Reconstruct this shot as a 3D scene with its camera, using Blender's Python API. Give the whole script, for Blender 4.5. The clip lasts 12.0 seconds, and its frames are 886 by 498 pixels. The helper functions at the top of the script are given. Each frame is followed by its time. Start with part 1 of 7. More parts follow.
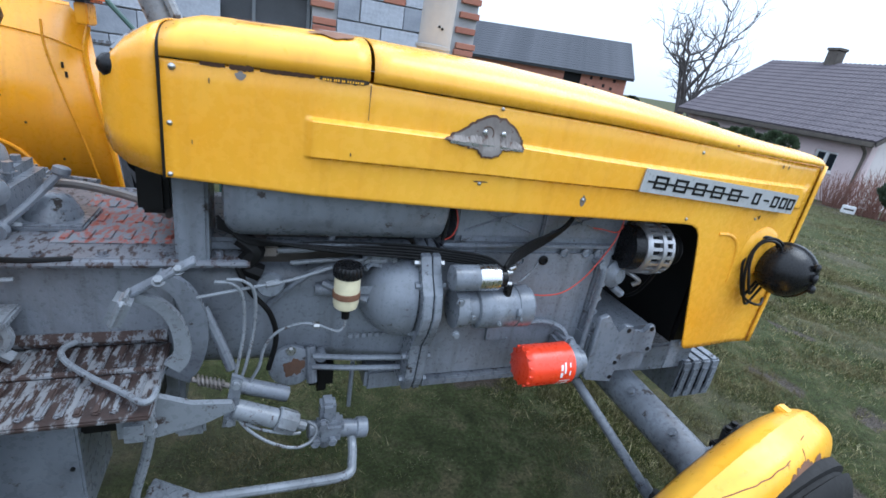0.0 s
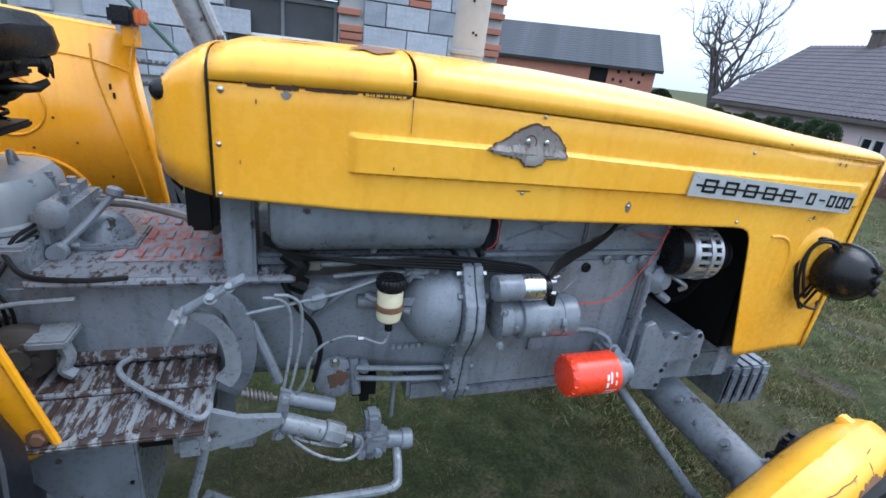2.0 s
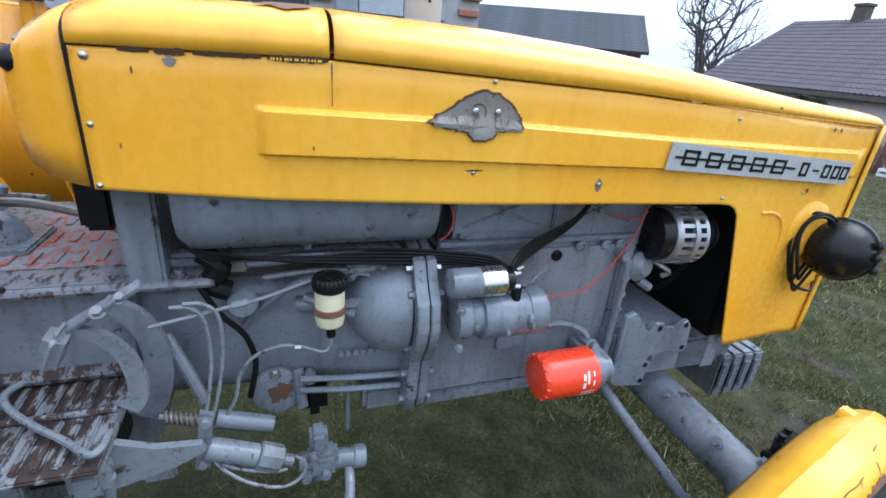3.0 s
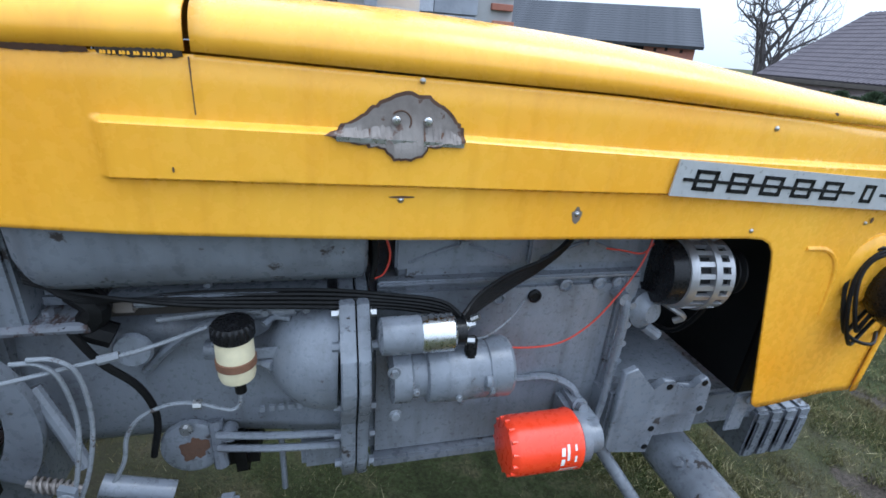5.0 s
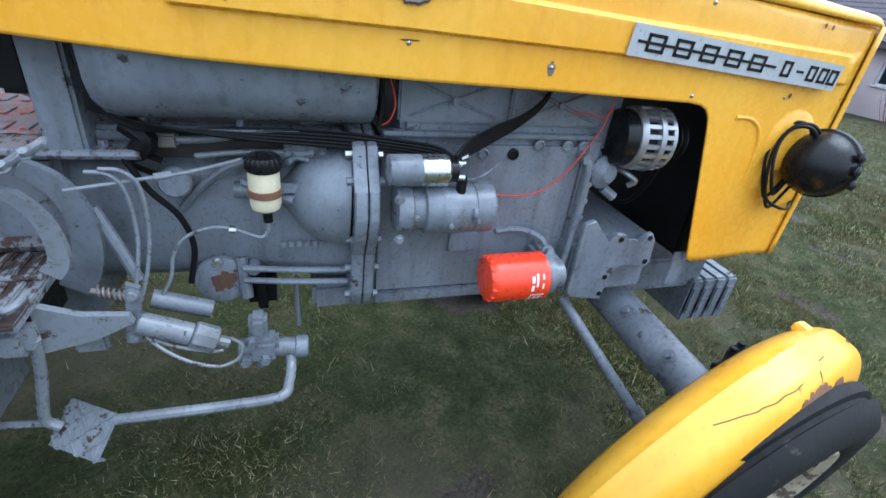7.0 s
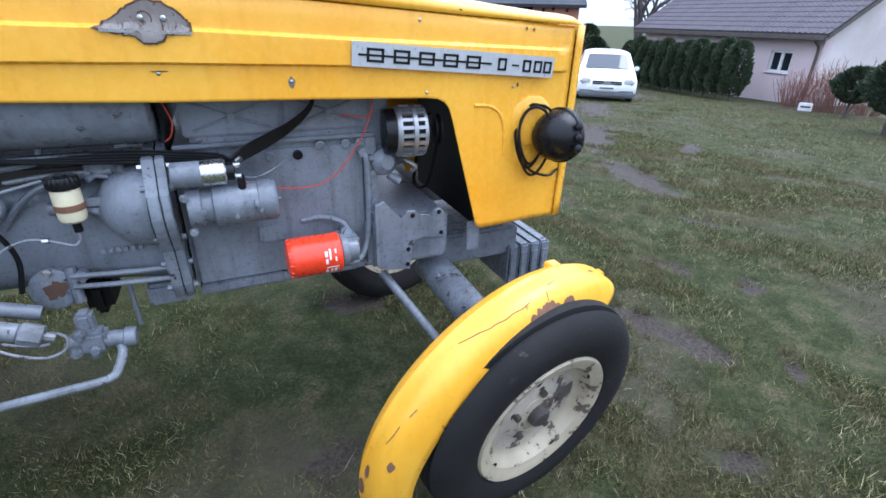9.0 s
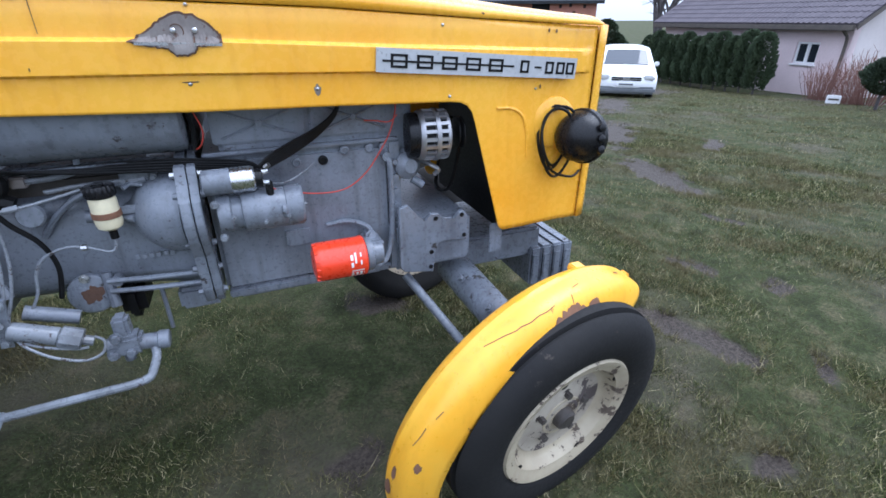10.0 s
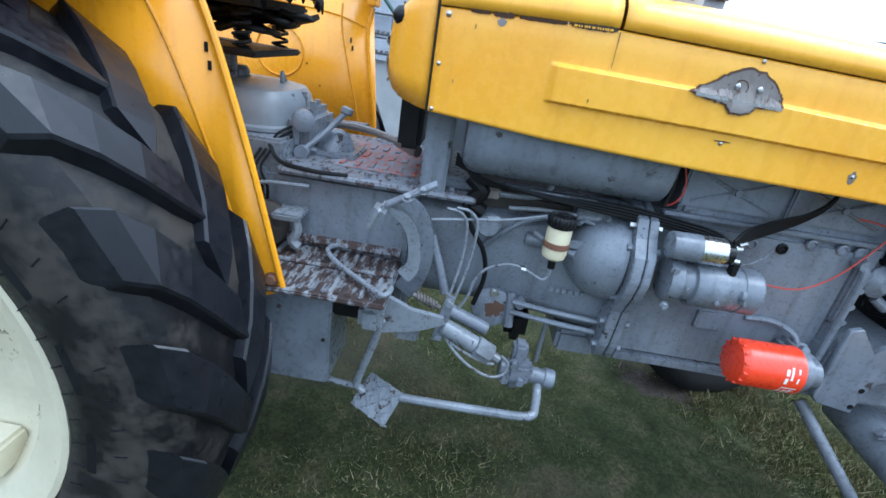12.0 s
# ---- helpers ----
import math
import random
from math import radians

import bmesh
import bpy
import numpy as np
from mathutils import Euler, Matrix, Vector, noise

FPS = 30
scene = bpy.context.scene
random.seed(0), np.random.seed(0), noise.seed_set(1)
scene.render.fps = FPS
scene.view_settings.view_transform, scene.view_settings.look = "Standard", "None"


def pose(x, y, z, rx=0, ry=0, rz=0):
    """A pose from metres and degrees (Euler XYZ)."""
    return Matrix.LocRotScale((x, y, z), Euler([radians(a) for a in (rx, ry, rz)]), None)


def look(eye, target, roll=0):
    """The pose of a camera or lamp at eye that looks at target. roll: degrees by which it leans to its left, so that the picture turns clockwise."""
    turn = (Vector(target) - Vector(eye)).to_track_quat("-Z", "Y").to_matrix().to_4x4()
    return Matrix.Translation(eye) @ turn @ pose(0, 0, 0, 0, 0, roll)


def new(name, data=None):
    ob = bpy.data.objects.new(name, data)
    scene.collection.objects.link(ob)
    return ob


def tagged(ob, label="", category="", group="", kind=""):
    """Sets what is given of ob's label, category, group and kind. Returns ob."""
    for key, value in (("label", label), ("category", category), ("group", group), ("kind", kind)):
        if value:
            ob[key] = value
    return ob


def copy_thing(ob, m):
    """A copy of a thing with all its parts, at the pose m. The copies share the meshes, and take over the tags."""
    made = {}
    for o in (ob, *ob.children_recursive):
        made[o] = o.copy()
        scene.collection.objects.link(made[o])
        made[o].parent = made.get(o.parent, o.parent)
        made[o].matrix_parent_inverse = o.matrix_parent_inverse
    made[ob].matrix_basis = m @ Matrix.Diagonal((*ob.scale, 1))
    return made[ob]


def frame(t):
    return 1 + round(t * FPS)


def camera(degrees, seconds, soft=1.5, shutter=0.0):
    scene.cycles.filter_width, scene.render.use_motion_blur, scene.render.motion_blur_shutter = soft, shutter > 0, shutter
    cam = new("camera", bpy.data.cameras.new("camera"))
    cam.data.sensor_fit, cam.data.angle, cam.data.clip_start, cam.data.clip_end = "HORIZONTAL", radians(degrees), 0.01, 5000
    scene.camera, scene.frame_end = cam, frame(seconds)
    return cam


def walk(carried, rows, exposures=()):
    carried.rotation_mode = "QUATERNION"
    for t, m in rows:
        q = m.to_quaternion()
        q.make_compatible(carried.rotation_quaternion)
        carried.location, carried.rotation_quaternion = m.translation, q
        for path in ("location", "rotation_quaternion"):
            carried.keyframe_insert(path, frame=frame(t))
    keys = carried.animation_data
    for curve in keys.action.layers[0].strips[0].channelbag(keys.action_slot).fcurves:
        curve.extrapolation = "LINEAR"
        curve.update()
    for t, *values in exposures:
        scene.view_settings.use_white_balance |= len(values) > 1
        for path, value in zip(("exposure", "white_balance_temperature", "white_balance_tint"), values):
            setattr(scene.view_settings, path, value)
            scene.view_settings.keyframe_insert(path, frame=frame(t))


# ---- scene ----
# ---- camera ----
cam = camera(86.0, 12.0, soft=1.6)
ROWS = [  # seconds, place, turn
    (0.0, -0.424, -1.208, 1.434, 68.69, -8.65, -19.44),
    (0.5, -0.438, -1.208, 1.435, 68.33, -7.64, -16.61),
    (1.0, -0.462, -1.187, 1.444, 68.17, -7.60, -14.47),
    (1.5, -0.502, -1.176, 1.445, 68.78, -8.05, -13.19),
    (2.0, -0.452, -1.181, 1.448, 68.37, -6.40, -16.80),
    (2.5, -0.404, -1.156, 1.422, 68.05, -4.74, -20.09),
    (4.5, -0.100, -0.907, 1.399, 64.88, -3.88, -9.45),
    (5.0, -0.100, -0.940, 1.412, 66.71, -4.12, -13.28),
    (5.5, -0.186, -0.952, 1.416, 66.87, -6.00, -12.46),
    (6.0, -0.294, -0.986, 1.392, 66.14, -7.59, -11.06),
    (6.5, -0.262, -1.063, 1.365, 63.23, -8.77, -14.95),
    (7.0, -0.192, -1.150, 1.304, 60.98, -6.03, -16.36),
    (7.5, 0.019, -1.368, 1.313, 61.27, -4.00, -26.58),
    (9.5, 0.113, -1.533, 1.336, 64.64, -0.26, -22.90),
    (10.0, 0.095, -1.526, 1.342, 64.20, 0.04, -22.17),
    (10.5, -0.020, -1.430, 1.342, 64.81, -2.83, -15.62),
    (11.0, -0.319, -1.366, 1.354, 69.68, -6.70, 0.05),
    (11.5, -0.481, -1.336, 1.341, 67.84, -8.32, 4.10),
    (12.0, -0.481, -1.297, 1.323, 66.08, -8.41, 4.60),
]
walk(cam, [(t, pose(*row)) for t, *row in ROWS], [(0.0, 0.90, 5550, 7), (2.5, 0.90, 5550, 7), (4.5, 0.88, 5550, 7), (5.5, 0.83, 5550, 7), (6.5, 0.93, 5500, 7), (7.0, 1.06, 5400, 6), (7.5, 1.36, 5300, 6), (9.5, 1.03, 5450, 14), (10.5, 1.0, 5450, 14), (11.0, 1.0, 5200, 6), (12.0, 1.10, 5200, 4)])

# ---- daylight: an overcast winter sky ----
SUN_ELEVATION, SUN_AZIMUTH = radians(60), radians(100)
world = bpy.data.worlds.new("overcast")
scene.world = world
world.use_nodes = True
wn, wl = world.node_tree.nodes, world.node_tree.links
sky = wn.new("ShaderNodeTexSky")
sky.sky_type, sky.sun_disc = "NISHITA", False
sky.sun_elevation, sky.sun_rotation = SUN_ELEVATION, SUN_AZIMUTH
sky.air_density, sky.dust_density, sky.ozone_density = 1.0, 2.0, 1.0
grey = wn.new("ShaderNodeHueSaturation")
grey.inputs["Saturation"].default_value = 0.3
wl.new(sky.outputs["Color"], grey.inputs["Color"])
cloud = wn.new("ShaderNodeMix")  # an even cloud cover over the clear sky
cloud.data_type = "RGBA"
cloud.inputs[0].default_value = 0.85
wco, wsep, wup = wn.new("ShaderNodeTexCoord"), wn.new("ShaderNodeSeparateXYZ"), wn.new("ShaderNodeMapRange")  # overcast: the zenith is brighter than the horizon
wl.new(wco.outputs["Generated"], wsep.inputs[0]), wl.new(wsep.outputs["Z"], wup.inputs["Value"])
wup.inputs["To Min"].default_value, wup.inputs["To Max"].default_value = 0.60, 1.75
wtint = wn.new("ShaderNodeVectorMath")
wtint.operation, wtint.inputs[0].default_value = "SCALE", (6.8, 7.3, 8.1)
wl.new(wup.outputs["Result"], wtint.inputs["Scale"])
wl.new(wtint.outputs["Vector"], cloud.inputs[7])
wl.new(grey.outputs["Color"], cloud.inputs[6])
wl.new(cloud.outputs[2], wn["Background"].inputs["Color"])
wn["Background"].inputs["Strength"].default_value = 0.135
sun = new("sun", bpy.data.lights.new("sun", "SUN"))
sun.data.energy, sun.data.angle, sun.data.color = 1.0, radians(40), (1.0, 0.97, 0.93)
sun.matrix_basis = look((0, 0, 0), (-math.sin(SUN_AZIMUTH) * math.cos(SUN_ELEVATION), -math.cos(SUN_AZIMUTH) * math.cos(SUN_ELEVATION), -math.sin(SUN_ELEVATION)))


# ---- materials ----
def nodes_of(name):
    m = bpy.data.materials.new(name)
    m.use_nodes = True
    return m, m.node_tree.nodes, m.node_tree.links, m.node_tree.nodes["Principled BSDF"]


def noise_node(n, l, scale, detail=4.0, rough=0.55, where="Object"):
    co, tx = n.new("ShaderNodeTexCoord"), n.new("ShaderNodeTexNoise")
    tx.inputs["Scale"].default_value, tx.inputs["Detail"].default_value, tx.inputs["Roughness"].default_value = scale, detail, rough
    l.new(co.outputs[where], tx.inputs["Vector"])
    return tx


def ramp_node(n, l, source, stops):
    r = n.new("ShaderNodeValToRGB")
    e = r.color_ramp.elements
    e[0].position, e[0].color = stops[0][0], (*stops[0][1], 1)
    e[1].position, e[1].color = stops[-1][0], (*stops[-1][1], 1)
    for p, c in stops[1:-1]:
        e.new(p).color = (*c, 1)
    l.new(source, r.inputs["Fac"])
    return r


def mix_node(n, l, fac, a, b):
    m = n.new("ShaderNodeMix")
    m.data_type = "RGBA"
    for value, socket in ((fac, m.inputs[0]), (a, m.inputs[6]), (b, m.inputs[7])):
        if isinstance(value, (int, float)):
            socket.default_value = value
        elif isinstance(value, tuple):
            socket.default_value = (*value, 1)
        else:
            l.new(value, socket)
    return m.outputs[2]


def bump_node(n, l, b, height, strength, distance):
    u = n.new("ShaderNodeBump")
    u.inputs["Strength"].default_value, u.inputs["Distance"].default_value = strength, distance
    l.new(height, u.inputs["Height"])
    l.new(u.outputs["Normal"], b.inputs["Normal"])


GREY3 = lambda v: (v, v, v)


def paint(name, a, b, rough=0.4, metal=0.0, coarse=6.0, fine=60.0, bump=0.1, wear=None, wear_at=0.62, wear_scale=14.0, stretch=None, coat=0.0, spec=0.5, grain=0.22, runs=None, soft=0.015, grime=None):
    """Two tones at a coarse scale, fine grain in the gloss and relief, and chipped spots of another colour."""
    m, n, l, p = nodes_of(name)
    big, small = noise_node(n, l, coarse), noise_node(n, l, fine, 6)
    col = ramp_node(n, l, big.outputs["Fac"], [(0.3, a), (0.7, b)]).outputs["Color"]
    col = mix_node(n, l, grain, col, ramp_node(n, l, small.outputs["Fac"], [(0.3, tuple(c * 0.6 for c in a)), (0.7, tuple(min(1, c * 1.25) for c in b))]).outputs["Color"])
    rg = ramp_node(n, l, small.outputs["Fac"], [(0.3, GREY3(max(0.02, rough - 0.1))), (0.7, GREY3(min(1, rough + 0.12)))])
    if runs:  # faint stains that have run down with the rain
        drip, mp = noise_node(n, l, 1.0, 5, 0.6), n.new("ShaderNodeMapping")
        mp.inputs["Scale"].default_value = (38.0, 38.0, 2.6)
        l.new(drip.inputs["Vector"].links[0].from_socket, mp.inputs["Vector"])
        l.new(mp.outputs["Vector"], drip.inputs["Vector"])
        col = mix_node(n, l, ramp_node(n, l, drip.outputs["Fac"], [(0.5, GREY3(0)), (0.8, GREY3(0.55))]).outputs["Color"], col, runs)
    if grime:  # films of oil and dust in irregular patches
        film = noise_node(n, l, 5.5, 9, 0.68)
        col = mix_node(n, l, ramp_node(n, l, film.outputs["Fac"], [(0.47, GREY3(0)), (0.58, GREY3(0.26)), (0.72, GREY3(0.7))]).outputs["Color"], col, grime)
    if wear:
        spots = noise_node(n, l, wear_scale, 8, 0.7)
        if stretch:
            mp = n.new("ShaderNodeMapping")
            mp.inputs["Scale"].default_value = stretch
            l.new(spots.inputs["Vector"].links[0].from_socket, mp.inputs["Vector"])
            l.new(mp.outputs["Vector"], spots.inputs["Vector"])
        mask = ramp_node(n, l, spots.outputs["Fac"], [(wear_at - soft, GREY3(0)), (wear_at + soft, GREY3(1))]).outputs["Color"]
        col = mix_node(n, l, mask, col, wear)
        rmix = mix_node(n, l, mask, rg.outputs["Color"], GREY3(0.8))
        l.new(rmix, p.inputs["Roughness"])
    else:
        l.new(rg.outputs["Color"], p.inputs["Roughness"])
    l.new(col, p.inputs["Base Color"])
    p.inputs["Metallic"].default_value = metal
    p.inputs["Coat Weight"].default_value = coat
    p.inputs["Specular IOR Level"].default_value = spec
    p.inputs["Coat Roughness"].default_value = 0.15
    if bump:
        bump_node(n, l, p, small.outputs["Fac"], bump, 0.002)
    return m


def by_piece(name, tones, rough=0.85, fine=40.0, bump=0.4):
    """Masonry and the like: every object takes its own tone, with grain on it."""
    m, n, l, p = nodes_of(name)
    info, small, mid = n.new("ShaderNodeObjectInfo"), noise_node(n, l, fine, 6), noise_node(n, l, fine / 8, 4)
    steps = [(i / max(1, len(tones) - 1), c) for i, c in enumerate(tones)]
    col = ramp_node(n, l, info.outputs["Random"], steps).outputs["Color"]
    col = mix_node(n, l, ramp_node(n, l, small.outputs["Fac"], [(0.35, GREY3(0)), (0.75, GREY3(0.5))]).outputs["Color"], col, tuple(c * 0.55 for c in tones[0]))
    col = mix_node(n, l, ramp_node(n, l, mid.outputs["Fac"], [(0.4, GREY3(0)), (0.7, GREY3(0.4))]).outputs["Color"], col, tuple(min(1, c * 1.35) for c in tones[-1]))
    l.new(col, p.inputs["Base Color"])
    p.inputs["Roughness"].default_value = rough
    bump_node(n, l, p, small.outputs["Fac"], bump, 0.006)
    return m


YELLOW = paint("yellow_paint", (0.87, 0.475, 0.048), (0.82, 0.355, 0.010), rough=0.26, coarse=2.2, fine=55, bump=0.025, wear=(0.16, 0.07, 0.03), wear_at=0.765, wear_scale=34, coat=0.25, grain=0.05, runs=(0.66, 0.30, 0.015))
YELLOW_OLD = paint("chipped_yellow_paint", (0.86, 0.485, 0.048), (0.80, 0.36, 0.012), rough=0.34, coarse=4, fine=50, bump=0.06, wear=(0.13, 0.055, 0.025), wear_at=0.68, wear_scale=13, coat=0.15, grain=0.10, runs=(0.62, 0.27, 0.015))
ORANGE_YELLOW = paint("fender_yellow_paint", (0.80, 0.35, 0.004), (0.72, 0.28, 0.004), rough=0.30, coarse=3, fine=60, bump=0.04, wear=(0.10, 0.05, 0.02), wear_at=0.75, wear_scale=30, coat=0.2, grain=0.08, runs=(0.52, 0.20, 0.01))
GREY = paint("grey_paint", (0.212, 0.231, 0.262), (0.138, 0.152, 0.177), rough=0.30, coarse=7, fine=70, bump=0.2, grime=(0.040, 0.040, 0.045), wear=(0.025, 0.02, 0.018), wear_at=0.63, wear_scale=20, runs=(0.05, 0.053, 0.058))
GREY_CAST = paint("grey_painted_casting", (0.232, 0.252, 0.286), (0.142, 0.156, 0.182), rough=0.32, coarse=4, fine=110, bump=0.5, grime=(0.040, 0.040, 0.045), wear=(0.028, 0.022, 0.019), wear_at=0.66, wear_scale=16, runs=(0.040, 0.039, 0.042))
GREY_LIGHT = paint("light_grey_paint", (0.228, 0.245, 0.268), (0.142, 0.155, 0.173), rough=0.30, coarse=9, fine=80, bump=0.15, grime=(0.05, 0.047, 0.046), wear=(0.045, 0.034, 0.03), wear_at=0.60, wear_scale=30)
DECK = paint("worn_deck_paint", (0.21, 0.22, 0.245), (0.11, 0.118, 0.138), rough=0.36, coarse=8, fine=60, bump=0.4, wear=(0.055, 0.036, 0.032), wear_at=0.55, wear_scale=60, stretch=(1.3, 0.6, 1.0), soft=0.04)
TRAY = paint("worn_foot_plate_paint", (0.052, 0.033, 0.028), (0.026, 0.017, 0.015), rough=0.5, coarse=14, fine=90, bump=0.5, wear=(0.19, 0.195, 0.205), wear_at=0.53, wear_scale=34, stretch=(1.3, 0.5, 1.0), soft=0.03)
RIB = paint("flaking_rib_paint", (0.24, 0.25, 0.265), (0.12, 0.125, 0.14), rough=0.36, coarse=8, fine=70, bump=0.4, wear=(0.045, 0.027, 0.022), wear_at=0.485, wear_scale=44, stretch=(1.6, 0.7, 1.0), soft=0.025)
RED_DECK = paint("worn_red_paint", (0.38, 0.085, 0.05), (0.27, 0.055, 0.035), rough=0.5, coarse=12, fine=70, bump=0.3, wear=(0.22, 0.235, 0.255), wear_at=0.48, wear_scale=50, stretch=(1.5, 0.7, 1.0), soft=0.05)
RUST = paint("rust", (0.13, 0.06, 0.035), (0.22, 0.11, 0.06), rough=0.85, coarse=20, fine=140, bump=0.5)
RUST_EDGE = paint("rusty_paint_edge", (0.12, 0.06, 0.035), (0.065, 0.035, 0.022), rough=0.8, coarse=25, fine=150, bump=0.5)
BARE = paint("bare_worn_steel", (0.30, 0.28, 0.27), (0.17, 0.14, 0.12), rough=0.5, metal=0.4, coarse=18, fine=90, bump=0.3)
STEEL = paint("zinc_plated_steel", (0.55, 0.55, 0.55), (0.40, 0.40, 0.40), rough=0.3, metal=1.0, coarse=30, fine=160, bump=0.05)
CHROME = paint("bright_chrome", (0.74, 0.74, 0.75), (0.60, 0.60, 0.61), rough=0.27, metal=1.0, coarse=30, fine=160, bump=0.0)
ALU = paint("cast_aluminium", (0.42, 0.42, 0.43), (0.28, 0.28, 0.29), rough=0.42, metal=0.7, coarse=25, fine=150, bump=0.15)
EXHAUST = paint("weathered_grey_pipe", (0.36, 0.36, 0.36), (0.24, 0.24, 0.24), rough=0.6, coarse=7, fine=50, bump=0.3, wear=(0.12, 0.08, 0.06), wear_at=0.66, wear_scale=16)
RUBBER = paint("black_rubber", (0.005, 0.0055, 0.0080), (0.011, 0.0115, 0.015), rough=0.36, coarse=9, fine=70, bump=0.05, spec=0.36, wear=(0.022, 0.020, 0.018), wear_at=0.66, wear_scale=9, soft=0.06)
TYRE_SIDE = paint("muddy_tyre_wall", (0.004, 0.004, 0.005), (0.010, 0.010, 0.011), rough=0.5, coarse=7, fine=70, bump=0.3, wear=(0.036, 0.031, 0.026), wear_at=0.53, wear_scale=7, soft=0.06, spec=0.35)
TYRE_OLD = paint("dusty_tyre_rubber", (0.007, 0.007, 0.008), (0.018, 0.017, 0.016), rough=0.75, coarse=6, fine=80, bump=0.35, wear=(0.06, 0.05, 0.042), wear_at=0.66, wear_scale=10, spec=0.25)
RIM_FRONT = paint("stained_cream_paint", (0.47, 0.41, 0.29), (0.28, 0.23, 0.16), rough=0.5, coarse=7, fine=60, bump=0.2, wear=(0.075, 0.055, 0.04), wear_at=0.565, wear_scale=13)
COVER_GREY = paint("pale_grey_paint", (0.235, 0.255, 0.278), (0.150, 0.166, 0.186), rough=0.36, coarse=8, fine=80, bump=0.15, wear=(0.06, 0.05, 0.045), wear_at=0.66, wear_scale=22, runs=(0.12, 0.12, 0.12))
GREASE = paint("greasy_brown_dirt", (0.028, 0.024, 0.021), (0.075, 0.064, 0.055), rough=0.55, coarse=20, fine=120, bump=0.5)
BLACK = paint("black_plastic", (0.007, 0.007, 0.008), (0.011, 0.011, 0.012), rough=0.28, coarse=12, fine=160, bump=0.03, spec=0.25)
VINYL = paint("torn_black_vinyl", (0.003, 0.0033, 0.0045), (0.007, 0.0075, 0.010), rough=0.30, coarse=14, fine=120, bump=0.25, spec=0.18)
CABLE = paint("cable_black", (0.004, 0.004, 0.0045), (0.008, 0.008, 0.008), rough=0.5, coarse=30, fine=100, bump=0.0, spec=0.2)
RED_WIRE = paint("wire_red", (0.50, 0.05, 0.03), (0.38, 0.04, 0.025), rough=0.45, coarse=30, fine=100, bump=0.0)
FILTER_RED = paint("red_enamel", (0.80, 0.055, 0.015), (0.72, 0.045, 0.012), rough=0.3, coarse=10, fine=80, bump=0.03, coat=0.2)
CREAM = paint("cream_plastic", (0.72, 0.66, 0.46), (0.62, 0.55, 0.36), rough=0.4, coarse=20, fine=90, bump=0.05)
RIM_CREAM = paint("dirty_cream_paint", (0.66, 0.61, 0.45), (0.52, 0.47, 0.33), rough=0.4, coarse=7, fine=60, bump=0.12, wear=(0.12, 0.09, 0.065), wear_at=0.63, wear_scale=13)
RIM_GRIME = paint("grimy_cream_dish", (0.46, 0.41, 0.32), (0.22, 0.185, 0.15), rough=0.6, coarse=9, fine=60, bump=0.3, wear=(0.07, 0.055, 0.05), wear_at=0.54, wear_scale=11)
SILVER = paint("silver_plate", (0.50, 0.51, 0.52), (0.44, 0.45, 0.46), rough=0.35, metal=0.3, coarse=10, fine=100, bump=0.03)
WHITE = paint("white_paint", (0.80, 0.80, 0.80), (0.74, 0.74, 0.75), rough=0.4, coarse=3, fine=40, bump=0.04)
CAR_WHITE = paint("white_car_paint", (0.80, 0.80, 0.80), (0.78, 0.78, 0.78), rough=0.2, coarse=2, fine=40, bump=0.0, coat=0.5)
LABEL_WHITE = paint("white_print", (0.78, 0.76, 0.74), (0.72, 0.70, 0.68), rough=0.4, coarse=20, fine=90, bump=0.0)
AMBER = paint("amber_lens", (0.55, 0.13, 0.02), (0.45, 0.09, 0.015), rough=0.2, coarse=30, fine=120, bump=0.05)
PLASTER = paint("pinkish_render", (0.70, 0.58, 0.585), (0.60, 0.49, 0.495), rough=0.9, coarse=0.9, fine=18, bump=0.2)
PLASTER_PALE = paint("pale_stained_render", (0.62, 0.57, 0.56), (0.45, 0.40, 0.38), rough=0.9, coarse=0.7, fine=10, bump=0.2)
MORTAR = paint("mortar", (0.40, 0.40, 0.40), (0.30, 0.30, 0.30), rough=0.95, coarse=5, fine=50, bump=0.3)
BLOCK = by_piece("concrete_block", [(0.22, 0.235, 0.27), (0.44, 0.455, 0.50), (0.33, 0.345, 0.385)], fine=26, bump=0.8)
BRICK = by_piece("red_brick", [(0.33, 0.13, 0.085), (0.42, 0.19, 0.12), (0.27, 0.10, 0.07)], fine=60)
BARN_BRICK = paint("old_barn_brick", (0.42, 0.19, 0.13), (0.30, 0.13, 0.095), rough=0.9, coarse=2.0, fine=9, bump=0.4, wear=(0.36, 0.29, 0.25), wear_at=0.63, wear_scale=5)
SLATE = paint("dark_grey_roofing", (0.055, 0.058, 0.066), (0.085, 0.088, 0.098), rough=0.9, coarse=1.5, fine=14, bump=0.2, spec=0.12)
TILE = paint("dark_roof_tile", (0.085, 0.075, 0.085), (0.12, 0.105, 0.115), rough=0.75, coarse=2, fine=16, bump=0.15, spec=0.1)
DARK_DOOR = paint("dark_steel_door", (0.035, 0.037, 0.042), (0.055, 0.058, 0.065), rough=0.45, coarse=4, fine=40, bump=0.1)
DARK_WOOD = paint("dark_timber", (0.06, 0.05, 0.045), (0.10, 0.085, 0.07), rough=0.8, coarse=5, fine=40, bump=0.3)
BARK = paint("grey_bark", (0.055, 0.05, 0.05), (0.09, 0.08, 0.078), rough=0.95, coarse=4, fine=25, bump=0.6)
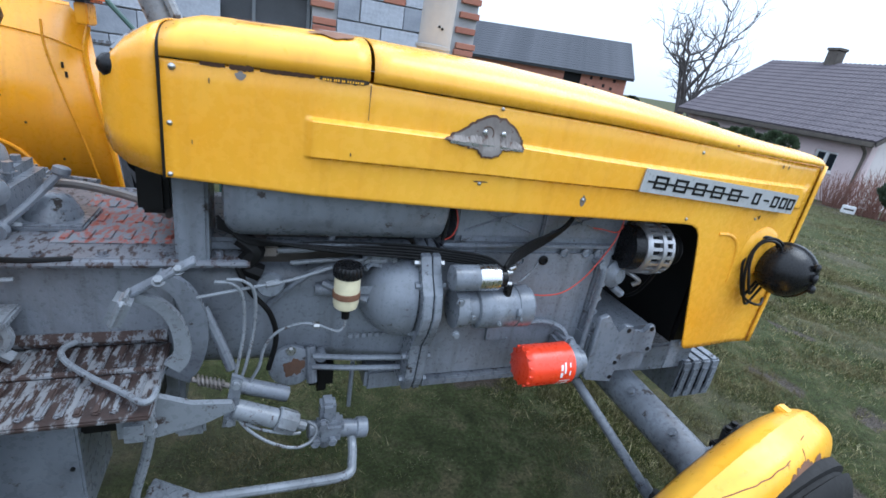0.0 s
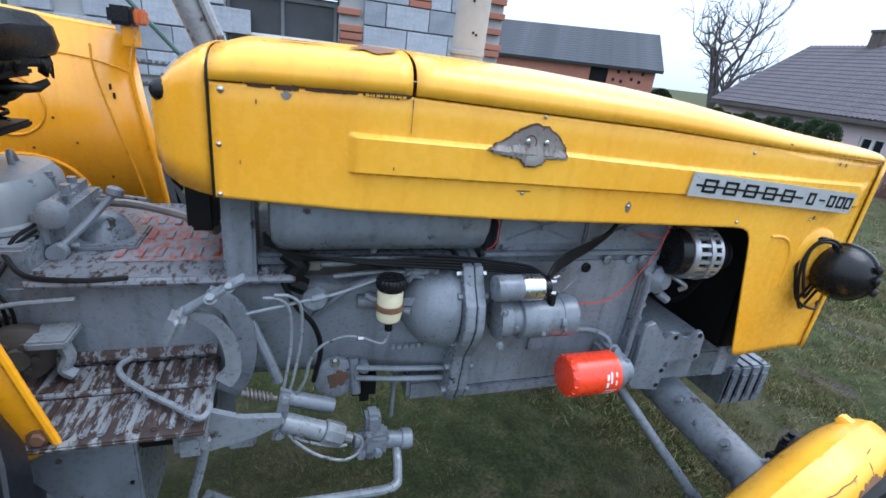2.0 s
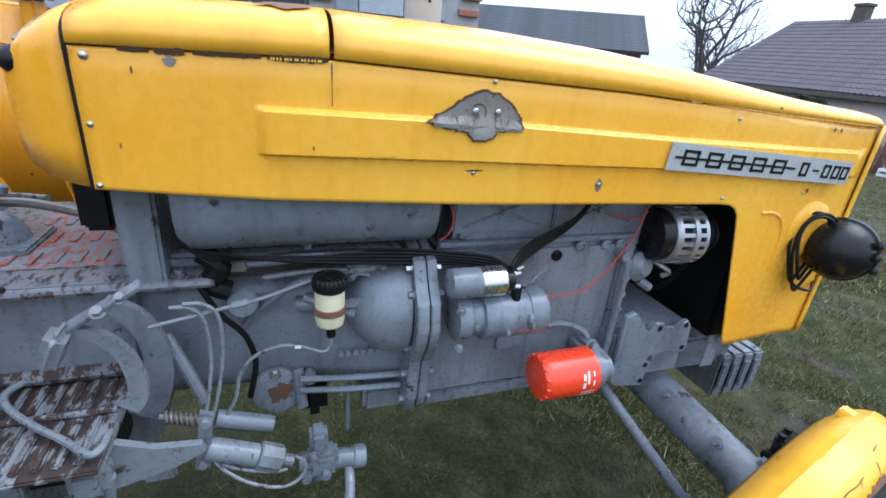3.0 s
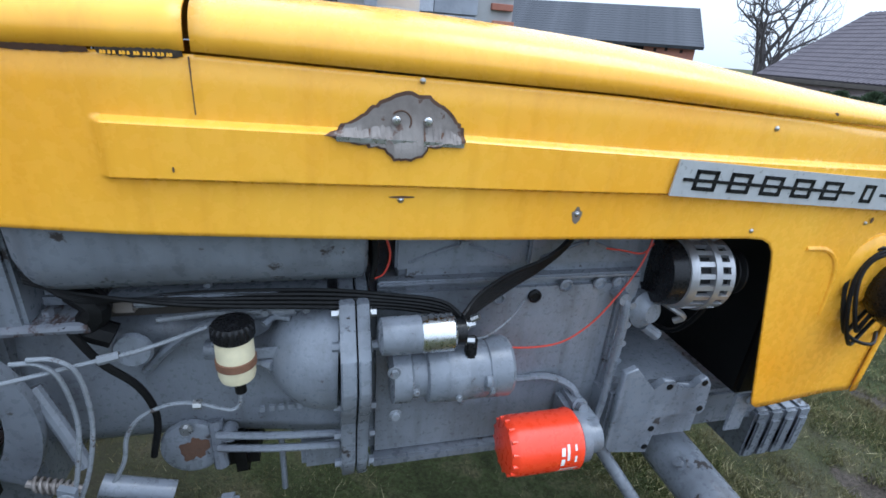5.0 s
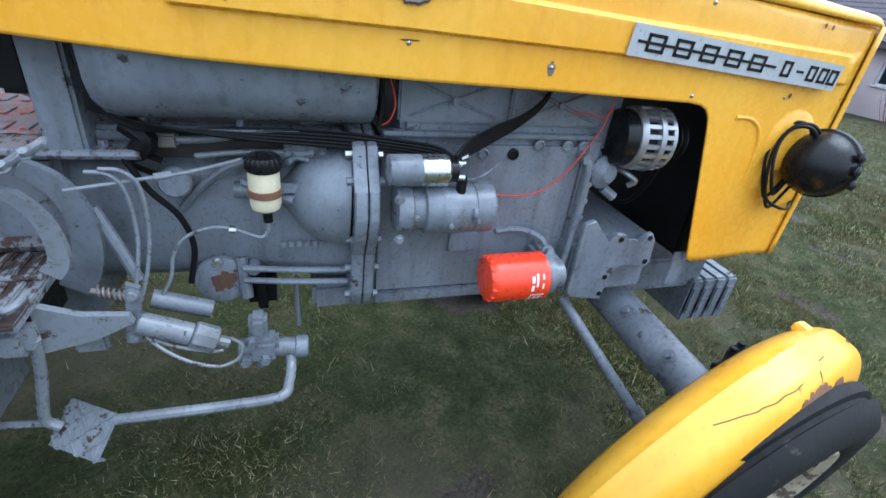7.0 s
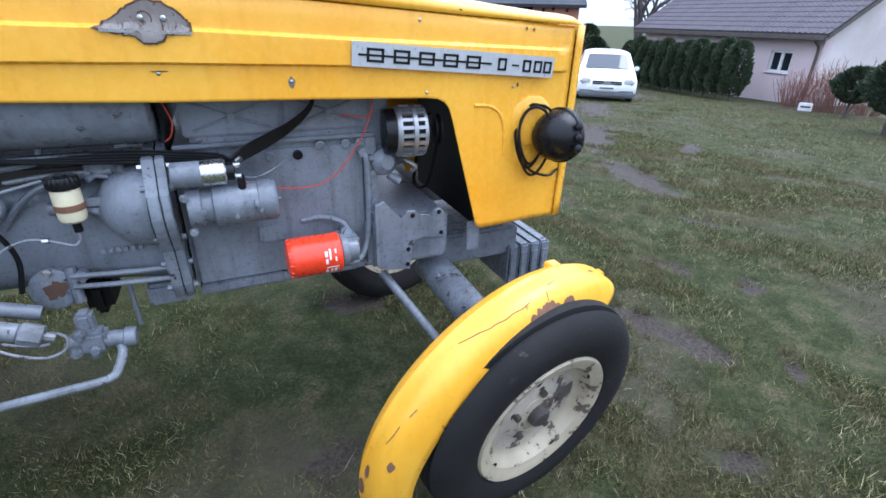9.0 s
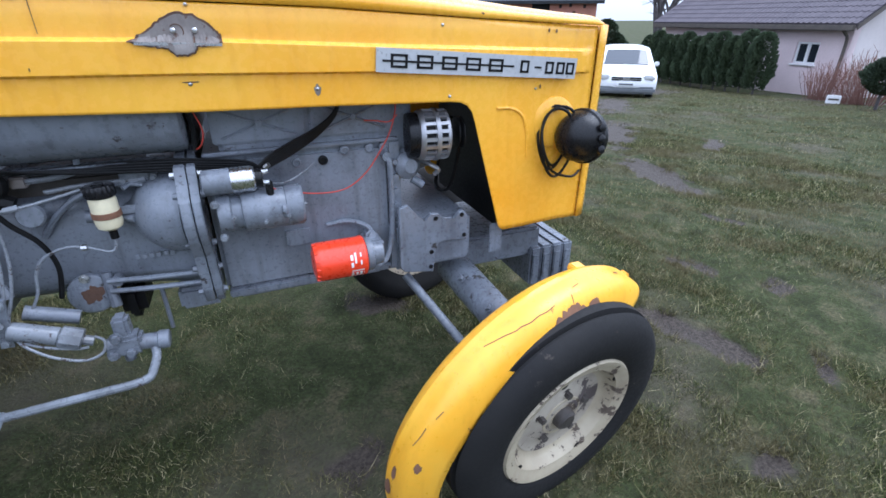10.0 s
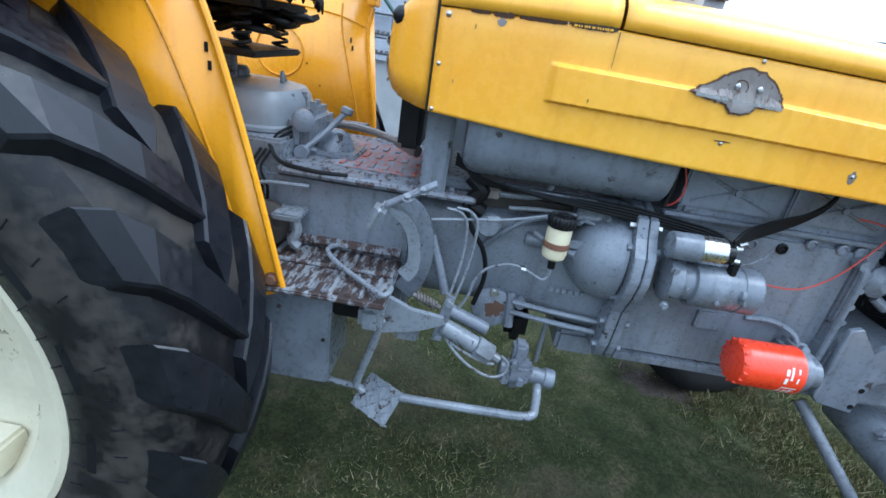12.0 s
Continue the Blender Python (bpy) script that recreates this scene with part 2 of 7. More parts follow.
THUJA = paint("thuja_green", (0.028, 0.048, 0.022), (0.055, 0.08, 0.034), rough=0.8, coarse=3, fine=20, bump=0.0)
DRY_TWIG = paint("dry_red_twigs", (0.16, 0.075, 0.06), (0.24, 0.13, 0.10), rough=0.9, coarse=4, fine=30, bump=0.0)
BOX_GREEN = paint("topiary_green", (0.022, 0.036, 0.02), (0.045, 0.065, 0.03), rough=0.8, coarse=4, fine=24, bump=0.0)
GREEN_ROD = paint("dark_green_rod", (0.05, 0.11, 0.09), (0.035, 0.075, 0.065), rough=0.4, coarse=10, fine=60, bump=0.0)
BUMPER = paint("grey_bumper", (0.16, 0.17, 0.18), (0.12, 0.13, 0.14), rough=0.5, coarse=5, fine=50, bump=0.0)


def glass(name, tint):
    m, n, l, p = nodes_of(name)
    p.inputs["Base Color"].default_value = (*tint, 1)
    p.inputs["Roughness"].default_value = 0.05
    p.inputs["Specular IOR Level"].default_value = 0.8
    return m


PANE = glass("dark_window_glass", (0.02, 0.025, 0.032))
LENS = glass("lamp_glass", (0.5, 0.5, 0.5))


# ---- mesh helpers ----
def part(name, bm, material, parent=None, label="", smooth=True):
    """Links a bmesh as one mesh object under a thing or a part."""
    me = bpy.data.meshes.new(name)
    bmesh.ops.recalc_face_normals(bm, faces=bm.faces)
    bm.to_mesh(me)
    bm.free()
    me.materials.append(material)
    if smooth:
        me.shade_smooth()
        me.set_sharp_from_angle(angle=radians(35))
    ob = new(name, me)
    if parent:
        ob.parent = parent
    if label:
        tagged(ob, label)
    return ob


def parts(name, made, material, parent, label="", smooth=True):
    """Each bmesh of a list as a part of its own."""
    return [part(name, bm, material, parent, label, smooth) for bm in made]


def again(name, ob, parent, m):
    """One more object on the mesh of ob, at the pose m."""
    o = new(name, ob.data)
    o.parent, o.matrix_basis = parent, m
    return o


def mesh_of(name, verts, faces, material, parent=None, label="", smooth=False):
    me = bpy.data.meshes.new(name)
    me.from_pydata(verts, [], faces)
    me.materials.append(material)
    if smooth:
        me.shade_smooth()
        me.set_sharp_from_angle(angle=radians(35))
    ob = new(name, me)
    if parent:
        ob.parent = parent
    if label:
        tagged(ob, label)
    return ob


def B():
    return bmesh.new()


def box(bm, lo, hi, bevel=0.0, m=None, seg=2):
    size, mid = [h - a for a, h in zip(lo, hi)], [(h + a) / 2 for a, h in zip(lo, hi)]
    r = bmesh.ops.create_cube(bm, size=1, matrix=Matrix.LocRotScale(mid, None, size))
    vs = r["verts"]
    if bevel:
        es = list({e for v in vs for e in v.link_edges})
        r = bmesh.ops.bevel(bm, geom=es, offset=bevel, segments=seg, affect="EDGES", clamp_overlap=True)
        vs = list({v for f in r["faces"] for v in f.verts} | {v for v in vs if v.is_valid})
    if m:
        bmesh.ops.transform(bm, matrix=m, verts=vs)
    return bm


def frame_to(axis):
    return Vector(axis).normalized().to_track_quat("Z", "Y").to_matrix()


def lathe(bm, prof, origin, axis, seg=28, closed=True):
    """A profile of (radius, height) turned round axis at origin."""
    turn, origin, rings = frame_to(axis), Vector(origin), []
    for r, h in prof:
        rings.append([bm.verts.new(origin + turn @ Vector((max(r, 1e-4) * math.cos(a), max(r, 1e-4) * math.sin(a), h))) for a in (2 * math.pi * k / seg for k in range(seg))])
    for a, b in zip(rings, rings[1:]):
        for k in range(seg):
            bm.faces.new((a[k], a[(k + 1) % seg], b[(k + 1) % seg], b[k]))
    for ring in (rings[0], rings[-1]) if closed else ():
        bm.faces.new(ring)
    return bm


def cyl(bm, a, b, r, r2=None, seg=18, bevel=0.0):
    a, b = Vector(a), Vector(b)
    h, r2 = (b - a).length, r if r2 is None else r2
    prof = [(r, 0), (r2, h)] if not bevel else [(r - bevel, 0), (r, bevel), (r2, h - bevel), (r2 - bevel, h)]
    return lathe(bm, prof, a, b - a, seg)


def smooth_line(pts, steps=6):
    pts = [Vector(p) for p in pts]
    if len(pts) < 3:
        return pts
    ext, out = [2 * pts[0] - pts[1], *pts, 2 * pts[-1] - pts[-2]], []
    for p0, p1, p2, p3 in zip(ext, ext[1:], ext[2:], ext[3:]):
        for k in range(steps):
            t = k / steps
            out.append(0.5 * (2 * p1 + (p2 - p0) * t + (2 * p0 - 5 * p1 + 4 * p2 - p3) * t * t + (3 * p1 - p0 - 3 * p2 + p3) * t ** 3))
    return out + [pts[-1]]


def tube(bm, pts, r, seg=8, steps=6, r_end=None):
    line = smooth_line(pts, steps)
    up, rings = None, []
    for i, p in enumerate(line):
        d = (line[min(i + 1, len(line) - 1)] - line[max(i - 1, 0)]).normalized()
        if up is None:
            up = d.orthogonal().normalized()
        up = (up - d * up.dot(d)).normalized()
        side, rad = d.cross(up), r if r_end is None else r + (r_end - r) * i / (len(line) - 1)
        rings.append([bm.verts.new(p + rad * (up * math.cos(a) + side * math.sin(a))) for a in (2 * math.pi * k / seg for k in range(seg))])
    for a, b in zip(rings, rings[1:]):
        for k in range(seg):
            bm.faces.new((a[k], a[(k + 1) % seg], b[(k + 1) % seg], b[k]))
    bm.faces.new(rings[0]), bm.faces.new(rings[-1])
    return bm


def plate(bm, outline, thick, m):
    """A flat outline of (u, v), thick along its third axis, placed by m."""
    lo = [bm.verts.new(m @ Vector((u, v, 0))) for u, v in outline]
    hi = [bm.verts.new(m @ Vector((u, v, thick))) for u, v in outline]
    k = len(lo)
    bm.faces.new(lo[::-1]), bm.faces.new(hi)
    for i in range(k):
        bm.faces.new((lo[i], lo[(i + 1) % k], hi[(i + 1) % k], hi[i]))
    return bm


def sheet(bm, rows):
    """Quads over rows of points."""
    vs = [[bm.verts.new(p) for p in row] for row in rows]
    for a, b in zip(vs, vs[1:]):
        for k in range(len(a) - 1):
            bm.faces.new((a[k], a[k + 1], b[k + 1], b[k]))
    return bm


def thicken(ob, t, offset=-1.0):
    mod = ob.modifiers.new("thick", "SOLIDIFY")
    mod.thickness, mod.offset = t, offset
    return ob


def bolt(bm, at, axis, r=0.008, h=0.007):
    """A washer and a hexagon head."""
    at, axis = Vector(at), Vector(axis).normalized()
    cyl(bm, at, at + axis * 0.002, r * 1.45, seg=14)
    cyl(bm, at + axis * 0.002, at + axis * (0.002 + h), r, seg=6)
    return bm


def lerp_at(table, x):
    if x <= table[0][0]:
        return table[0][1]
    for (a, va), (b, vb) in zip(table, table[1:]):
        if x <= b:
            return va + (vb - va) * (x - a) / (b - a)
    return table[-1][1]


def smoothstep(a, b, x):
    t = min(1, max(0, (x - a) / (b - a)))
    return t * t * (3 - 2 * t)


XZ = Matrix(((1, 0, 0, 0), (0, 0, -1, 0), (0, 1, 0, 0), (0, 0, 0, 1)))  # outline in x and z, thick towards -y


def at_y(y):
    return Matrix.Translation((0, y, 0)) @ XZ


# ---- ground ----
MUD = [(1.88, -0.23, 0.32, 0.085, -1.25), (2.43, 0.31, 0.21, 0.035, -1.1), (4.1, 2.2, 0.9, 0.28, 1.2), (3.35, 0.78, 0.2, 0.05, -1.2), (2.67, -0.13, 0.1, 0.05, 0.6), (2.19, -0.68, 0.12, 0.05, 0.8), (0.21, -0.35, 0.14, 0.08, -0.3), (1.53, -0.9, 0.1, 0.05, -0.5), (0.58, 0.56, 0.2, 0.1, -0.4),
       (9.0, 8.6, 2.6, 0.5, 0.85), (5.6, 4.6, 1.6, 0.35, 0.85), (13.6, 12.6, 2.6, 0.9, 0.9), (6.4, 3.4, 0.8, 0.15, 0.7), (17.8, 7.9, 2.9, 0.8, 1.6)]


def ground_z(x, y):
    run = 0.8 * x + 0.6 * (y + 1.4) - 3.0
    z = -0.062 * max(0.0, run) if run < 21 else -1.3
    return z * smoothstep(0, 2.0, run) if run < 2 else z


def mud_at(x, y):
    m = 0.0
    for cx, cy, a, b, turn in MUD:
        u, v = (x - cx) * math.cos(turn) + (y - cy) * math.sin(turn), -(x - cx) * math.sin(turn) + (y - cy) * math.cos(turn)
        d = math.hypot(u / a, v / b) + 0.75 * noise.noise((x * 5, y * 5, 3.0)) + 0.4 * noise.noise((x * 17, y * 17, 8.0))
        m = max(m, 1 - smoothstep(0.65, 1.1, d))
    return m


def ground_material():
    m, n, l, p = nodes_of("short_winter_grass")
    big, mid, fine = noise_node(n, l, 0.9, 5), noise_node(n, l, 6.0, 6, 0.65), noise_node(n, l, 70.0, 6, 0.7)
    col = ramp_node(n, l, mid.outputs["Fac"], [(0.3, (0.028, 0.034, 0.014)), (0.5, (0.064, 0.078, 0.030)), (0.68, (0.145, 0.128, 0.072))]).outputs["Color"]
    col = mix_node(n, l, ramp_node(n, l, fine.outputs["Fac"], [(0.4, GREY3(0)), (0.65, GREY3(0.75))]).outputs["Color"], col, (0.018, 0.018, 0.010))
    col = mix_node(n, l, ramp_node(n, l, big.outputs["Fac"], [(0.5, GREY3(0)), (0.66, GREY3(0.6))]).outputs["Color"], col, (0.095, 0.080, 0.060))
    mud = n.new("ShaderNodeAttribute")
    mud.attribute_name = "mud"
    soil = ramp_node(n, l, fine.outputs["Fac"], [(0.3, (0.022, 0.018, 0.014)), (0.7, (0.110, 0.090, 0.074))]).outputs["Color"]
    rag = noise_node(n, l, 11.0, 6, 0.7)
    both = n.new("ShaderNodeMath")
    both.operation = "MULTIPLY_ADD"
    both.inputs[1].default_value = 0.9
    l.new(rag.outputs["Fac"], both.inputs[0]), l.new(mud.outputs["Fac"], both.inputs[2])
    edge = ramp_node(n, l, both.outputs[0], [(0.66, GREY3(0)), (1.05, GREY3(1))]).outputs["Color"]
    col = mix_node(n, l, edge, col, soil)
    rg = mix_node(n, l, edge, GREY3(0.95), GREY3(0.6))
    l.new(rg, p.inputs["Roughness"])
    p.inputs["Specular IOR Level"].default_value = 0.12
    l.new(col, p.inputs["Base Color"])
    bump_node(n, l, p, fine.outputs["Fac"], 0.8, 0.03)
    return m


def spread(near, count, far):
    steps = np.linspace(-near, near, count)
    tail = near + (far - near) * (np.linspace(0, 1, 22)[1:] ** 3)
    return np.concatenate([-tail[::-1], steps, tail])


xs, ys = spread(9, 240, 900) + 2.0, spread(9, 240, 900) + 2.0
verts = [(float(x), float(y), ground_z(x, y) + (0.02 * noise.noise((x * 1.3, y * 1.3, 0)) + 0.012 * noise.noise((x * 6, y * 6, 1)) if abs(x) < 12 and abs(y) < 12 else 0) - 0.02 * (mud_at(x, y) if abs(x) < 12 and abs(y) < 12 else 0)) for y in ys for x in xs]
W_ = len(xs)
faces = [(j * W_ + i, j * W_ + i + 1, (j + 1) * W_ + i + 1, (j + 1) * W_ + i) for j in range(len(ys) - 1) for i in range(W_ - 1)]
ground = tagged(mesh_of("ground", verts, faces, ground_material(), smooth=True), "patchy short lawn with wet muddy hollows", "ground", kind="structure")
ground.data.attributes.new("mud", "FLOAT", "POINT").data.foreach_set("value", [mud_at(v[0], v[1]) if abs(v[0]) < 22 and abs(v[1]) < 16 else 0.0 for v in verts])


def ripple(x, y, f, seed):
    """A cheap smooth noise over arrays, about -1 to 1."""
    return (np.sin(x * f + 1.7 * np.sin(y * f * 0.7 + seed) + seed) + np.sin(y * f * 1.13 - 1.3 * np.sin(x * f * 0.81 - seed) + 2.1 * seed) + np.sin((x + y) * f * 0.53 + seed * 3.3)) / 3


def grass_blades():
    """Short tufts, thinning out with the distance from the tractor."""
    rng = np.random.default_rng(5)
    xy = np.concatenate([rng.uniform((-1.7, -1.6), (2.4, 1.3), (520000, 2)), rng.uniform((0.5, -1.8), (6.5, 5.0), (480000, 2)), rng.uniform((3.0, -0.5), (17.5, 15), (330000, 2))])
    x, y = xy.T
    bare = np.zeros(len(x))
    for cx, cy, a, b, turn in MUD:
        u, v = (x - cx) * math.cos(turn) + (y - cy) * math.sin(turn), -(x - cx) * math.sin(turn) + (y - cy) * math.cos(turn)
        d = np.hypot(u / a, v / b) + 0.45 * ripple(x, y, 9, 1.0) + 0.3 * ripple(x, y, 31, 2.0)
        bare = np.maximum(bare, np.clip((1.15 - d) / 0.4, 0, 1))
    thin = 0.30 + 0.55 * ripple(x, y, 4.3, 4.0) + 0.5 * ripple(x, y, 13.0, 5.0) + 0.4 * ripple(x, y, 37.0, 6.0)
    # blades are thinned under the tractor to stand in for its shade
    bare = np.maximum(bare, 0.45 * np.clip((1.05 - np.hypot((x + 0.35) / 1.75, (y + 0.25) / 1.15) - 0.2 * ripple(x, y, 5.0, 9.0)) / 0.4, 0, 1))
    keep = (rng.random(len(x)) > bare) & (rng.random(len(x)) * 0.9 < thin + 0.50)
    x, y = x[keep], y[keep]
    n = len(x)
    far = 1 + 0.16 * np.hypot(x, y)
    run = 0.8 * x + 0.6 * (y + 1.4) - 3.0
    ramp = np.clip(run / 2, 0, 1)
    z = -0.062 * np.clip(run, 0, None) * np.where(run < 2, ramp * ramp * (3 - 2 * ramp), 1.0) - 0.012
    h, w, a, b = rng.uniform(0.009, 0.020, n) * rng.choice((1.0, 1.4, 2.2), n, p=(0.62, 0.30, 0.08)) * np.minimum(far, 1.8), 0.0014 * far ** 1.1, rng.uniform(0, 6.283, n), rng.uniform(0, 6.283, n)
    lean = rng.uniform(0.2, 1.5, n) * h
    V = np.empty((n, 3, 3), dtype=np.float32)
    for k, (dx, dy, dz) in enumerate(((-w * np.cos(a), -w * np.sin(a), 0 * h), (w * np.cos(a), w * np.sin(a), 0 * h), (lean * np.cos(b), lean * np.sin(b), h))):
        V[:, k, 0], V[:, k, 1], V[:, k, 2] = x + dx, y + dy, z + dz
    me = bpy.data.meshes.new("grass")
    me.vertices.add(3 * n), me.loops.add(3 * n), me.polygons.add(n)
    me.vertices.foreach_set("co", V.ravel())
    me.loops.foreach_set("vertex_index", np.arange(3 * n, dtype=np.int32))
    me.polygons.foreach_set("loop_start", np.arange(0, 3 * n, 3, dtype=np.int32))
    me.update(calc_edges=True)
    m, n, l, p = nodes_of("grass_blade")
    geo, mid = n.new("ShaderNodeNewGeometry"), noise_node(n, l, 2.2, 4)
    tone = ramp_node(n, l, geo.outputs["Random Per Island"], [(0.0, (0.007, 0.013, 0.003)), (0.40, (0.026, 0.042, 0.009)), (0.70, (0.088, 0.112, 0.027)), (0.84, (0.22, 0.20, 0.085)), (1.0, (0.58, 0.51, 0.31))]).outputs["Color"]
    dry = ramp_node(n, l, mid.outputs["Fac"], [(0.40, GREY3(0.12)), (0.60, GREY3(0.72))]).outputs["Color"]
    l.new(mix_node(n, l, dry, tone, (0.125, 0.100, 0.050)), p.inputs["Base Color"])
    p.inputs["Roughness"].default_value = 0.6
    p.inputs["Specular IOR Level"].default_value = 0.12
    me.materials.append(m)
    return tagged(new("grass", me), "short wet green and straw-coloured grass blades", "grass", kind="stuff")


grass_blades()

# ---- tractor ----
tractor = tagged(new("tractor"), "old yellow and grey farm tractor with chipped paint standing on grass", "tractor")
SIDE = -0.31  # the hood's side
TOP = [(-0.58, 1.378), (-0.24, 1.384), (0.3, 1.366), (0.7, 1.343), (1.08, 1.325)]
LOW = [(-0.58, 1.187), (-0.34, 1.171), (0.0, 1.160), (0.3, 1.155), (0.6, 1.146), (0.633, 1.142), (0.654, 1.132), (0.668, 1.115), (0.677, 1.09), (0.770, 0.762), (0.776, 0.752), (0.788, 0.745), (1.12, 0.742)]
RIDGE_HI = [(-0.34, 1.311), (0.05, 1.304), (0.4, 1.288), (1.06, 1.262)]
RIDGE_LO = [(-0.34, 1.243), (0.0, 1.238), (0.4, 1.228), (1.06, 1.200)]


def bow(x):
    """The sheet-metal sides belly out a little between cowl and nose."""
    return 0.03 * max(0.0, 1 - ((x - 0.2) / 0.8) ** 2)


def side_out(x, z):
    """How far the side stands out: its belly and the pressed ridge."""
    hi, lo = lerp_at(RIDGE_HI, x), lerp_at(RIDGE_LO, x)
    inside = smoothstep(-0.352, -0.336, x) * (1 - smoothstep(1.04, 1.055, x))
    return bow(x) + 0.011 * inside * (1 - smoothstep(hi - 0.004, hi + 0.004, z)) * smoothstep(lo - 0.003, lo + 0.003, z)


def side_rows(sign):
    cols = sorted({round(x, 4) for x in np.concatenate([np.linspace(-0.572, 1.075, 114), np.linspace(0.62, 0.80, 44), np.linspace(-0.36, -0.33, 8)])})
    rows = []
    for x in cols:
        lo, hi = lerp_at(LOW, x), lerp_at(TOP, x) - 0.0015
        rh, rl = lerp_at(RIDGE_HI, x), lerp_at(RIDGE_LO, x)
        zs = sorted([lo + (hi - lo) * k / 36 for k in range(37)] + [min(hi - 0.001, rh + d) for d in (-0.004, -0.0015, 0.001, 0.0035)] + [max(lo + 0.0005, rl + d) for d in (-0.003, -0.001, 0.001, 0.003)])
        tuck = 0.0 if x < 0.7 else 0.006 * smoothstep(0.8, 1.02, x)
        rows.append([(x, sign * (-SIDE + side_out(x, z) - tuck - 0.002 * smoothstep(hi - 0.03, hi, z)), z) for z in zs])
    return rows


hood = part("side_panel", sheet(B(), side_rows(-1)), YELLOW, tractor, "yellow hood side with a pressed ridge")
thicken(hood, 0.004)
far_side = thicken(part("side_panel", sheet(B(), side_rows(1)), YELLOW, tractor), 0.004, 1.0)


def hood_section(x, z, rise, width=0.312, n=25):
    pts, width = [], width + bow(x)
    for k in range(n):
        a = math.pi * k / (n - 1)
        c, s = math.cos(a), math.sin(a)
        y = -width * math.copysign(abs(c) ** 0.42, c)
        pts.append((x, y, z + rise * abs(s) ** 0.62))
    return pts


RISE = [(-0.58, 0.066), (-0.5, 0.072), (-0.2, 0.075), (0.05, 0.078), (0.25, 0.073), (0.45, 0.065), (0.6, 0.055), (0.82, 0.040), (1.0, 0.032)]
rear_xs, front_xs = np.linspace(-0.572, -0.2445, 14), [*np.linspace(-0.2375, 1.04, 41), 1.07, 1.095, 1.112, 1.122]
bm = sheet(B(), [hood_section(x, lerp_at(TOP, x) + 0.0015, lerp_at(RISE, x) * (0.80 + 0.2 * smoothstep(-0.58, -0.52, x))) for x in rear_xs])
rear_cover = thicken(part("tank_cover", bm, YELLOW_OLD, tractor, "yellow tank cover with flaking paint"), 0.004)
bm = sheet(B(), [hood_section(x, lerp_at(TOP, x) + 0.0015, lerp_at(RISE, x) * (1 - 0.85 * smoothstep(1.05, 1.122, x) ** 1.6), 0.312 - 0.03 * smoothstep(1.06, 1.122, x) ** 2) for x in front_xs])
hood_top = thicken(part("hood_top", bm, YELLOW, tractor, "rounded yellow hood top"), 0.004)

# the nose, wrapped round the front with small corner radii
bm, rows = B(), []
path = [(1.079, SIDE + 0.004), (1.096, SIDE + 0.006), (1.112, SIDE + 0.016), (1.122, SIDE + 0.034), (1.128, SIDE + 0.06), (1.132, -0.15), (1.134, 0.0), (1.132, 0.15), (1.128, -SIDE - 0.06), (1.122, -SIDE - 0.034), (1.112, -SIDE - 0.016), (1.096, -SIDE - 0.006), (1.079, -SIDE - 0.004)]
for x, y in path:
    rows.append([(x - 0.02 * (1 - k / 12) ** 2 * 0.3, y, 0.742 + (lerp_at(TOP, x) + 0.002 - 0.742) * k / 12) for k in range(13)])
nose = thicken(part("nose_panel", sheet(bm, rows), YELLOW, tractor, "yellow front panel of the hood"), 0.004, 1.0)

# a raised lamp base and arched crease on the front column
bm = lathe(B(), [(0.075, 0), (0.073, 0.006), (0.06, 0.012), (0.0, 0.012)], (0.945, SIDE, 1.065), (0, -1, 0), 32)
part("lamp_base", bm, YELLOW, hood)
bm = tube(B(), [(x, SIDE + 0.001 - bow(x), z) for x, z in ((0.745, 1.12), (0.797, 1.115), (0.833, 1.09), (0.85, 1.04), (0.856, 0.97))], 0.005, 8)
part("pressed_crease", bm, YELLOW, hood)

# cowl behind the hood
bm, rows = B(), []
for x, w, lo, hi, rise in ((-0.5775, 0.306, 1.186, 1.375, 0.062), (-0.60, 0.300, 1.19, 1.371, 0.056), (-0.63, 0.288, 1.198, 1.36, 0.046), (-0.655, 0.272, 1.214, 1.346, 0.03), (-0.668, 0.255, 1.235, 1.333, 0.02), (-0.674, 0.235, 1.262, 1.318, 0.01)):
    sec = hood_section(x, hi, rise, w, 19)
    rows.append([(x, -w * 0.985, lo), (x, -w, lo + (hi - lo) * 0.3), (x, -w, lo + (hi - lo) * 0.7), *sec, (x, w, lo + (hi - lo) * 0.7), (x, w, lo + (hi - lo) * 0.3), (x, w * 0.985, lo)])
cowl = thicken(part("cowl", sheet(bm, rows), YELLOW, tractor, "yellow dashboard cowl"), 0.004)
bm, rows = B(), []
for x in (-0.5772, -0.5725):
    sec = hood_section(x, 1.372, 0.058, 0.3105, 25)
    rows.append([(x, -0.3105, 1.183), (x, -0.3105, 1.28), *sec, (x, 0.3105, 1.28), (x, 0.3105, 1.183)])
part("rubber_seam", sheet(bm, rows), CABLE, tractor, "black rubber seam strip")

# rivets, screws and flaked spots on the side
def screw(name, x, z, r=0.008, label="", mat=STEEL):
    dome = [(r * 1.25, 0), (r * 1.25, 0.0008), (r, 0.0012), (r * 0.9, 0.0022), (r * 0.6, 0.0032), (0, 0.0036)]
    return part(name, lathe(B(), dome, (x, SIDE - side_out(x, z), z), (0, -1, 0), 14), mat, hood, label)


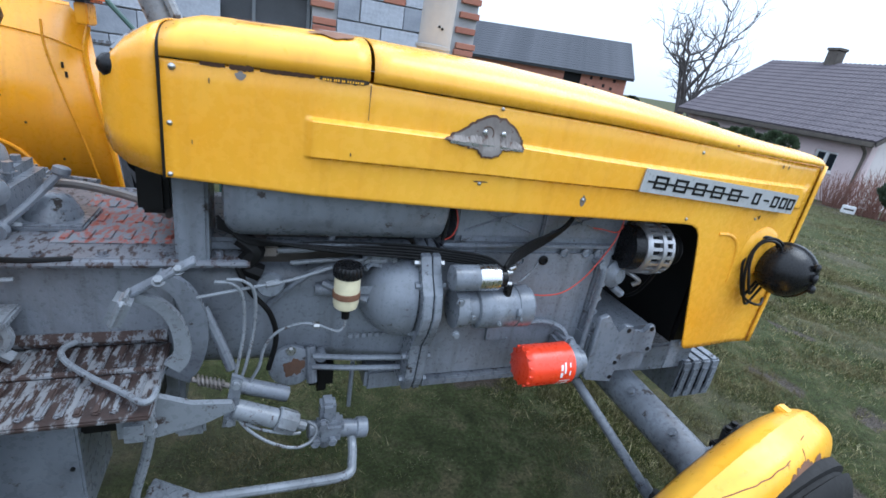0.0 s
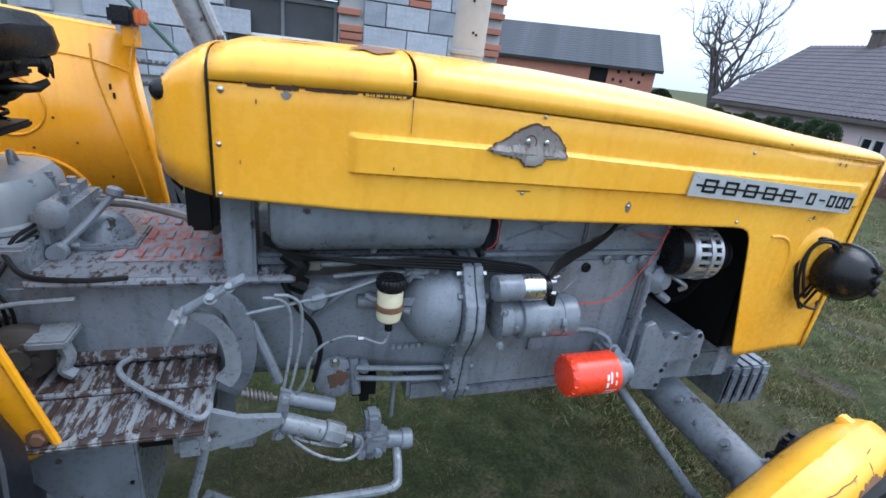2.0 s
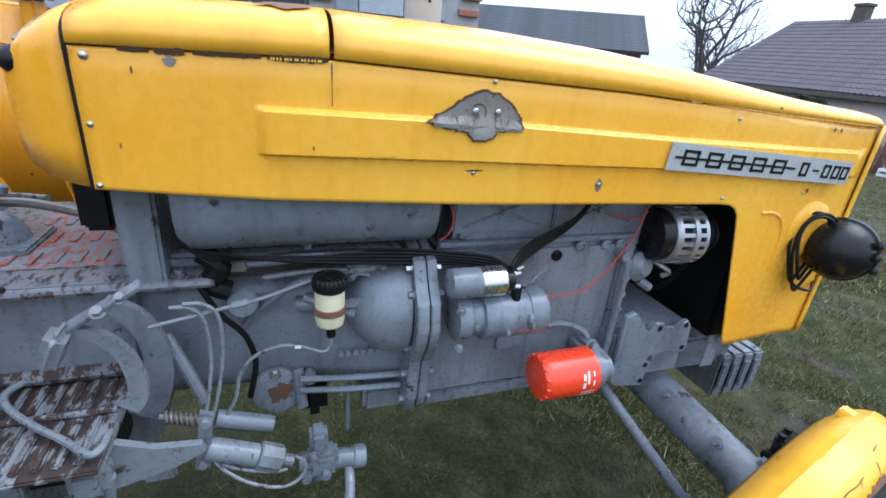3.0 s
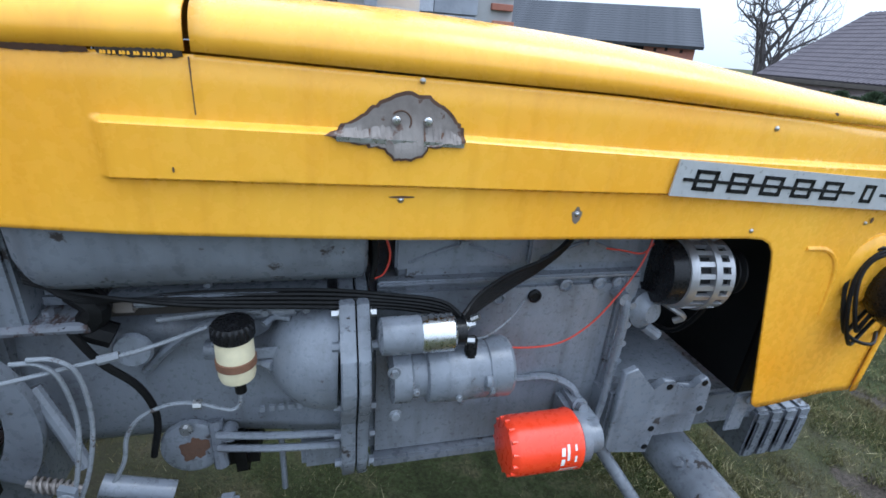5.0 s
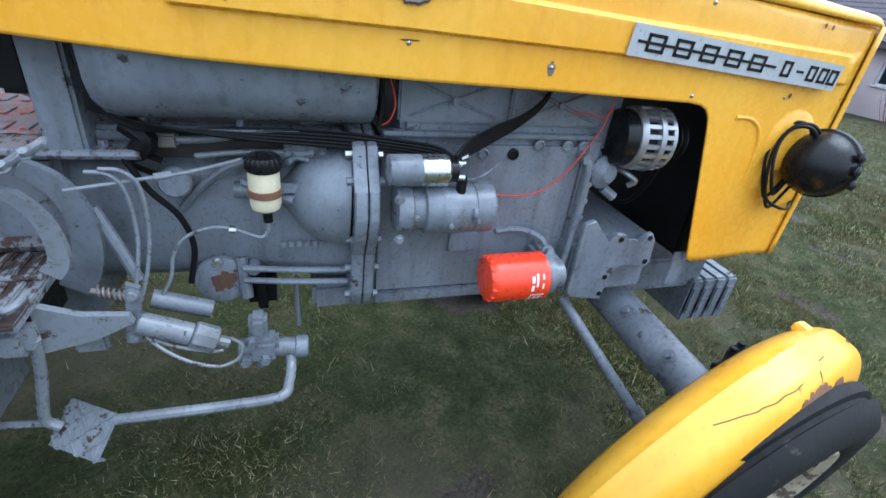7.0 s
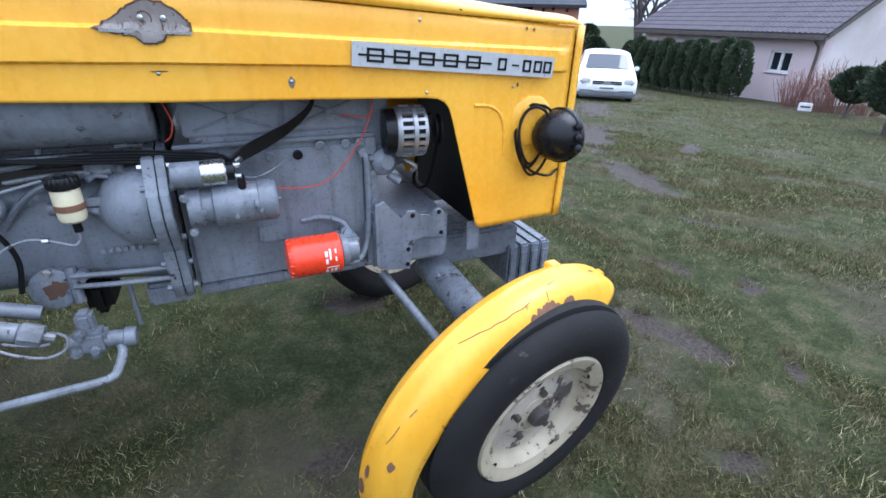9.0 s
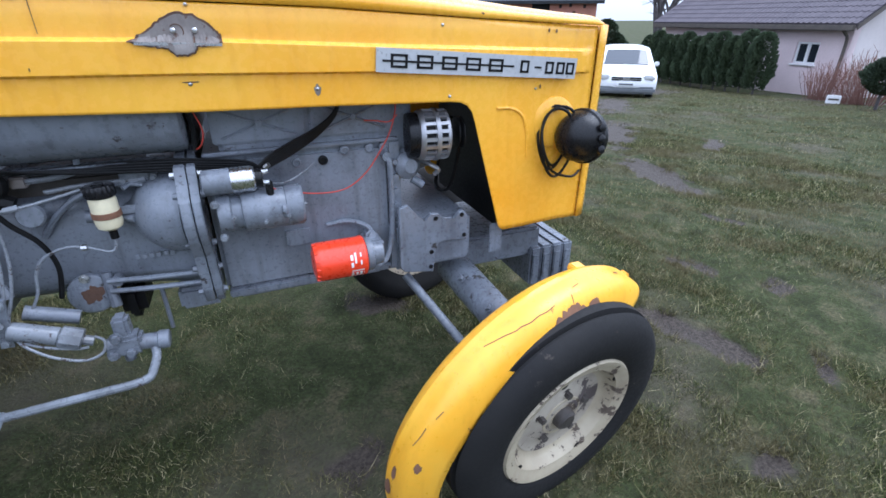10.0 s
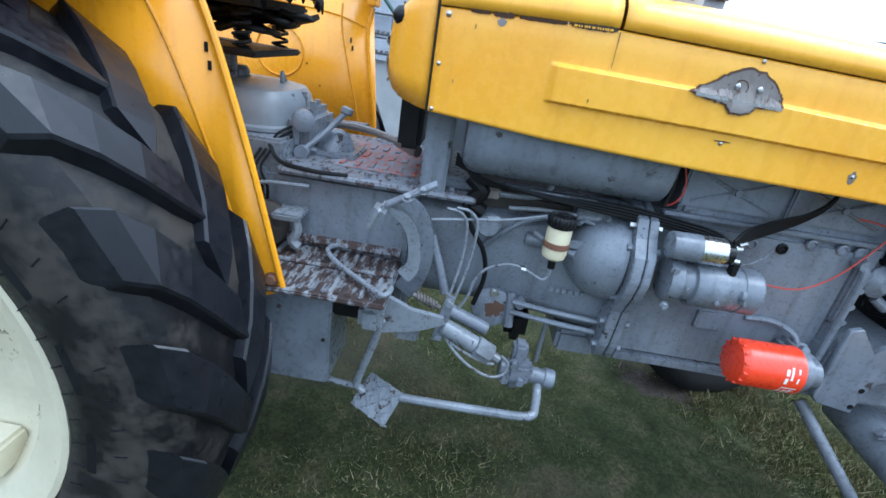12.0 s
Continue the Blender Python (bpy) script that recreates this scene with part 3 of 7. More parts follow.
for x, z, r in ((-0.555, 1.366, 0.0045), (-0.562, 1.278, 0.0036), (-0.565, 1.192, 0.0036), (-0.002, 1.218, 0.0036), (0.262, 1.196, 0.0036), (0.02, 1.3695, 0.003), (0.58, 1.33, 0.0035), (0.60, 1.16, 0.0035), (0.87, 1.165, 0.003)):
    screw("screw", x, z, r)
for x, z, w, h in ((-0.455, 1.366, 0.0085, 0.0065), (0.262, 1.194, 0.008, 0.012)):
    plate(bm := B(), [(x + w * (1 + 0.2 * math.sin(5 * a)) * math.cos(a), z + h * (1 + 0.2 * math.cos(4 * a)) * math.sin(a)) for a in np.linspace(0, 2 * math.pi, 15)[:-1]], 0.0008, at_y(SIDE + 0.0002 - bow(x)))
    part("bare_spot", bm, BARE, hood, "bare grey spot where paint flaked off")
bm = B()
for x, z, w, h in ((-0.502, 1.352, 0.0012, 0.005), (-0.27, 1.256, 0.0012, 0.0035), (-0.53, 1.25, 0.0009, 0.004), (0.69, 1.355, 0.006, 0.003), (0.90, 1.315, 0.003, 0.005), (0.925, 1.313, 0.003, 0.005), (0.885, 1.170, 0.003, 0.006), (-0.0, 1.222, 0.018, 0.0015)):
    bm = plate(B(), [(x + w * math.cos(a), z + h * math.sin(a)) for a in np.linspace(0, 2 * math.pi, 9)[:-1]], 0.001, at_y(SIDE - 0.0002 - side_out(x, z)))
    part("paint_chip", bm, RUST_EDGE, hood, "small rusty paint chip")

# the lap joint down the side under the cover's front edge
part("lap_joint", tube(B(), [(-0.241, SIDE + 0.0003 - side_out(-0.241, z), z) for z in np.linspace(lerp_at(TOP, -0.241) - 0.004, 1.318, 10)], 0.0009, 5, 1), RUST_EDGE, hood)

# the bare patch where a badge was
rng = random.Random(3)
outline = [(-0.098, 1.302), (-0.07, 1.318), (-0.045, 1.335), (-0.03, 1.347), (0.0, 1.356), (0.028, 1.354), (0.048, 1.34), (0.06, 1.328), (0.073, 1.318), (0.078, 1.299), (0.06, 1.294), (0.03, 1.292), (0.02, 1.279), (0.005, 1.273), (-0.015, 1.275), (-0.028, 1.288), (-0.05, 1.291), (-0.07, 1.295)]
fine = []
for (a, b), (c, d) in zip(outline, outline[1:] + outline[:1]):
    for k in range(4):
        fine.append((a + (c - a) * k / 4 + rng.uniform(-0.0022, 0.0022), b + (d - b) * k / 4 + rng.uniform(-0.0022, 0.0022)))


def draped(points, lift, name, material, parent, label=""):
    """A thin skin laid on the hood's side within an outline."""
    bm = B()
    f = bm.faces.new([bm.verts.new((x, 0, z)) for x, z in points])
    bmesh.ops.triangulate(bm, faces=[f])
    bmesh.ops.subdivide_edges(bm, edges=bm.edges, cuts=3, use_grid_fill=True)
    for v in bm.verts:
        v.co.y = SIDE - side_out(v.co.x, v.co.z) - lift
    return part(name, bm, material, parent, label)


PRIMER = paint("grey_filler", (0.15, 0.125, 0.112), (0.24, 0.215, 0.195), rough=0.7, coarse=22, fine=120, bump=0.4, wear=(0.10, 0.06, 0.045), wear_at=0.6, wear_scale=40)
mid = (sum(p[0] for p in fine) / len(fine), sum(p[1] for p in fine) / len(fine))
draped(fine, 0.0034, "patch_edge", RUST_EDGE, hood, "rusty rim of a bare patch")
draped([(mid[0] + (x - mid[0]) * 0.93, mid[1] + (z - mid[1]) * 0.9) for x, z in fine], 0.0056, "bare_patch", PRIMER, hood, "bare grey patch where a badge was")
bm = B()
plate(bm, [(-0.085, 1.2965), (0.075, 1.292), (0.075, 1.2975), (-0.085, 1.302)], 0.001, at_y(SIDE - 0.0150 - bow(0.0)))
part("bare_crease", bm, STEEL, hood)
for x in (-0.012, 0.028):
    part("screw", lathe(B(), [(0.0055, 0), (0.0055, 0.003), (0.004, 0.0045), (0, 0.005)], (x, SIDE - 0.0056 - bow(x), 1.322), (0, -1, 0), 12), STEEL, hood, "steel screw of a lost badge")
part("stain_ring", tube(B(), [(-0.006 + 0.013 * math.cos(a), SIDE - 0.0056 - bow(0.0), 1.321 + 0.013 * math.sin(a)) for a in np.linspace(-2.2, 2.4, 20)], 0.0011, 6, 2), RUST_EDGE, hood, "rusty ring stain round a screw")

# worn seam between cover and side
for x0, x1, thick in ((-0.515, -0.478, 0.0016), (-0.472, -0.435, 0.0042), (-0.425, -0.338, 0.0018), (-0.33, -0.246, 0.0045)):
    lower, upper, n = [], [], max(8, int((x1 - x0) / 0.003))
    for k in range(n):
        x, f = x0 + (x1 - x0) * k / (n - 1), math.sin(math.pi * (k + 0.4) / n) ** 0.5
        lower.append((x, SIDE - 0.0006 - bow(x), lerp_at(TOP, x) - 0.004 - thick * f * rng.uniform(0.3, 1)))
        upper.append((x, SIDE - 0.0036 - bow(x), lerp_at(TOP, x) + 0.001 + thick * f * rng.uniform(0.0, 0.6)))
    part("worn_seam", sheet(B(), [lower, upper]), RUST_EDGE if x0 < -0.35 else GREASE, hood, "rusty worn edge under the tank cover")
for k in range(16):
    x = -0.325 + 0.0046 * k + rng.uniform(-0.001, 0.001)
    part("paint_fleck", plate(B(), [(x - 0.0016, lerp_at(TOP, x) - 0.005), (x + 0.0014, lerp_at(TOP, x) - 0.0045), (x + 0.001, lerp_at(TOP, x) - 0.0015), (x - 0.001, lerp_at(TOP, x) - 0.001)], 0.0008, at_y(SIDE - 0.0042 - bow(x))), YELLOW, hood)
for cx, cy, a, b, turn in ((-0.43, -0.24, 0.042, 0.006, -0.1), (-0.30, -0.25, 0.036, 0.032, 0.15), (-0.285, -0.20, 0.046, 0.022, -0.25), (-0.46, -0.10, 0.03, 0.008, 0.0), (-0.33, -0.26, 0.02, 0.008, 0.3)):
    ring, bm = [], B()
    for k in range(18):
        t = 2 * math.pi * k / 18
        u, v = a * math.cos(t) * rng.uniform(0.75, 1.2), b * math.sin(t) * rng.uniform(0.7, 1.25)
        x, y = cx + u * math.cos(turn) - v * math.sin(turn), cy + u * math.sin(turn) + v * math.cos(turn)
        c = min(1, (abs(y) / (0.312 + bow(x))) ** (1 / 0.42))
        s = math.sqrt(max(0, 1 - c * c))
        ring.append(bm.verts.new((x, y, lerp_at(TOP, x) + 0.0045 + lerp_at(RISE, x) * s ** 0.62)))
    bm.faces.new(ring)
    part("bare_spot", bm, BARE if a > 0.045 else RUST, rear_cover, "bare spot on the tank cover", smooth=False)

# name plate: bars for the maker's name and the type
slope = math.atan2(-0.066, 0.573)
NP = Matrix.Translation((0.404, SIDE - 0.042, 1.284)) @ Matrix.Rotation(radians(2.65), 4, "Z") @ Matrix.Rotation(-slope * 0.62, 4, "Y") @ XZ @ Matrix.Diagonal((1.025, 1, 1, 1))
plate_back = part("nameplate", plate(B(), [(0, -0.055), (0.58, -0.055), (0.58, 0), (0, 0)], 0.003, NP), SILVER, hood, "silver nameplate with black bar lettering")
bm = B()
stroke = 0.0065
for k in range(5):  # five joined blocky signs with a line through them
    x = 0.035 + k * 0.066
    for u0, u1, v0, v1 in ((0, stroke, -0.044, -0.012), (0.036, 0.036 + stroke, -0.044, -0.012), (0, 0.042, -0.044, -0.038), (0, 0.042, -0.018, -0.012)):
        plate(bm, [(x + u0, v0), (x + u1, v0), (x + u1, v1), (x + u0, v1)], 0.0012, NP @ Matrix.Translation((0, 0, 0.003)))
plate(bm, [(0.015, -0.031), (0.375, -0.031), (0.375, -0.026), (0.015, -0.026)], 0.0016, NP @ Matrix.Translation((0, 0, 0.003)))
for x in (0.395, 0.475, 0.512, 0.545):
    for u0, u1, v0, v1 in ((0, stroke, -0.044, -0.012), (0.021, 0.027, -0.044, -0.012), (0, 0.026, -0.018, -0.012), (0, 0.026, -0.044, -0.038)):
        plate(bm, [(x + u0, v0), (x + u1, v0), (x + u1, v1), (x + u0, v1)], 0.0012, NP @ Matrix.Translation((0, 0, 0.003)))
plate(bm, [(0.44, -0.031), (0.462, -0.031), (0.462, -0.026), (0.44, -0.026)], 0.0012, NP @ Matrix.Translation((0, 0, 0.003)))
part("plate_lettering", bm, BLACK, plate_back, "black block bars", smooth=False)

# head lamp with its coiled cable
head_lamp = part("head_lamp", lathe(B(), [(0.0, 0.012), (0.022, 0.0145), (0.040, 0.022), (0.056, 0.036), (0.068, 0.054), (0.0745, 0.074), (0.0765, 0.088), (0.0815, 0.091), (0.0825, 0.098), (0.081, 0.108), (0.075, 0.112)], (0.930, -0.386, 1.026), (1, 0.3, 0.0), 36), BLACK, tractor, "black round head lamp seen from behind, wet with drops")
part("lamp_lens", lathe(B(), [(0.073, 0.1115), (0.05, 0.124), (0.0, 0.13)], (0.930, -0.386, 1.026), (1, 0.3, 0.0), 36), LENS, head_lamp)
part("lamp_bracket", cyl(B(), (0.978, -0.29, 1.035), (0.978, -0.34, 1.032), 0.016), BLACK, head_lamp)
bm = B()
for k in range(3):
    lathe(bm, [(0.006, -0.007), (0.012, -0.004), (0.012, 0.004), (0.006, 0.007)], (1.025 + 0.002 * k, -0.445 + 0.006 * k, 1.005 + 0.03 * k), (0, -1, 0.2), 10)
part("lamp_screw", bm, BLACK, head_lamp)
bm = B()
for k, (dx, dz, r) in enumerate(((0, 0, 0.07), (0.012, -0.012, 0.078), (-0.006, 0.006, 0.062))):
    tube(bm, [(0.945 + dx + r * 0.8 * math.cos(a), -0.325 - 0.01 * k - 0.012 * math.sin(a * 2), 1.02 + dz + r * 1.35 * math.sin(a)) for a in np.linspace(0.6, 5.9, 14)], 0.0042, 6, 3)
tube(bm, [(0.915, -0.32, 0.98), (0.945, -0.33, 0.92), (1.015, -0.335, 0.895), (1.075, -0.30, 0.902)], 0.004, 6, 4)
part("lamp_cable", bm, CABLE, head_lamp, "coiled black lamp cable")

# fuel tank under the hood
bm = B()
rows = []
for x, k in ((-0.49, 0.75), (-0.485, 0.9), (-0.47, 0.98), (-0.45, 1.0), (-0.06, 1.0), (-0.046, 0.985), (-0.04, 0.93)):
    sec = []
    for j in range(20):
        a = 2 * math.pi * j / 20
        c, s = math.cos(a), math.sin(a)
        sec.append((x, -0.150 + k * 0.160 * math.copysign(abs(c) ** 0.6, c), 1.187 + k * 0.136 * math.copysign(abs(s) ** 0.6, s)))
    rows.append(sec + sec[:1])
sheet(bm, rows)
bm.faces.new([v for v in bm.verts][:20]), bm.faces.new([v for v in bm.verts][-21:-1])
bmesh.ops.remove_doubles(bm, verts=bm.verts, dist=1e-5)
fuel_tank = part("fuel_tank", bm, GREY, tractor, "grey sheet-steel tank under the hood")
bm = box(B(), (-0.41, -0.262, 1.041), (-0.10, -0.22, 1.046), 0.002)
part("tank_strap", bm, GREY, fuel_tank)
bm = B()
box(bm, (-0.030, -0.26, 1.07), (-0.022, 0.2, 1.19), 0.002)
part("baffle", bm, CABLE, fuel_tank)
bm = box(B(), (-0.575, -0.25, 0.99), (-0.515, -0.10, 1.19), 0.006)
part("tank_support", bm, GREY, tractor)
# the shade behind the cowl is put in as a solid black box
part("dash_inner", box(B(), (-0.645, -0.19, 1.075), (-0.59, 0.2, 1.33), 0.01), CABLE, tractor, "black box standing in for the shade behind the cowl")

# engine
engine = part("engine_block", box(box(B(), (-0.03, -0.235, 0.655), (0.455, 0.2, 1.03), 0.012), (0.02, -0.225, 1.0), (0.53, 0.19, 1.172), 0.012), GREY_CAST, tractor, "grey painted cast engine block")
bm = B()
box(bm, (-0.025, -0.252, 0.640), (0.50, 0.2, 0.662), 0.004)
part("oil_pan_rail", bm, GREY, engine)
part("oil_pan", box(B(), (-0.02, -0.20, 0.60), (0.44, 0.18, 0.645), 0.02), GREY, engine)
bm = box(B(), (-0.02, -0.246, 1.036), (0.48, -0.22, 1.046), 0.003)
part("block_rail", bm, GREY_CAST, engine)
for x0, x1 in ((0.01, 0.235), (0.247, 0.47)):
    bm = box(B(), (x0, -0.236, 1.062), (x1, -0.215, 1.158), 0.004)
    cx, cz = (x0 + x1) / 2, 1.11
    for dx, dz in ((1, 1), (-1, 1)):
        tube(bm, [(cx - dx * (x1 - x0) * 0.4, -0.236, cz - dz * 0.034), (cx, -0.239, cz), (cx + dx * (x1 - x0) * 0.4, -0.236, cz + dz * 0.034)], 0.004, 6, 3)
    bolt(bm, (cx, -0.238, cz), (0, -1, 0), 0.008, 0.008)
    part("tappet_cover", bm, GREY_CAST, engine, "grey side cover with a pressed cross")
for x in (0.20, 0.27, 0.33, 0.40, 0.44):
    part("core_plug", lathe(B(), [(0.013, 0), (0.013, 0.006), (0.009, 0.008), (0.007, 0.004), (0, 0.004)], (x, -0.234, 1.0 + 0.02 * (x > 0.3)), (0, -1, 0), 14), GREY_CAST if x != 0.27 else CABLE, engine)
bm = B()
box(bm, (0.145, -0.243, 0.765), (0.213, -0.234, 0.812), 0.001)
for x, z in ((0.15, 0.77), (0.208, 0.77), (0.15, 0.807), (0.208, 0.807)):
    cyl(bm, (x, -0.243, z), (x, -0.2455, z), 0.003, seg=8)
part("data_plate", bm, GREY, engine)
bm = B()
tube(bm, [(0.44, -0.25, 1.0), (0.447, -0.268, 0.98), (0.447, -0.268, 0.85), (0.44, -0.275, 0.76), (0.415, -0.29, 0.70), (0.385, -0.30, 0.695)], 0.0085, 10)
cyl(bm, (0.44, -0.235, 1.0), (0.44, -0.27, 1.0), 0.013, seg=10)
part("oil_pipe", bm, GREY, engine)
cover = part("timing_cover", box(B(), (0.447, -0.245, 0.66), (0.485, 0.18, 1.04), 0.006), GREY_CAST, tractor)
parts("cover_bolt", [cyl(B(), (0.465, -0.24, z), (0.465, -0.262, z), 0.008, seg=8) for z in np.linspace(0.68, 0.98, 8)], GREY_CAST, cover)
bm = lathe(B(), [(0.05, 0), (0.062, 0.02), (0.062, 0.05), (0.04, 0.07), (0.03, 0.11)], (0.485, -0.17, 0.965), (1, 0, 0), 22)
lathe(bm, [(0.035, 0), (0.04, 0.03), (0.02, 0.05)], (0.50, -0.22, 0.96), (0.2, -1, 0.1), 16)
cyl(bm, (0.52, -0.24, 0.92), (0.55, -0.25, 0.90), 0.012, seg=10)
part("water_pump", bm, GREY_CAST, engine, "grey water pump housing")

# starter motor with its solenoid
starter = part("starter_motor", lathe(B(), [(0.03, 0), (0.047, 0.002), (0.047, 0.03), (0.041, 0.034), (0.041, 0.055), (0.0495, 0.058), (0.051, 0.062), (0.051, 0.155), (0.0495, 0.158), (0.0515, 0.16), (0.0515, 0.196), (0.047, 0.202), (0.0, 0.202)], (-0.005, -0.315, 0.913), (1, 0, 0), 30), GREY, tractor, "grey starter motor")
parts("starter_bolt", [bolt(B(), (x, -0.366 if x < 0.19 else -0.33, 0.905 + 0.012 * math.sin(x * 40)), (0, -1, 0) if x < 0.19 else (1, 0, 0), 0.004, 0.004) for x in (0.03, 0.10, 0.155, 0.2)], GREY_LIGHT, starter)
parts("starter_bolt", [bolt(B(), (-0.005, -0.36, 0.952), (0, -1, 0), 0.007, 0.006), bolt(B(), (0.0, -0.355, 0.865), (0, -1, 0), 0.007, 0.006)], GREY_LIGHT, starter)
part("starter_tab", tube(B(), [(0.148, -0.362, 0.93), (0.148, -0.368, 0.92), (0.148, -0.362, 0.905)], 0.007, 6, 3), GREY, starter)
part("scuff", lathe(B(), [(0.0516, 0.09), (0.0518, 0.093), (0.0518, 0.12), (0.0516, 0.123)], (-0.005, -0.315, 0.913), (1, 0, 0), 30, False), GREY_CAST, starter)
sol = part("solenoid", lathe(B(), [(0.02, 0), (0.029, 0.004), (0.030, 0.02), (0.030, 0.064), (0.0, 0.064)], (-0.026, -0.33, 0.998), (1, 0, 0), 24), GREY, starter, "grey solenoid on the starter")
part("solenoid_can", lathe(B(), [(0.029, 0.064), (0.0305, 0.068), (0.0305, 0.114), (0.027, 0.118), (0.0, 0.118)], (-0.026, -0.33, 0.998), (1, 0, 0), 24), CHROME, sol, "bright chrome solenoid can")
bm = B()
lathe(bm, [(0.022, 0.118), (0.022, 0.135), (0.0, 0.138)], (-0.026, -0.33, 0.998), (1, 0, 0), 16)
box(bm, (0.112, -0.345, 0.95), (0.13, -0.33, 0.99), 0.003)
part("terminal_cap", bm, BLACK, sol)
bm = bolt(bolt(B(), (0.11, -0.335, 1.012), (1, 0, 0.2), 0.006, 0.012), (0.11, -0.34, 0.988), (1, -0.2, 0), 0.006, 0.012)
cyl(bm, (0.118, -0.335, 1.022), (0.128, -0.34, 1.03), 0.006, seg=8)
part("terminal_nut", bm, STEEL, sol)

# oil filter
oil_filter = part("oil_filter", lathe(B(), [(0.0, 0.0), (0.03, 0.0), (0.046, 0.004), (0.052, 0.014), (0.0535, 0.02), (0.0535, 0.128), (0.055, 0.131), (0.055, 0.138), (0.05, 0.142), (0.0, 0.142)], (0.198, -0.342, 0.751), (1, 0, 0), 36), FILTER_RED, tractor, "red spin-on oil filter canister")
bm = B()
for k in range(14):  # grip flutes at the closed end
    a = 2 * math.pi * k / 14
    c, s = math.cos(a), math.sin(a)
    cyl(bm, (0.203, -0.342 + 0.049 * c, 0.751 + 0.049 * s), (0.238, -0.342 + 0.0505 * c, 0.751 + 0.0505 * s), 0.0035, 0.002, seg=8)
part("grip_flute", bm, FILTER_RED, oil_filter)
bm = B()
AXY, AXZ, RR = -0.342, 0.751, 0.0540


def on_filter(bm, x0, x1, a0, a1, n=5):
    """A printed bar that follows the can's curve; angles in degrees from straight out, downwards."""
    rows = []
    for x in (x0, x1):
        rows.append([(x, AXY - RR * math.cos(radians(a0 + (a1 - a0) * k / n)), AXZ - RR * math.sin(radians(a0 + (a1 - a0) * k / n))) for k in range(n + 1)])
    sheet(bm, rows)


for x0, x1, a0, a1 in ((0.292, 0.299, -30, -14), (0.292, 0.299, -8, 8), (0.303, 0.308, -36, -4), (0.318, 0.322, -34, -22), (0.292, 0.30, 34, 44), (0.305, 0.311, 28, 46), (0.315, 0.322, 26, 46), (0.326, 0.333, 28, 50), (0.294, 0.33, 18, 22), (0.294, 0.33, 52, 56), (0.318, 0.322, -12, 2), (0.294, 0.297, 24, 50)):
    on_filter(bm, x0, x1, a0, a1)
part("filter_print", bm, LABEL_WHITE, oil_filter, "white printed marks", smooth=True)
bm = lathe(B(), [(0.04, 0), (0.046, 0.004), (0.046, 0.02), (0.034, 0.024), (0.032, 0.05), (0.0, 0.055)], (0.339, -0.342, 0.751), (1, 0, 0), 24)
box(bm, (0.35, -0.345, 0.72), (0.40, -0.23, 0.785), 0.012)
for x, z in ((0.372, 0.785), (0.39, 0.70)):
    bolt(bm, (x, -0.30, z), (0, -1, 0.3), 0.011, 0.014)
tube(bm, [(0.26, -0.236, 0.812), (0.32, -0.245, 0.818), (0.37, -0.26, 0.80), (0.385, -0.28, 0.77)], 0.008, 8)
part("filter_head", bm, GREY, tractor, "grey filter head casting")

# clutch housing flange and bell
bm = B()
for x0, x1 in ((-0.083, -0.0585), (-0.0555, -0.036)):
    ring = [(-0.275, 0.655), (-0.292, 0.70), (-0.296, 0.80), (-0.33, 0.85), (-0.345, 0.90), (-0.335, 0.955), (-0.30, 0.99), (-0.285, 1.03), (-0.2, 1.05), (0.2, 1.05), (0.28, 0.9), (0.25, 0.655)]
    lo, hi = [bm.verts.new((x0, y, z)) for y, z in ring], [bm.verts.new((x1, y * 0.995, z)) for y, z in ring]
    bm.faces.new(lo), bm.faces.new(hi)
    for k in range(len(ring)):
        bm.faces.new((lo[k], lo[(k + 1) % len(ring)], hi[(k + 1) % len(ring)], hi[k]))
es = [e for e in bm.edges]
bmesh.ops.bevel(bm, geom=es, offset=0.003, segments=1, affect="EDGES", clamp_overlap=True)
gasket = box(B(), (-0.066, -0.270, 0.665), (-0.050, 0.24, 1.03), 0.004)
flange = part("housing_flange", bm, GREY, tractor, "bolted grey flange between engine and gearbox")
part("gasket", gasket, CABLE, flange, "oily black joint")
for y, z in ((-0.288, 0.69), (-0.292, 0.76), (-0.285, 1.008), (-0.305, 0.835), (-0.315, 0.965)):
    parts("flange_bolt", [bolt(B(), (-0.034, y + 0.012, z), (1, 0, 0), 0.008, 0.008), bolt(B(), (-0.083, y + 0.014, z), (-1, 0, 0), 0.008, 0.010)], GREY if z != 1.008 else STEEL, flange)
bm, rows = B(), []
for x, k, zc in ((-0.082, 1.0, 0.845), (-0.12, 0.98, 0.842), (-0.2, 0.90, 0.835), (-0.3, 0.84, 0.83), (-0.42, 0.82, 0.83), (-0.60, 0.84, 0.84)):
    sec = []
    for j in range(24):
        a = 2 * math.pi * j / 24
        c, s = math.cos(a), math.sin(a)
        sec.append((x, k * 0.235 * math.copysign(abs(c) ** 0.5, c), zc + k * 0.185 * math.copysign(abs(s) ** 0.5, s)))
    rows.append(sec + sec[:1])
gearbox = part("clutch_housing", sheet(bm, rows), GREY_CAST, tractor, "grey cast clutch housing with stains")
bm = lathe(B(), [(0.108, 0.0), (0.108, 0.02), (0.103, 0.045), (0.092, 0.07), (0.074, 0.092), (0.052, 0.108), (0.034, 0.120), (0.022, 0.138), (0.017, 0.165), (0.016, 0.22)], (-0.083, -0.212, 0.903), (-1, 0.05, 0.03), 32)
part("bell_bulge", bm, GREY_CAST, gearbox)
bm = B()
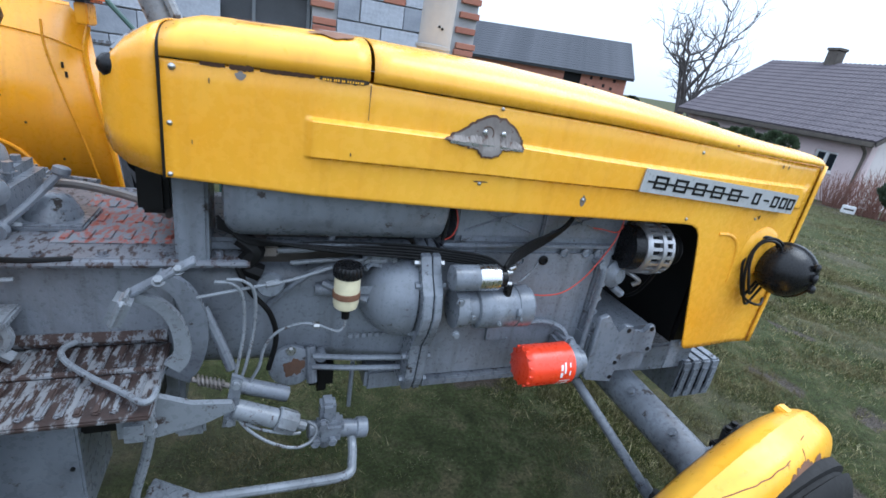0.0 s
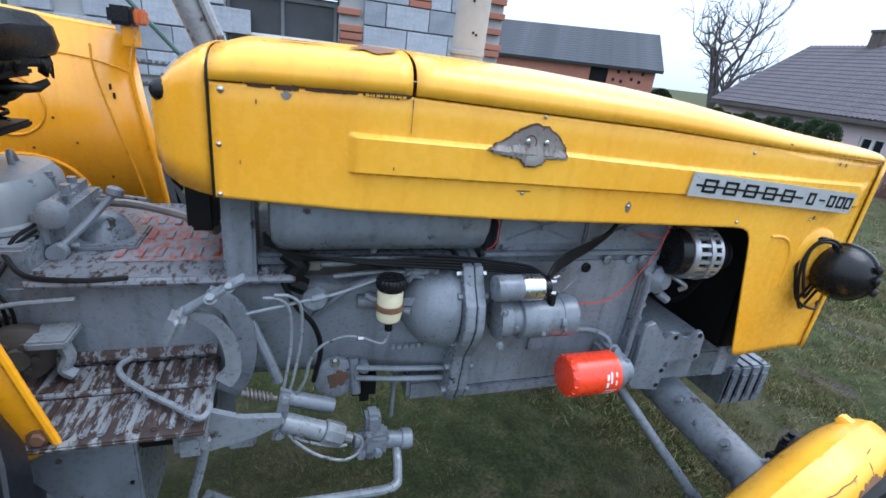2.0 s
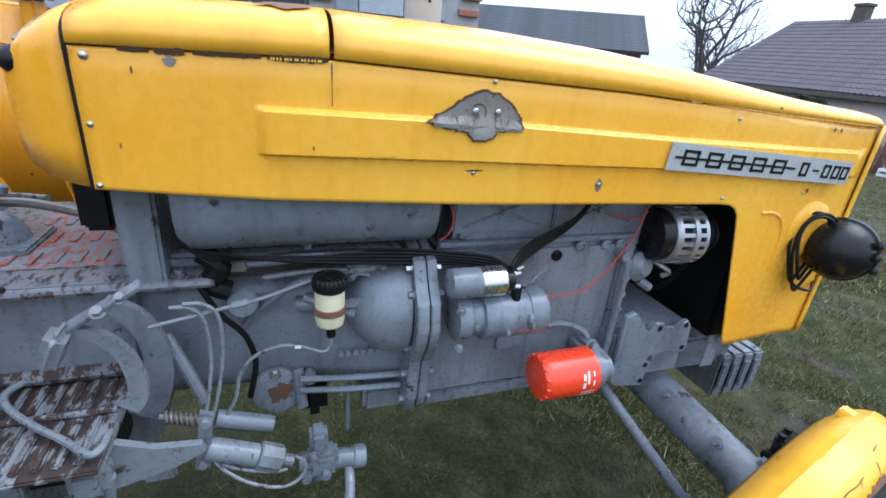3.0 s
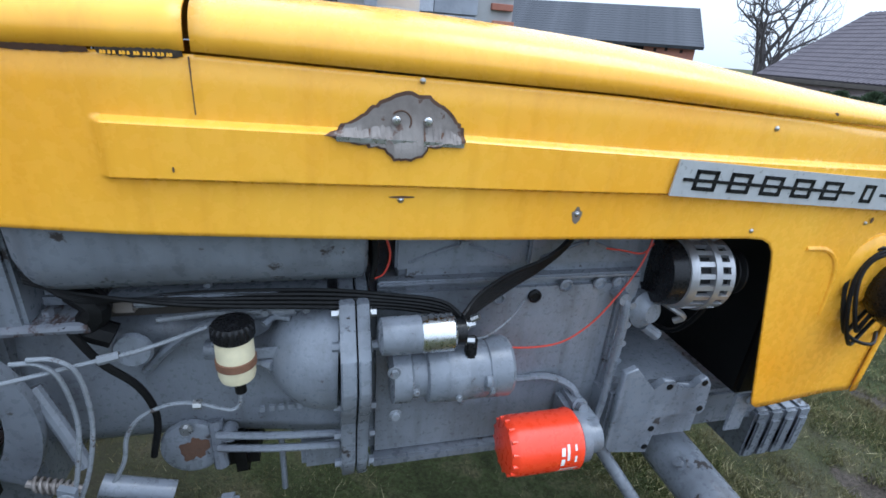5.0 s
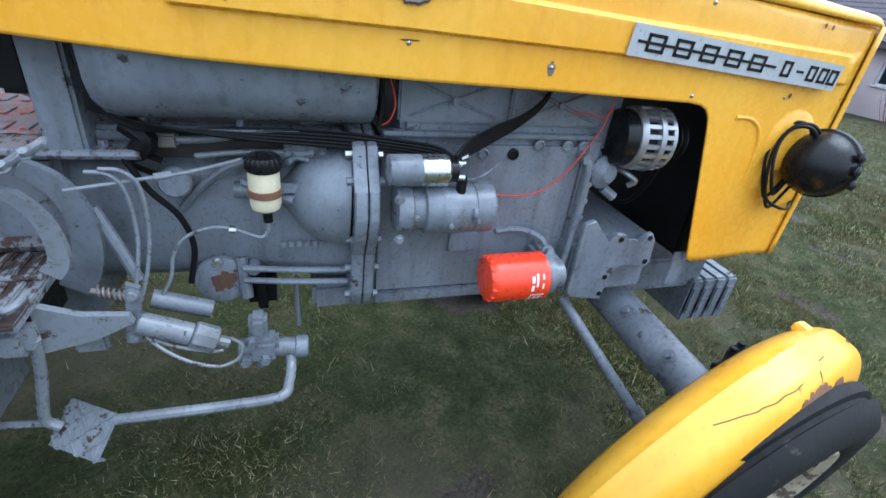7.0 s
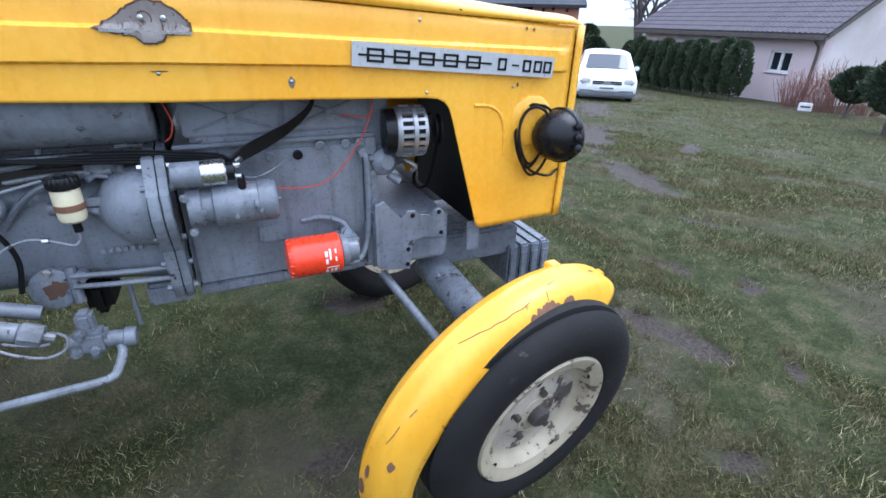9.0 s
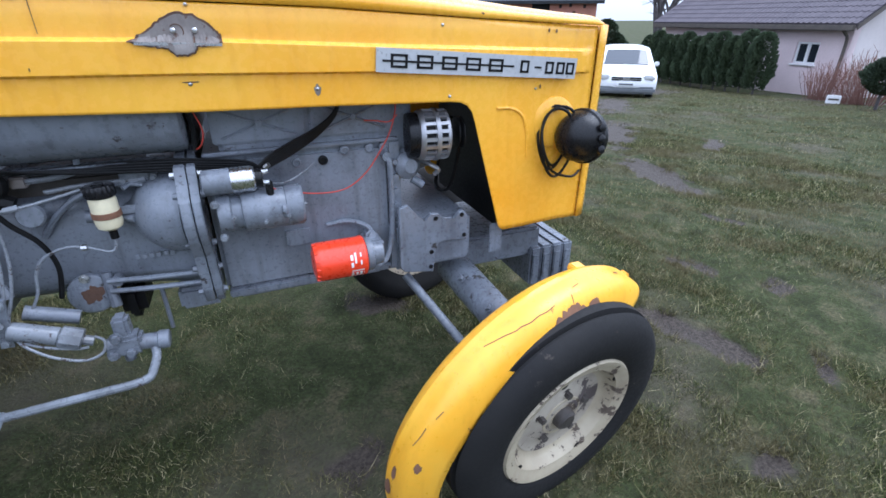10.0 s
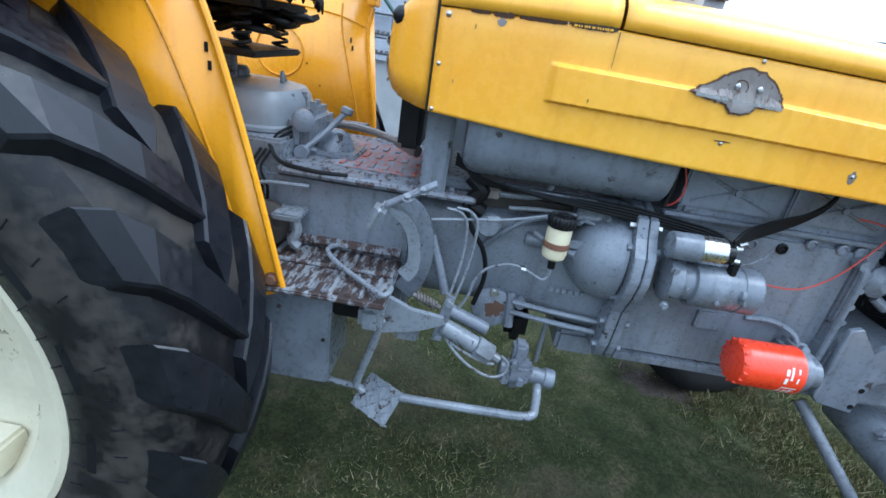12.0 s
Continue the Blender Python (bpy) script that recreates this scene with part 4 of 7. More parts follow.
for z in (0.735, 0.705):
    tube(bm, [(-0.30, -0.225, z + 0.006), (-0.2, -0.238, z + 0.003), (-0.085, -0.246, z)], 0.007, 8, 3)
tube(bm, [(-0.285, -0.21, 0.93), (-0.24, -0.232, 0.915), (-0.19, -0.262, 0.91)], 0.010, 8, 4)
tube(bm, [(-0.40, -0.195, 0.87), (-0.35, -0.215, 0.93), (-0.28, -0.222, 0.975), (-0.15, -0.24, 1.0)], 0.008, 8, 4)
part("casting_rib", bm, GREY_CAST, gearbox)
bm = B()
for k in range(6):
    box(bm, (-0.222 + k * 0.016, -0.236, 0.792), (-0.212 + k * 0.016, -0.229, 0.804), 0.001)
part("cast_mark", bm, GREY_CAST, gearbox, "raised unreadable casting marks")
bm = lathe(B(), [(0.052, 0), (0.055, 0.006), (0.052, 0.014), (0.046, 0.017), (0.0, 0.018)], (-0.347, -0.196, 0.703), (0, -1, 0.1), 32)
round_cover = part("round_cover", bm, GREY, gearbox, "round grey cover with a rusty patch")
bm = B()
face, up = Vector((-0.342, -0.196, 0.703)) + Vector((0, -0.995, 0.0995)) * 0.0187, Vector((0, 0.0995, 0.995))
ring = []
for a in np.linspace(0, 2 * math.pi, 40)[:-1]:
    r = 0.026 * (1 + 0.22 * math.sin(2 * a + 1) + 0.14 * math.sin(5 * a) + 0.08 * math.sin(11 * a + 2))
    ring.append(bm.verts.new(face + Vector((1, 0, 0)) * r * 0.8 * math.cos(a) + up * r * math.sin(a)))
bm.faces.new(ring)
part("rust_patch", bm, RUST_EDGE, round_cover, "rust-brown patch")
part("cover_screw", bolt(B(), (-0.350, -0.214, 0.752), (0, -1, 0.1), 0.008, 0.008), STEEL, round_cover)
bm = cyl(B(), (-0.305, -0.20, 0.755), (-0.298, -0.222, 0.665), 0.013, seg=10)
cyl(bm, (-0.28, -0.2, 0.735), (-0.28, -0.225, 0.735), 0.014, seg=12)
part("release_lever", bm, GREY_CAST, gearbox)
part("dark_underside", box(B(), (-0.30, -0.20, 0.60), (-0.24, -0.05, 0.70), 0.02), CABLE, gearbox, "black block at the clutch housing's underside")
bm = box(B(), (-0.16, -0.20, 0.60), (-0.05, 0.1, 0.665), 0.01)
cyl(bm, (-0.195, -0.19, 0.69), (-0.195, -0.19, 0.55), 0.006, seg=8)
part("lower_housing", bm, GREY_CAST, gearbox)

# brake-fluid reservoir
reservoir = part("fluid_reservoir", lathe(B(), [(0.0, 0.0), (0.018, 0.0), (0.026, 0.006), (0.0285, 0.016), (0.0285, 0.072), (0.026, 0.08), (0.02, 0.084)], (-0.242, -0.272, 0.897), (0, 0, 1), 28), CREAM, tractor, "cream plastic brake-fluid reservoir")
bm = lathe(B(), [(0.029, 0), (0.031, 0.004), (0.031, 0.022), (0.028, 0.027), (0.012, 0.028), (0.012, 0.031), (0.0, 0.031)], (-0.242, -0.272, 0.977), (0, 0, 1), 80)
for v in bm.verts:  # grip ribs round the cap
    a = math.atan2(v.co.y + 0.272, v.co.x + 0.242)
    k = 1 + 0.045 * math.copysign(1, math.sin(20 * a + 0.3)) * (math.hypot(v.co.y + 0.272, v.co.x + 0.242) > 0.0305)
    v.co.x, v.co.y = -0.242 + (v.co.x + 0.242) * k, -0.272 + (v.co.y + 0.272) * k
part("reservoir_cap", bm, BLACK, reservoir, "black ribbed screw cap")
part("clamp_band", lathe(B(), [(0.0287, 0), (0.0305, 0.001), (0.0305, 0.014), (0.0287, 0.015)], (-0.242, -0.272, 0.927), (0, 0, 1), 28), RUST, reservoir, "brown clamp band")
bm = box(B(), (-0.22, -0.262, 0.925), (-0.12, -0.258, 0.945), 0.001)
tube(bm, [(-0.2, -0.255, 0.985), (-0.185, -0.24, 0.99), (-0.16, -0.24, 0.985)], 0.006, 8, 3)
part("reservoir_bracket", bm, GREY, reservoir)
part("pipe_nut", cyl(B(), (-0.240, -0.272, 0.872), (-0.241, -0.272, 0.898), 0.009, seg=10), CABLE, tractor, "dark pipe union")
part("pipe_nut", cyl(B(), (-0.31, -0.282, 0.863), (-0.298, -0.282, 0.862), 0.008, seg=8), STEEL, tractor, "plated pipe union")
bm = tube(B(), [(-0.241, -0.274, 0.875), (-0.243, -0.276, 0.852), (-0.258, -0.279, 0.842), (-0.30, -0.281, 0.861), (-0.34, -0.283, 0.868), (-0.385, -0.284, 0.85), (-0.41, -0.285, 0.815), (-0.42, -0.288, 0.77), (-0.435, -0.292, 0.74), (-0.45, -0.298, 0.72)], 0.0036, 8)
part("brake_pipe", bm, GREY_LIGHT, tractor, "bent grey brake pipe")
bm = tube(B(), [(-0.53, -0.34, 0.968), (-0.42, -0.315, 0.978), (-0.36, -0.30, 0.983), (-0.278, -0.27, 0.996)], 0.0034, 8, 4)
cyl(bm, (-0.41, -0.312, 0.9785), (-0.385, -0.306, 0.981), 0.007, seg=8)
part("control_rod", bm, GREY_LIGHT, tractor)
bm = B()
tube(bm, [(-0.50, -0.33, 0.995), (-0.47, -0.328, 0.99), (-0.452, -0.325, 0.96), (-0.45, -0.32, 0.88), (-0.462, -0.33, 0.80), (-0.475, -0.345, 0.74), (-0.465, -0.365, 0.705), (-0.42, -0.375, 0.675), (-0.36, -0.375, 0.652), (-0.335, -0.372, 0.648)], 0.0034, 8)
tube(bm, [(-0.48, -0.33, 1.0), (-0.45, -0.328, 0.995), (-0.43, -0.325, 0.965), (-0.432, -0.32, 0.88), (-0.447, -0.33, 0.80), (-0.468, -0.35, 0.73), (-0.45, -0.375, 0.69), (-0.40, -0.39, 0.65), (-0.345, -0.39, 0.625), (-0.31, -0.38, 0.63), (-0.302, -0.37, 0.655), (-0.32, -0.362, 0.668)], 0.0034, 8)
part("hydraulic_line", bm, GREY_LIGHT, tractor, "pair of thin grey hydraulic lines")
bm = tube(B(), [(-0.47, -0.25, 1.0), (-0.44, -0.245, 0.93), (-0.40, -0.235, 0.87), (-0.385, -0.23, 0.80), (-0.40, -0.235, 0.72)], 0.006, 8)
part("hose", bm, CABLE, tractor, "black rubber hose")

# cables on the engine side
cables = []
for k in range(5):
    o = 0.006 * k
    cables.append(B())
    tube(cables[-1], [(-0.50, -0.255, 1.10 - o), (-0.44, -0.26, 1.045 + o * 0.5), (-0.30, -0.25 - o, 1.045 - o * 0.3), (-0.12, -0.262 - o * 0.5, 1.047 - o), (0.0, -0.272, 1.037 - o), (0.08, -0.29, 1.03 - o), (0.112, -0.325, 1.015)], 0.0034, 6, 4)
for k in range(6):
    o = 0.0055 * k
    cables.append(B())
    tube(cables[-1], [(0.105, -0.33, 1.012 + o * 0.5), (0.14, -0.30, 1.018 + o), (0.20, -0.275, 1.04 + o), (0.26, -0.268 - o * 0.4, 1.075 + o * 0.8), (0.31, -0.26, 1.12 + o * 0.4), (0.335, -0.24, 1.18)], 0.0036, 6, 4)
cables.append(tube(B(), [(-0.035, -0.25, 1.16), (-0.025, -0.258, 1.11), (-0.03, -0.26, 1.06)], 0.005, 6, 4))
loom = tagged(new("wiring_loom"), "black bundle of engine wires")
loom.parent = tractor
parts("cable", cables, CABLE, loom)
bm = tube(B(), [(0.112, -0.338, 0.99), (0.135, -0.325, 0.962), (0.19, -0.30, 0.938), (0.26, -0.29, 0.925), (0.32, -0.285, 0.93), (0.375, -0.28, 0.965), (0.42, -0.275, 1.02), (0.452, -0.27, 1.07), (0.47, -0.262, 1.12), (0.475, -0.25, 1.15)], 0.0019, 6, 5)
tube(bm, [(0.475, -0.262, 1.11), (0.45, -0.27, 1.095), (0.41, -0.265, 1.10), (0.385, -0.255, 1.10)], 0.0018, 6, 4)
tube(bm, [(-0.02, -0.265, 1.16), (-0.004, -0.27, 1.11), (-0.012, -0.268, 1.075), (-0.03, -0.26, 1.06)], 0.0018, 6, 4)
part("red_wire", bm, RED_WIRE, tractor, "loose red wire")
bm = tube(B(), [(0.115, -0.336, 0.985), (0.16, -0.31, 0.972), (0.21, -0.28, 0.985), (0.245, -0.25, 1.0)], 0.002, 6, 4)
part("sensor_wire", bm, GREY_LIGHT, tractor)

# alternator
alternator = part("alternator", lathe(B(), [(0.03, 0), (0.06, 0.003), (0.062, 0.010), (0.063, 0.026), (0.063, 0.034)], (0.500, -0.250, 1.048), (1, -0.1, 0), 32), BLACK, tractor, "alternator with black rear and finned aluminium housing")
bm = lathe(B(), [(0.060, 0.032), (0.060, 0.115), (0.04, 0.125), (0.015, 0.125), (0.015, 0.14), (0.0, 0.14)], (0.500, -0.250, 1.048), (1, -0.1, 0), 32)
part("alternator_core", bm, CABLE, alternator)
bm = B()
lathe(bm, [(0.058, 0.030), (0.066, 0.033), (0.0705, 0.040), (0.0705, 0.046), (0.062, 0.048)], (0.500, -0.250, 1.048), (1, -0.1, 0), 32)
lathe(bm, [(0.062, 0.074), (0.073, 0.076), (0.074, 0.082), (0.073, 0.088), (0.062, 0.090)], (0.500, -0.250, 1.048), (1, -0.1, 0), 32)
lathe(bm, [(0.030, 0.112), (0.068, 0.108), (0.069, 0.116), (0.050, 0.124), (0.030, 0.126)], (0.500, -0.250, 1.048), (1, -0.1, 0), 32)
AT = Matrix.Translation((0.500, -0.250, 1.048)) @ frame_to((1, -0.1, 0)).to_4x4()
for k in range(20):
    a = 2 * math.pi * k / 20
    parts("housing_bar", [box(B(), (0.061, -0.0046, 0.046), (0.0705, 0.0046, 0.076), 0, AT @ Matrix.Rotation(a, 4, "Z")), box(B(), (0.061, -0.0046, 0.088), (0.0700, 0.0046, 0.112), 0, AT @ Matrix.Rotation(a, 4, "Z"))], ALU, alternator)
part("alternator_housing", bm, ALU, alternator, "bright cast aluminium fins")
bm = tube(B(), [(0.555, -0.20, 0.965), (0.58, -0.24, 0.955), (0.60, -0.25, 0.94), (0.59, -0.24, 0.925)], 0.007, 8, 4)
bolt(bm, (0.575, -0.24, 0.985), (0, -1, 0), 0.008, 0.01)
part("alternator_arm", bm, ALU, alternator)
bm = lathe(B(), [(0.02, 0), (0.045, 0.003), (0.045, 0.006), (0.033, 0.012), (0.045, 0.018), (0.045, 0.021), (0.02, 0.024)], (0.645, -0.26, 1.048), (1, -0.1, 0), 28)
part("pulley", bm, CABLE, alternator)
part("fan_belt", tube(B(), [(0.665, -0.265, 1.03), (0.665, -0.21, 0.90), (0.665, -0.15, 0.84), (0.665, -0.06, 0.84), (0.665, -0.16, 1.06), (0.665, -0.24, 1.07)], 0.006, 6, 4), CABLE, tractor, "black fan belt")
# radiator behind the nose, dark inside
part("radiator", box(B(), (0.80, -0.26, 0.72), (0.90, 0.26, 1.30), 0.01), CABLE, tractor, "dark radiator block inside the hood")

# front support bracket
bm = B()
plate(bm, [(0.455, 0.662), (0.47, 0.645), (0.562, 0.630), (0.566, 0.70), (0.578, 0.728), (0.60, 0.736), (0.672, 0.722), (0.682, 0.735), (0.676, 0.80), (0.660, 0.822), (0.645, 0.816), (0.632, 0.795), (0.60, 0.800), (0.58, 0.822), (0.555, 0.825), (0.535, 0.80), (0.485, 0.862), (0.458, 0.852)], 0.016, at_y(-0.285))
es = list(bm.edges)
bmesh.ops.bevel(bm, geom=es, offset=0.0025, segments=1, affect="EDGES", clamp_overlap=True)
bracket = part("front_bracket", bm, GREY, tractor, "grey front support bracket with bolt holes")
box(bm := B(), (0.44, -0.28, 0.64), (0.70, 0.22, 0.80), 0.015)
part("front_support", bm, GREY_CAST, tractor)
for x, z in ((0.553, 0.65), (0.556, 0.70), (0.57, 0.808), (0.655, 0.808), (0.664, 0.74)):
    part("bolt_hole", cyl(B(), (x, -0.3005, z), (x, -0.3030, z), 0.0068, seg=14), CABLE, bracket)
# engine breather hook under the hood corner
bm = box(B(), (0.755, -0.30, 0.66), (0.80, -0.294, 0.76), 0.002)
cyl(bm, (0.782, -0.312, 0.757), (0.782, -0.318, 0.757), 0.012, seg=12)
part("hood_catch", bm, GREY, tractor)

# front weights
for k in range(4):
    bm = box(B(), (0.985 + 0.046 * k, -0.20, 0.43), (1.029 + 0.046 * k, 0.20, 0.588), 0.007)
    box(bm, (0.992 + 0.046 * k, -0.205, 0.46), (1.021 + 0.046 * k, -0.19, 0.56), 0.004)
    part("front_weight", bm, GREY, tractor, "dark grey slab weight")
part("weight_carrier", box(B(), (0.70, -0.18, 0.55), (1.03, 0.18, 0.66), 0.01), GREY, tractor)

# front axle
axle = part("front_axle", cyl(B(), (0.69, -0.15, 0.555), (0.725, -0.585, 0.505), 0.058, 0.054, 24), GREY, tractor, "thick grey front axle tube")
bm = cyl(B(), (0.722, -0.53, 0.51), (0.73, -0.62, 0.50), 0.066, seg=24)
part("axle_end", bm, GREY, axle)
for a, b, c in ((0.655, -0.31, 0.59), (0.672, -0.47, 0.57)):
    part("axle_bolt", bolt(B(), (a, b, c), (-0.75, -0.05, 0.62), 0.011, 0.012), GREY, axle)
part("front_axle", cyl(B(), (0.69, 0.15, 0.555), (0.725, 0.62, 0.505), 0.058, 0.054, 20), GREY, tractor)
bm = cyl(B(), (0.735, -0.60, 0.40), (0.725, -0.585, 0.60), 0.034, seg=16)
part("kingpin", bm, GREY_CAST, axle)
bm = cyl(B(), (0.78, -0.575, 0.60), (0.775, -0.57, 0.645), 0.045, 0.04, 12)
for k in range(5):
    a = 2 * math.pi * k / 5
    bolt(bm, (0.778 + 0.032 * math.cos(a), -0.572 + 0.032 * math.sin(a), 0.643), (0, 0, 1), 0.008, 0.01)
box(bm, (0.72, -0.60, 0.585), (0.84, -0.54, 0.607), 0.004)
part("steering_knuckle", bm, CABLE, axle, "oily black steering knuckle with nuts")
bm = cyl(B(), (0.49, -0.235, 0.60), (0.655, -0.47, 0.36), 0.0145, seg=12)
cyl(bm, (0.645, -0.455, 0.375), (0.665, -0.485, 0.345), 0.02, seg=12)
part("drag_link", bm, GREY, tractor, "grey steering drag link")
bm = lathe(B(), [(0.015, 0), (0.026, 0.01), (0.026, 0.04), (0.015, 0.05)], (0.67, -0.495, 0.32), (0.1, 0, 1), 14)
cyl(bm, (0.67, -0.495, 0.345), (0.76, -0.57, 0.36), 0.016, seg=10)
part("ball_joint", bm, CABLE, tractor)


def wheel(name, at, turn, tyre_prof, rim_prof, tyre_mat, rim_mat, label, camber=0.0, size=1.0):
    """An Empty at the hub with its tyre and rim; the axle is the local y, outwards is -y."""
    w = tagged(new(name), label)
    w.parent, w.matrix_basis = tractor, pose(*at, camber, 0, turn)
    t = part("tyre", lathe(B(), [(r * size, h * size) for r, h in tyre_prof], (0, 0, 0), (0, -1, 0), 72, False), tyre_mat, w, "")
    r = part("rim", lathe(B(), [(r * size, h * size) for r, h in rim_prof], (0, 0, 0), (0, -1, 0), 56, False), rim_mat, w, "")
    return w, t, r


# front wheel, turned a little to the left; profile: radius, outward
FT = [(0.225, -0.075), (0.28, -0.088), (0.325, -0.085), (0.352, -0.065), (0.362, -0.05), (0.350, -0.046), (0.350, -0.036), (0.366, -0.032), (0.368, -0.008), (0.354, -0.005), (0.354, 0.005), (0.368, 0.008), (0.366, 0.032), (0.350, 0.036), (0.350, 0.046), (0.362, 0.05), (0.352, 0.065), (0.325, 0.085), (0.28, 0.090), (0.245, 0.084), (0.232, 0.078), (0.225, 0.07)]
FR = [(0.20, -0.07), (0.224, -0.078), (0.226, -0.07), (0.20, -0.06), (0.19, 0.0), (0.197, 0.05), (0.222, 0.062), (0.229, 0.074), (0.224, 0.082), (0.212, 0.080), (0.202, 0.074), (0.186, 0.070), (0.180, 0.062), (0.174, 0.044), (0.162, 0.034), (0.12, 0.028), (0.098, 0.036), (0.072, 0.041), (0.068, 0.046), (0.0, 0.046)]
front_wheel, ftyre, frim = wheel("front_wheel", (0.785, -0.668, 0.328), 9.0, FT, FR, TYRE_OLD, RIM_FRONT, "front wheel with a worn ribbed tyre and dirty cream rim", 8.0, 1.0)
tagged(ftyre, "dusty ribbed front tyre"), tagged(frim, "dirty cream steel rim with brown grime")
bm = lathe(B(), [(0.0, 0.072), (0.024, 0.072), (0.032, 0.066), (0.036, 0.035), (0.054, 0.028), (0.058, 0.0)], (0, 0, 0), (0, -1, 0), 20)
part("hub_cap", bm, GREASE, front_wheel, "grimy hub cap")
part("rim_dish", lathe(B(), [(0.150, 0.0342), (0.120, 0.0302), (0.098, 0.0382), (0.072, 0.0432), (0.05, 0.0482)], (0, 0, 0), (0, -1, 0), 48, False), RIM_GRIME, front_wheel, "dish caked with brown grease")
for k in range(5):
    a = 2 * math.pi * k / 5 + 0.3
    part("wheel_nut", bolt(B(), (0.085 * math.cos(a), -0.037, 0.085 * math.sin(a)), (0, -1, 0), 0.011, 0.016), GREASE, front_wheel)
for a in (0.55, 1.9, 3.75, 5.2):
    part("rim_slot", lathe(B(), [(0.012, 0), (0.012, 0.0015)], (0.188 * math.cos(a), -0.0685, 0.188 * math.sin(a)), (0, -1, 0), 10), CABLE, front_wheel)


# front fender over the wheel, cracked, with its outer edge rusted away near the front
FEND_R, FEND_IN, FEND_OUT, FEND_CROWN = 0.504, 0.104, -0.069, 0.09


def on_fender(deg, v, lift=0.0):
    """A point on the fender; v runs from its inner edge, 0, to its outer edge, 1."""
    a, d = radians(deg), FEND_CROWN * (abs(2 * v - 1) ** 3.2) - 0.004 * math.exp(-((v - 0.36) / 0.035) ** 2)
    return Vector(((FEND_R - d + lift) * math.cos(a), FEND_IN + (FEND_OUT - FEND_IN) * v, (FEND_R - d + lift) * math.sin(a)))


def fender_rim(v):
    """Where the rounded front end begins."""
    return 52 + 9 * abs(2 * v - 1) ** 4


def rusted_to(deg):
    """The outer limit of the sheet; less than 1 where rust has eaten it."""
    bite = smoothstep(79, 86, deg) * (1 - smoothstep(101, 108, deg))
    tooth = math.exp(-((deg - 90) / 2.2) ** 2)
    return 1 - 0.10 * bite * (1 - 0.9 * tooth) * (0.85 + 0.15 * math.sin(deg * 2.1))


rows = []
for i in range(89):
    row = []
    for j in range(27):
        v = j / 26
        first = fender_rim(v)
        deg = first + (196 - first) * i / 88
        row.append(on_fender(deg, v * rusted_to(deg)))
    rows.append(row)
ffender = part("front_fender", sheet(B(), rows), YELLOW_OLD, tractor, "bent yellow front fender with cracks and a rusty bite")
ffender.matrix_basis = pose(0.779, -0.593, 0.242, 10.8, 0, 14)
thicken(ffender, 0.004)
for line in ([(124, 0.55), (121, 0.60), (118, 0.64), (115, 0.685), (113, 0.69), (110, 0.72), (107, 0.715), (104, 0.73), (101, 0.715)], [(94, 0.70), (94.5, 0.76), (95, 0.86)], [(92, 0.62), (89, 0.60)], [(158, 0.62), (154, 0.655), (151, 0.66)], [(147, 0.70), (144, 0.72)]):
    part("crack", tube(B(), [on_fender(a, v) for a, v in line], 0.0014, 5, 4), RUST, ffender, "dark crack in the fender")
rows = []
for k in range(41):
    deg = 78 + 30 * k / 40
    edge, w = rusted_to(deg), 0.10 * math.sin(math.pi * k / 40) ** 0.6 * rng.uniform(0.7, 1.15)
    rows.append([on_fender(deg, edge - w * (1 - j / 4), 0.0014) for j in range(5)])
part("rust_patch", sheet(B(), rows), RUST, ffender, "flaked rusty brown patch along the bitten edge")
for a0, v0, da, dv in ((172, 0.50, 3.0, 0.10), (181, 0.42, 4.0, 0.16), (188, 0.62, 3.0, 0.14), (164, 0.80, 2.0, 0.08), (176, 0.22, 2.5, 0.08), (68, 0.56, 1.2, 0.05)):
    rows = [[on_fender(a0 + da * (k / 4 - 1) + rng.uniform(-0.5, 0.5), v0 + dv * (j / 3 - 0.5) * math.sin(math.pi * (k + 0.7) / 9.4), 0.0014) for j in range(4)] for k in range(9)]
    part("rust_patch", sheet(B(), rows), RUST, ffender)
part("fender_clip", box(B(), (-0.022, -0.02, -0.006), (0.022, 0.012, 0.016), 0.004, Matrix.Translation(on_fender(79, 0.17)) @ pose(0, 0, 0, 0, 10, 0)), YELLOW_OLD, ffender)
part("fender_clip", box(B(), (-0.01, -0.012, -0.006), (0.01, 0.012, 0.008), 0.003, Matrix.Translation(on_fender(54, 0.42)) @ pose(0, 0, 0, 0, 35, 0)), YELLOW_OLD, ffender)
part("fender_stay", tube(B(), [(0.15, 0.08, 0.40), (0.1, 0.11, 0.28), (0.02, 0.12, 0.20)], 0.012, 8, 4), GREY, ffender)
other = copy_thing(front_wheel, pose(0.79, 0.70, 0.328, 8, 0, 190))

# gear housing and its top deck
housing = part("gear_housing", box(B(), (-1.02, -0.222, 0.62), (-0.575, 0.222, 0.985), 0.012), GREY_CAST, tractor, "long grey gear housing")
deck = part("deck_plate", box(B(), (-0.91, -0.248, 0.985), (-0.44, 0.23, 1.003), 0.006), DECK, tractor, "worn grey top deck of the gear housing")
bm = B()
tube(bm, [(-0.90, -0.248, 0.995), (-0.44, -0.248, 0.995)], 0.009, 8)
part("deck_edge", bm, DECK, deck)
bm = sheet(B(), [[(-0.80 + 0.26 * i / 12, -0.17 + 0.31 * j / 8, 1.0045 + 0.0015 * math.sin(i * 3 + j)) for j in range(9)] for i in range(13)])
part("red_paint_patch", bm, RED_DECK, deck, "worn red paint patch")
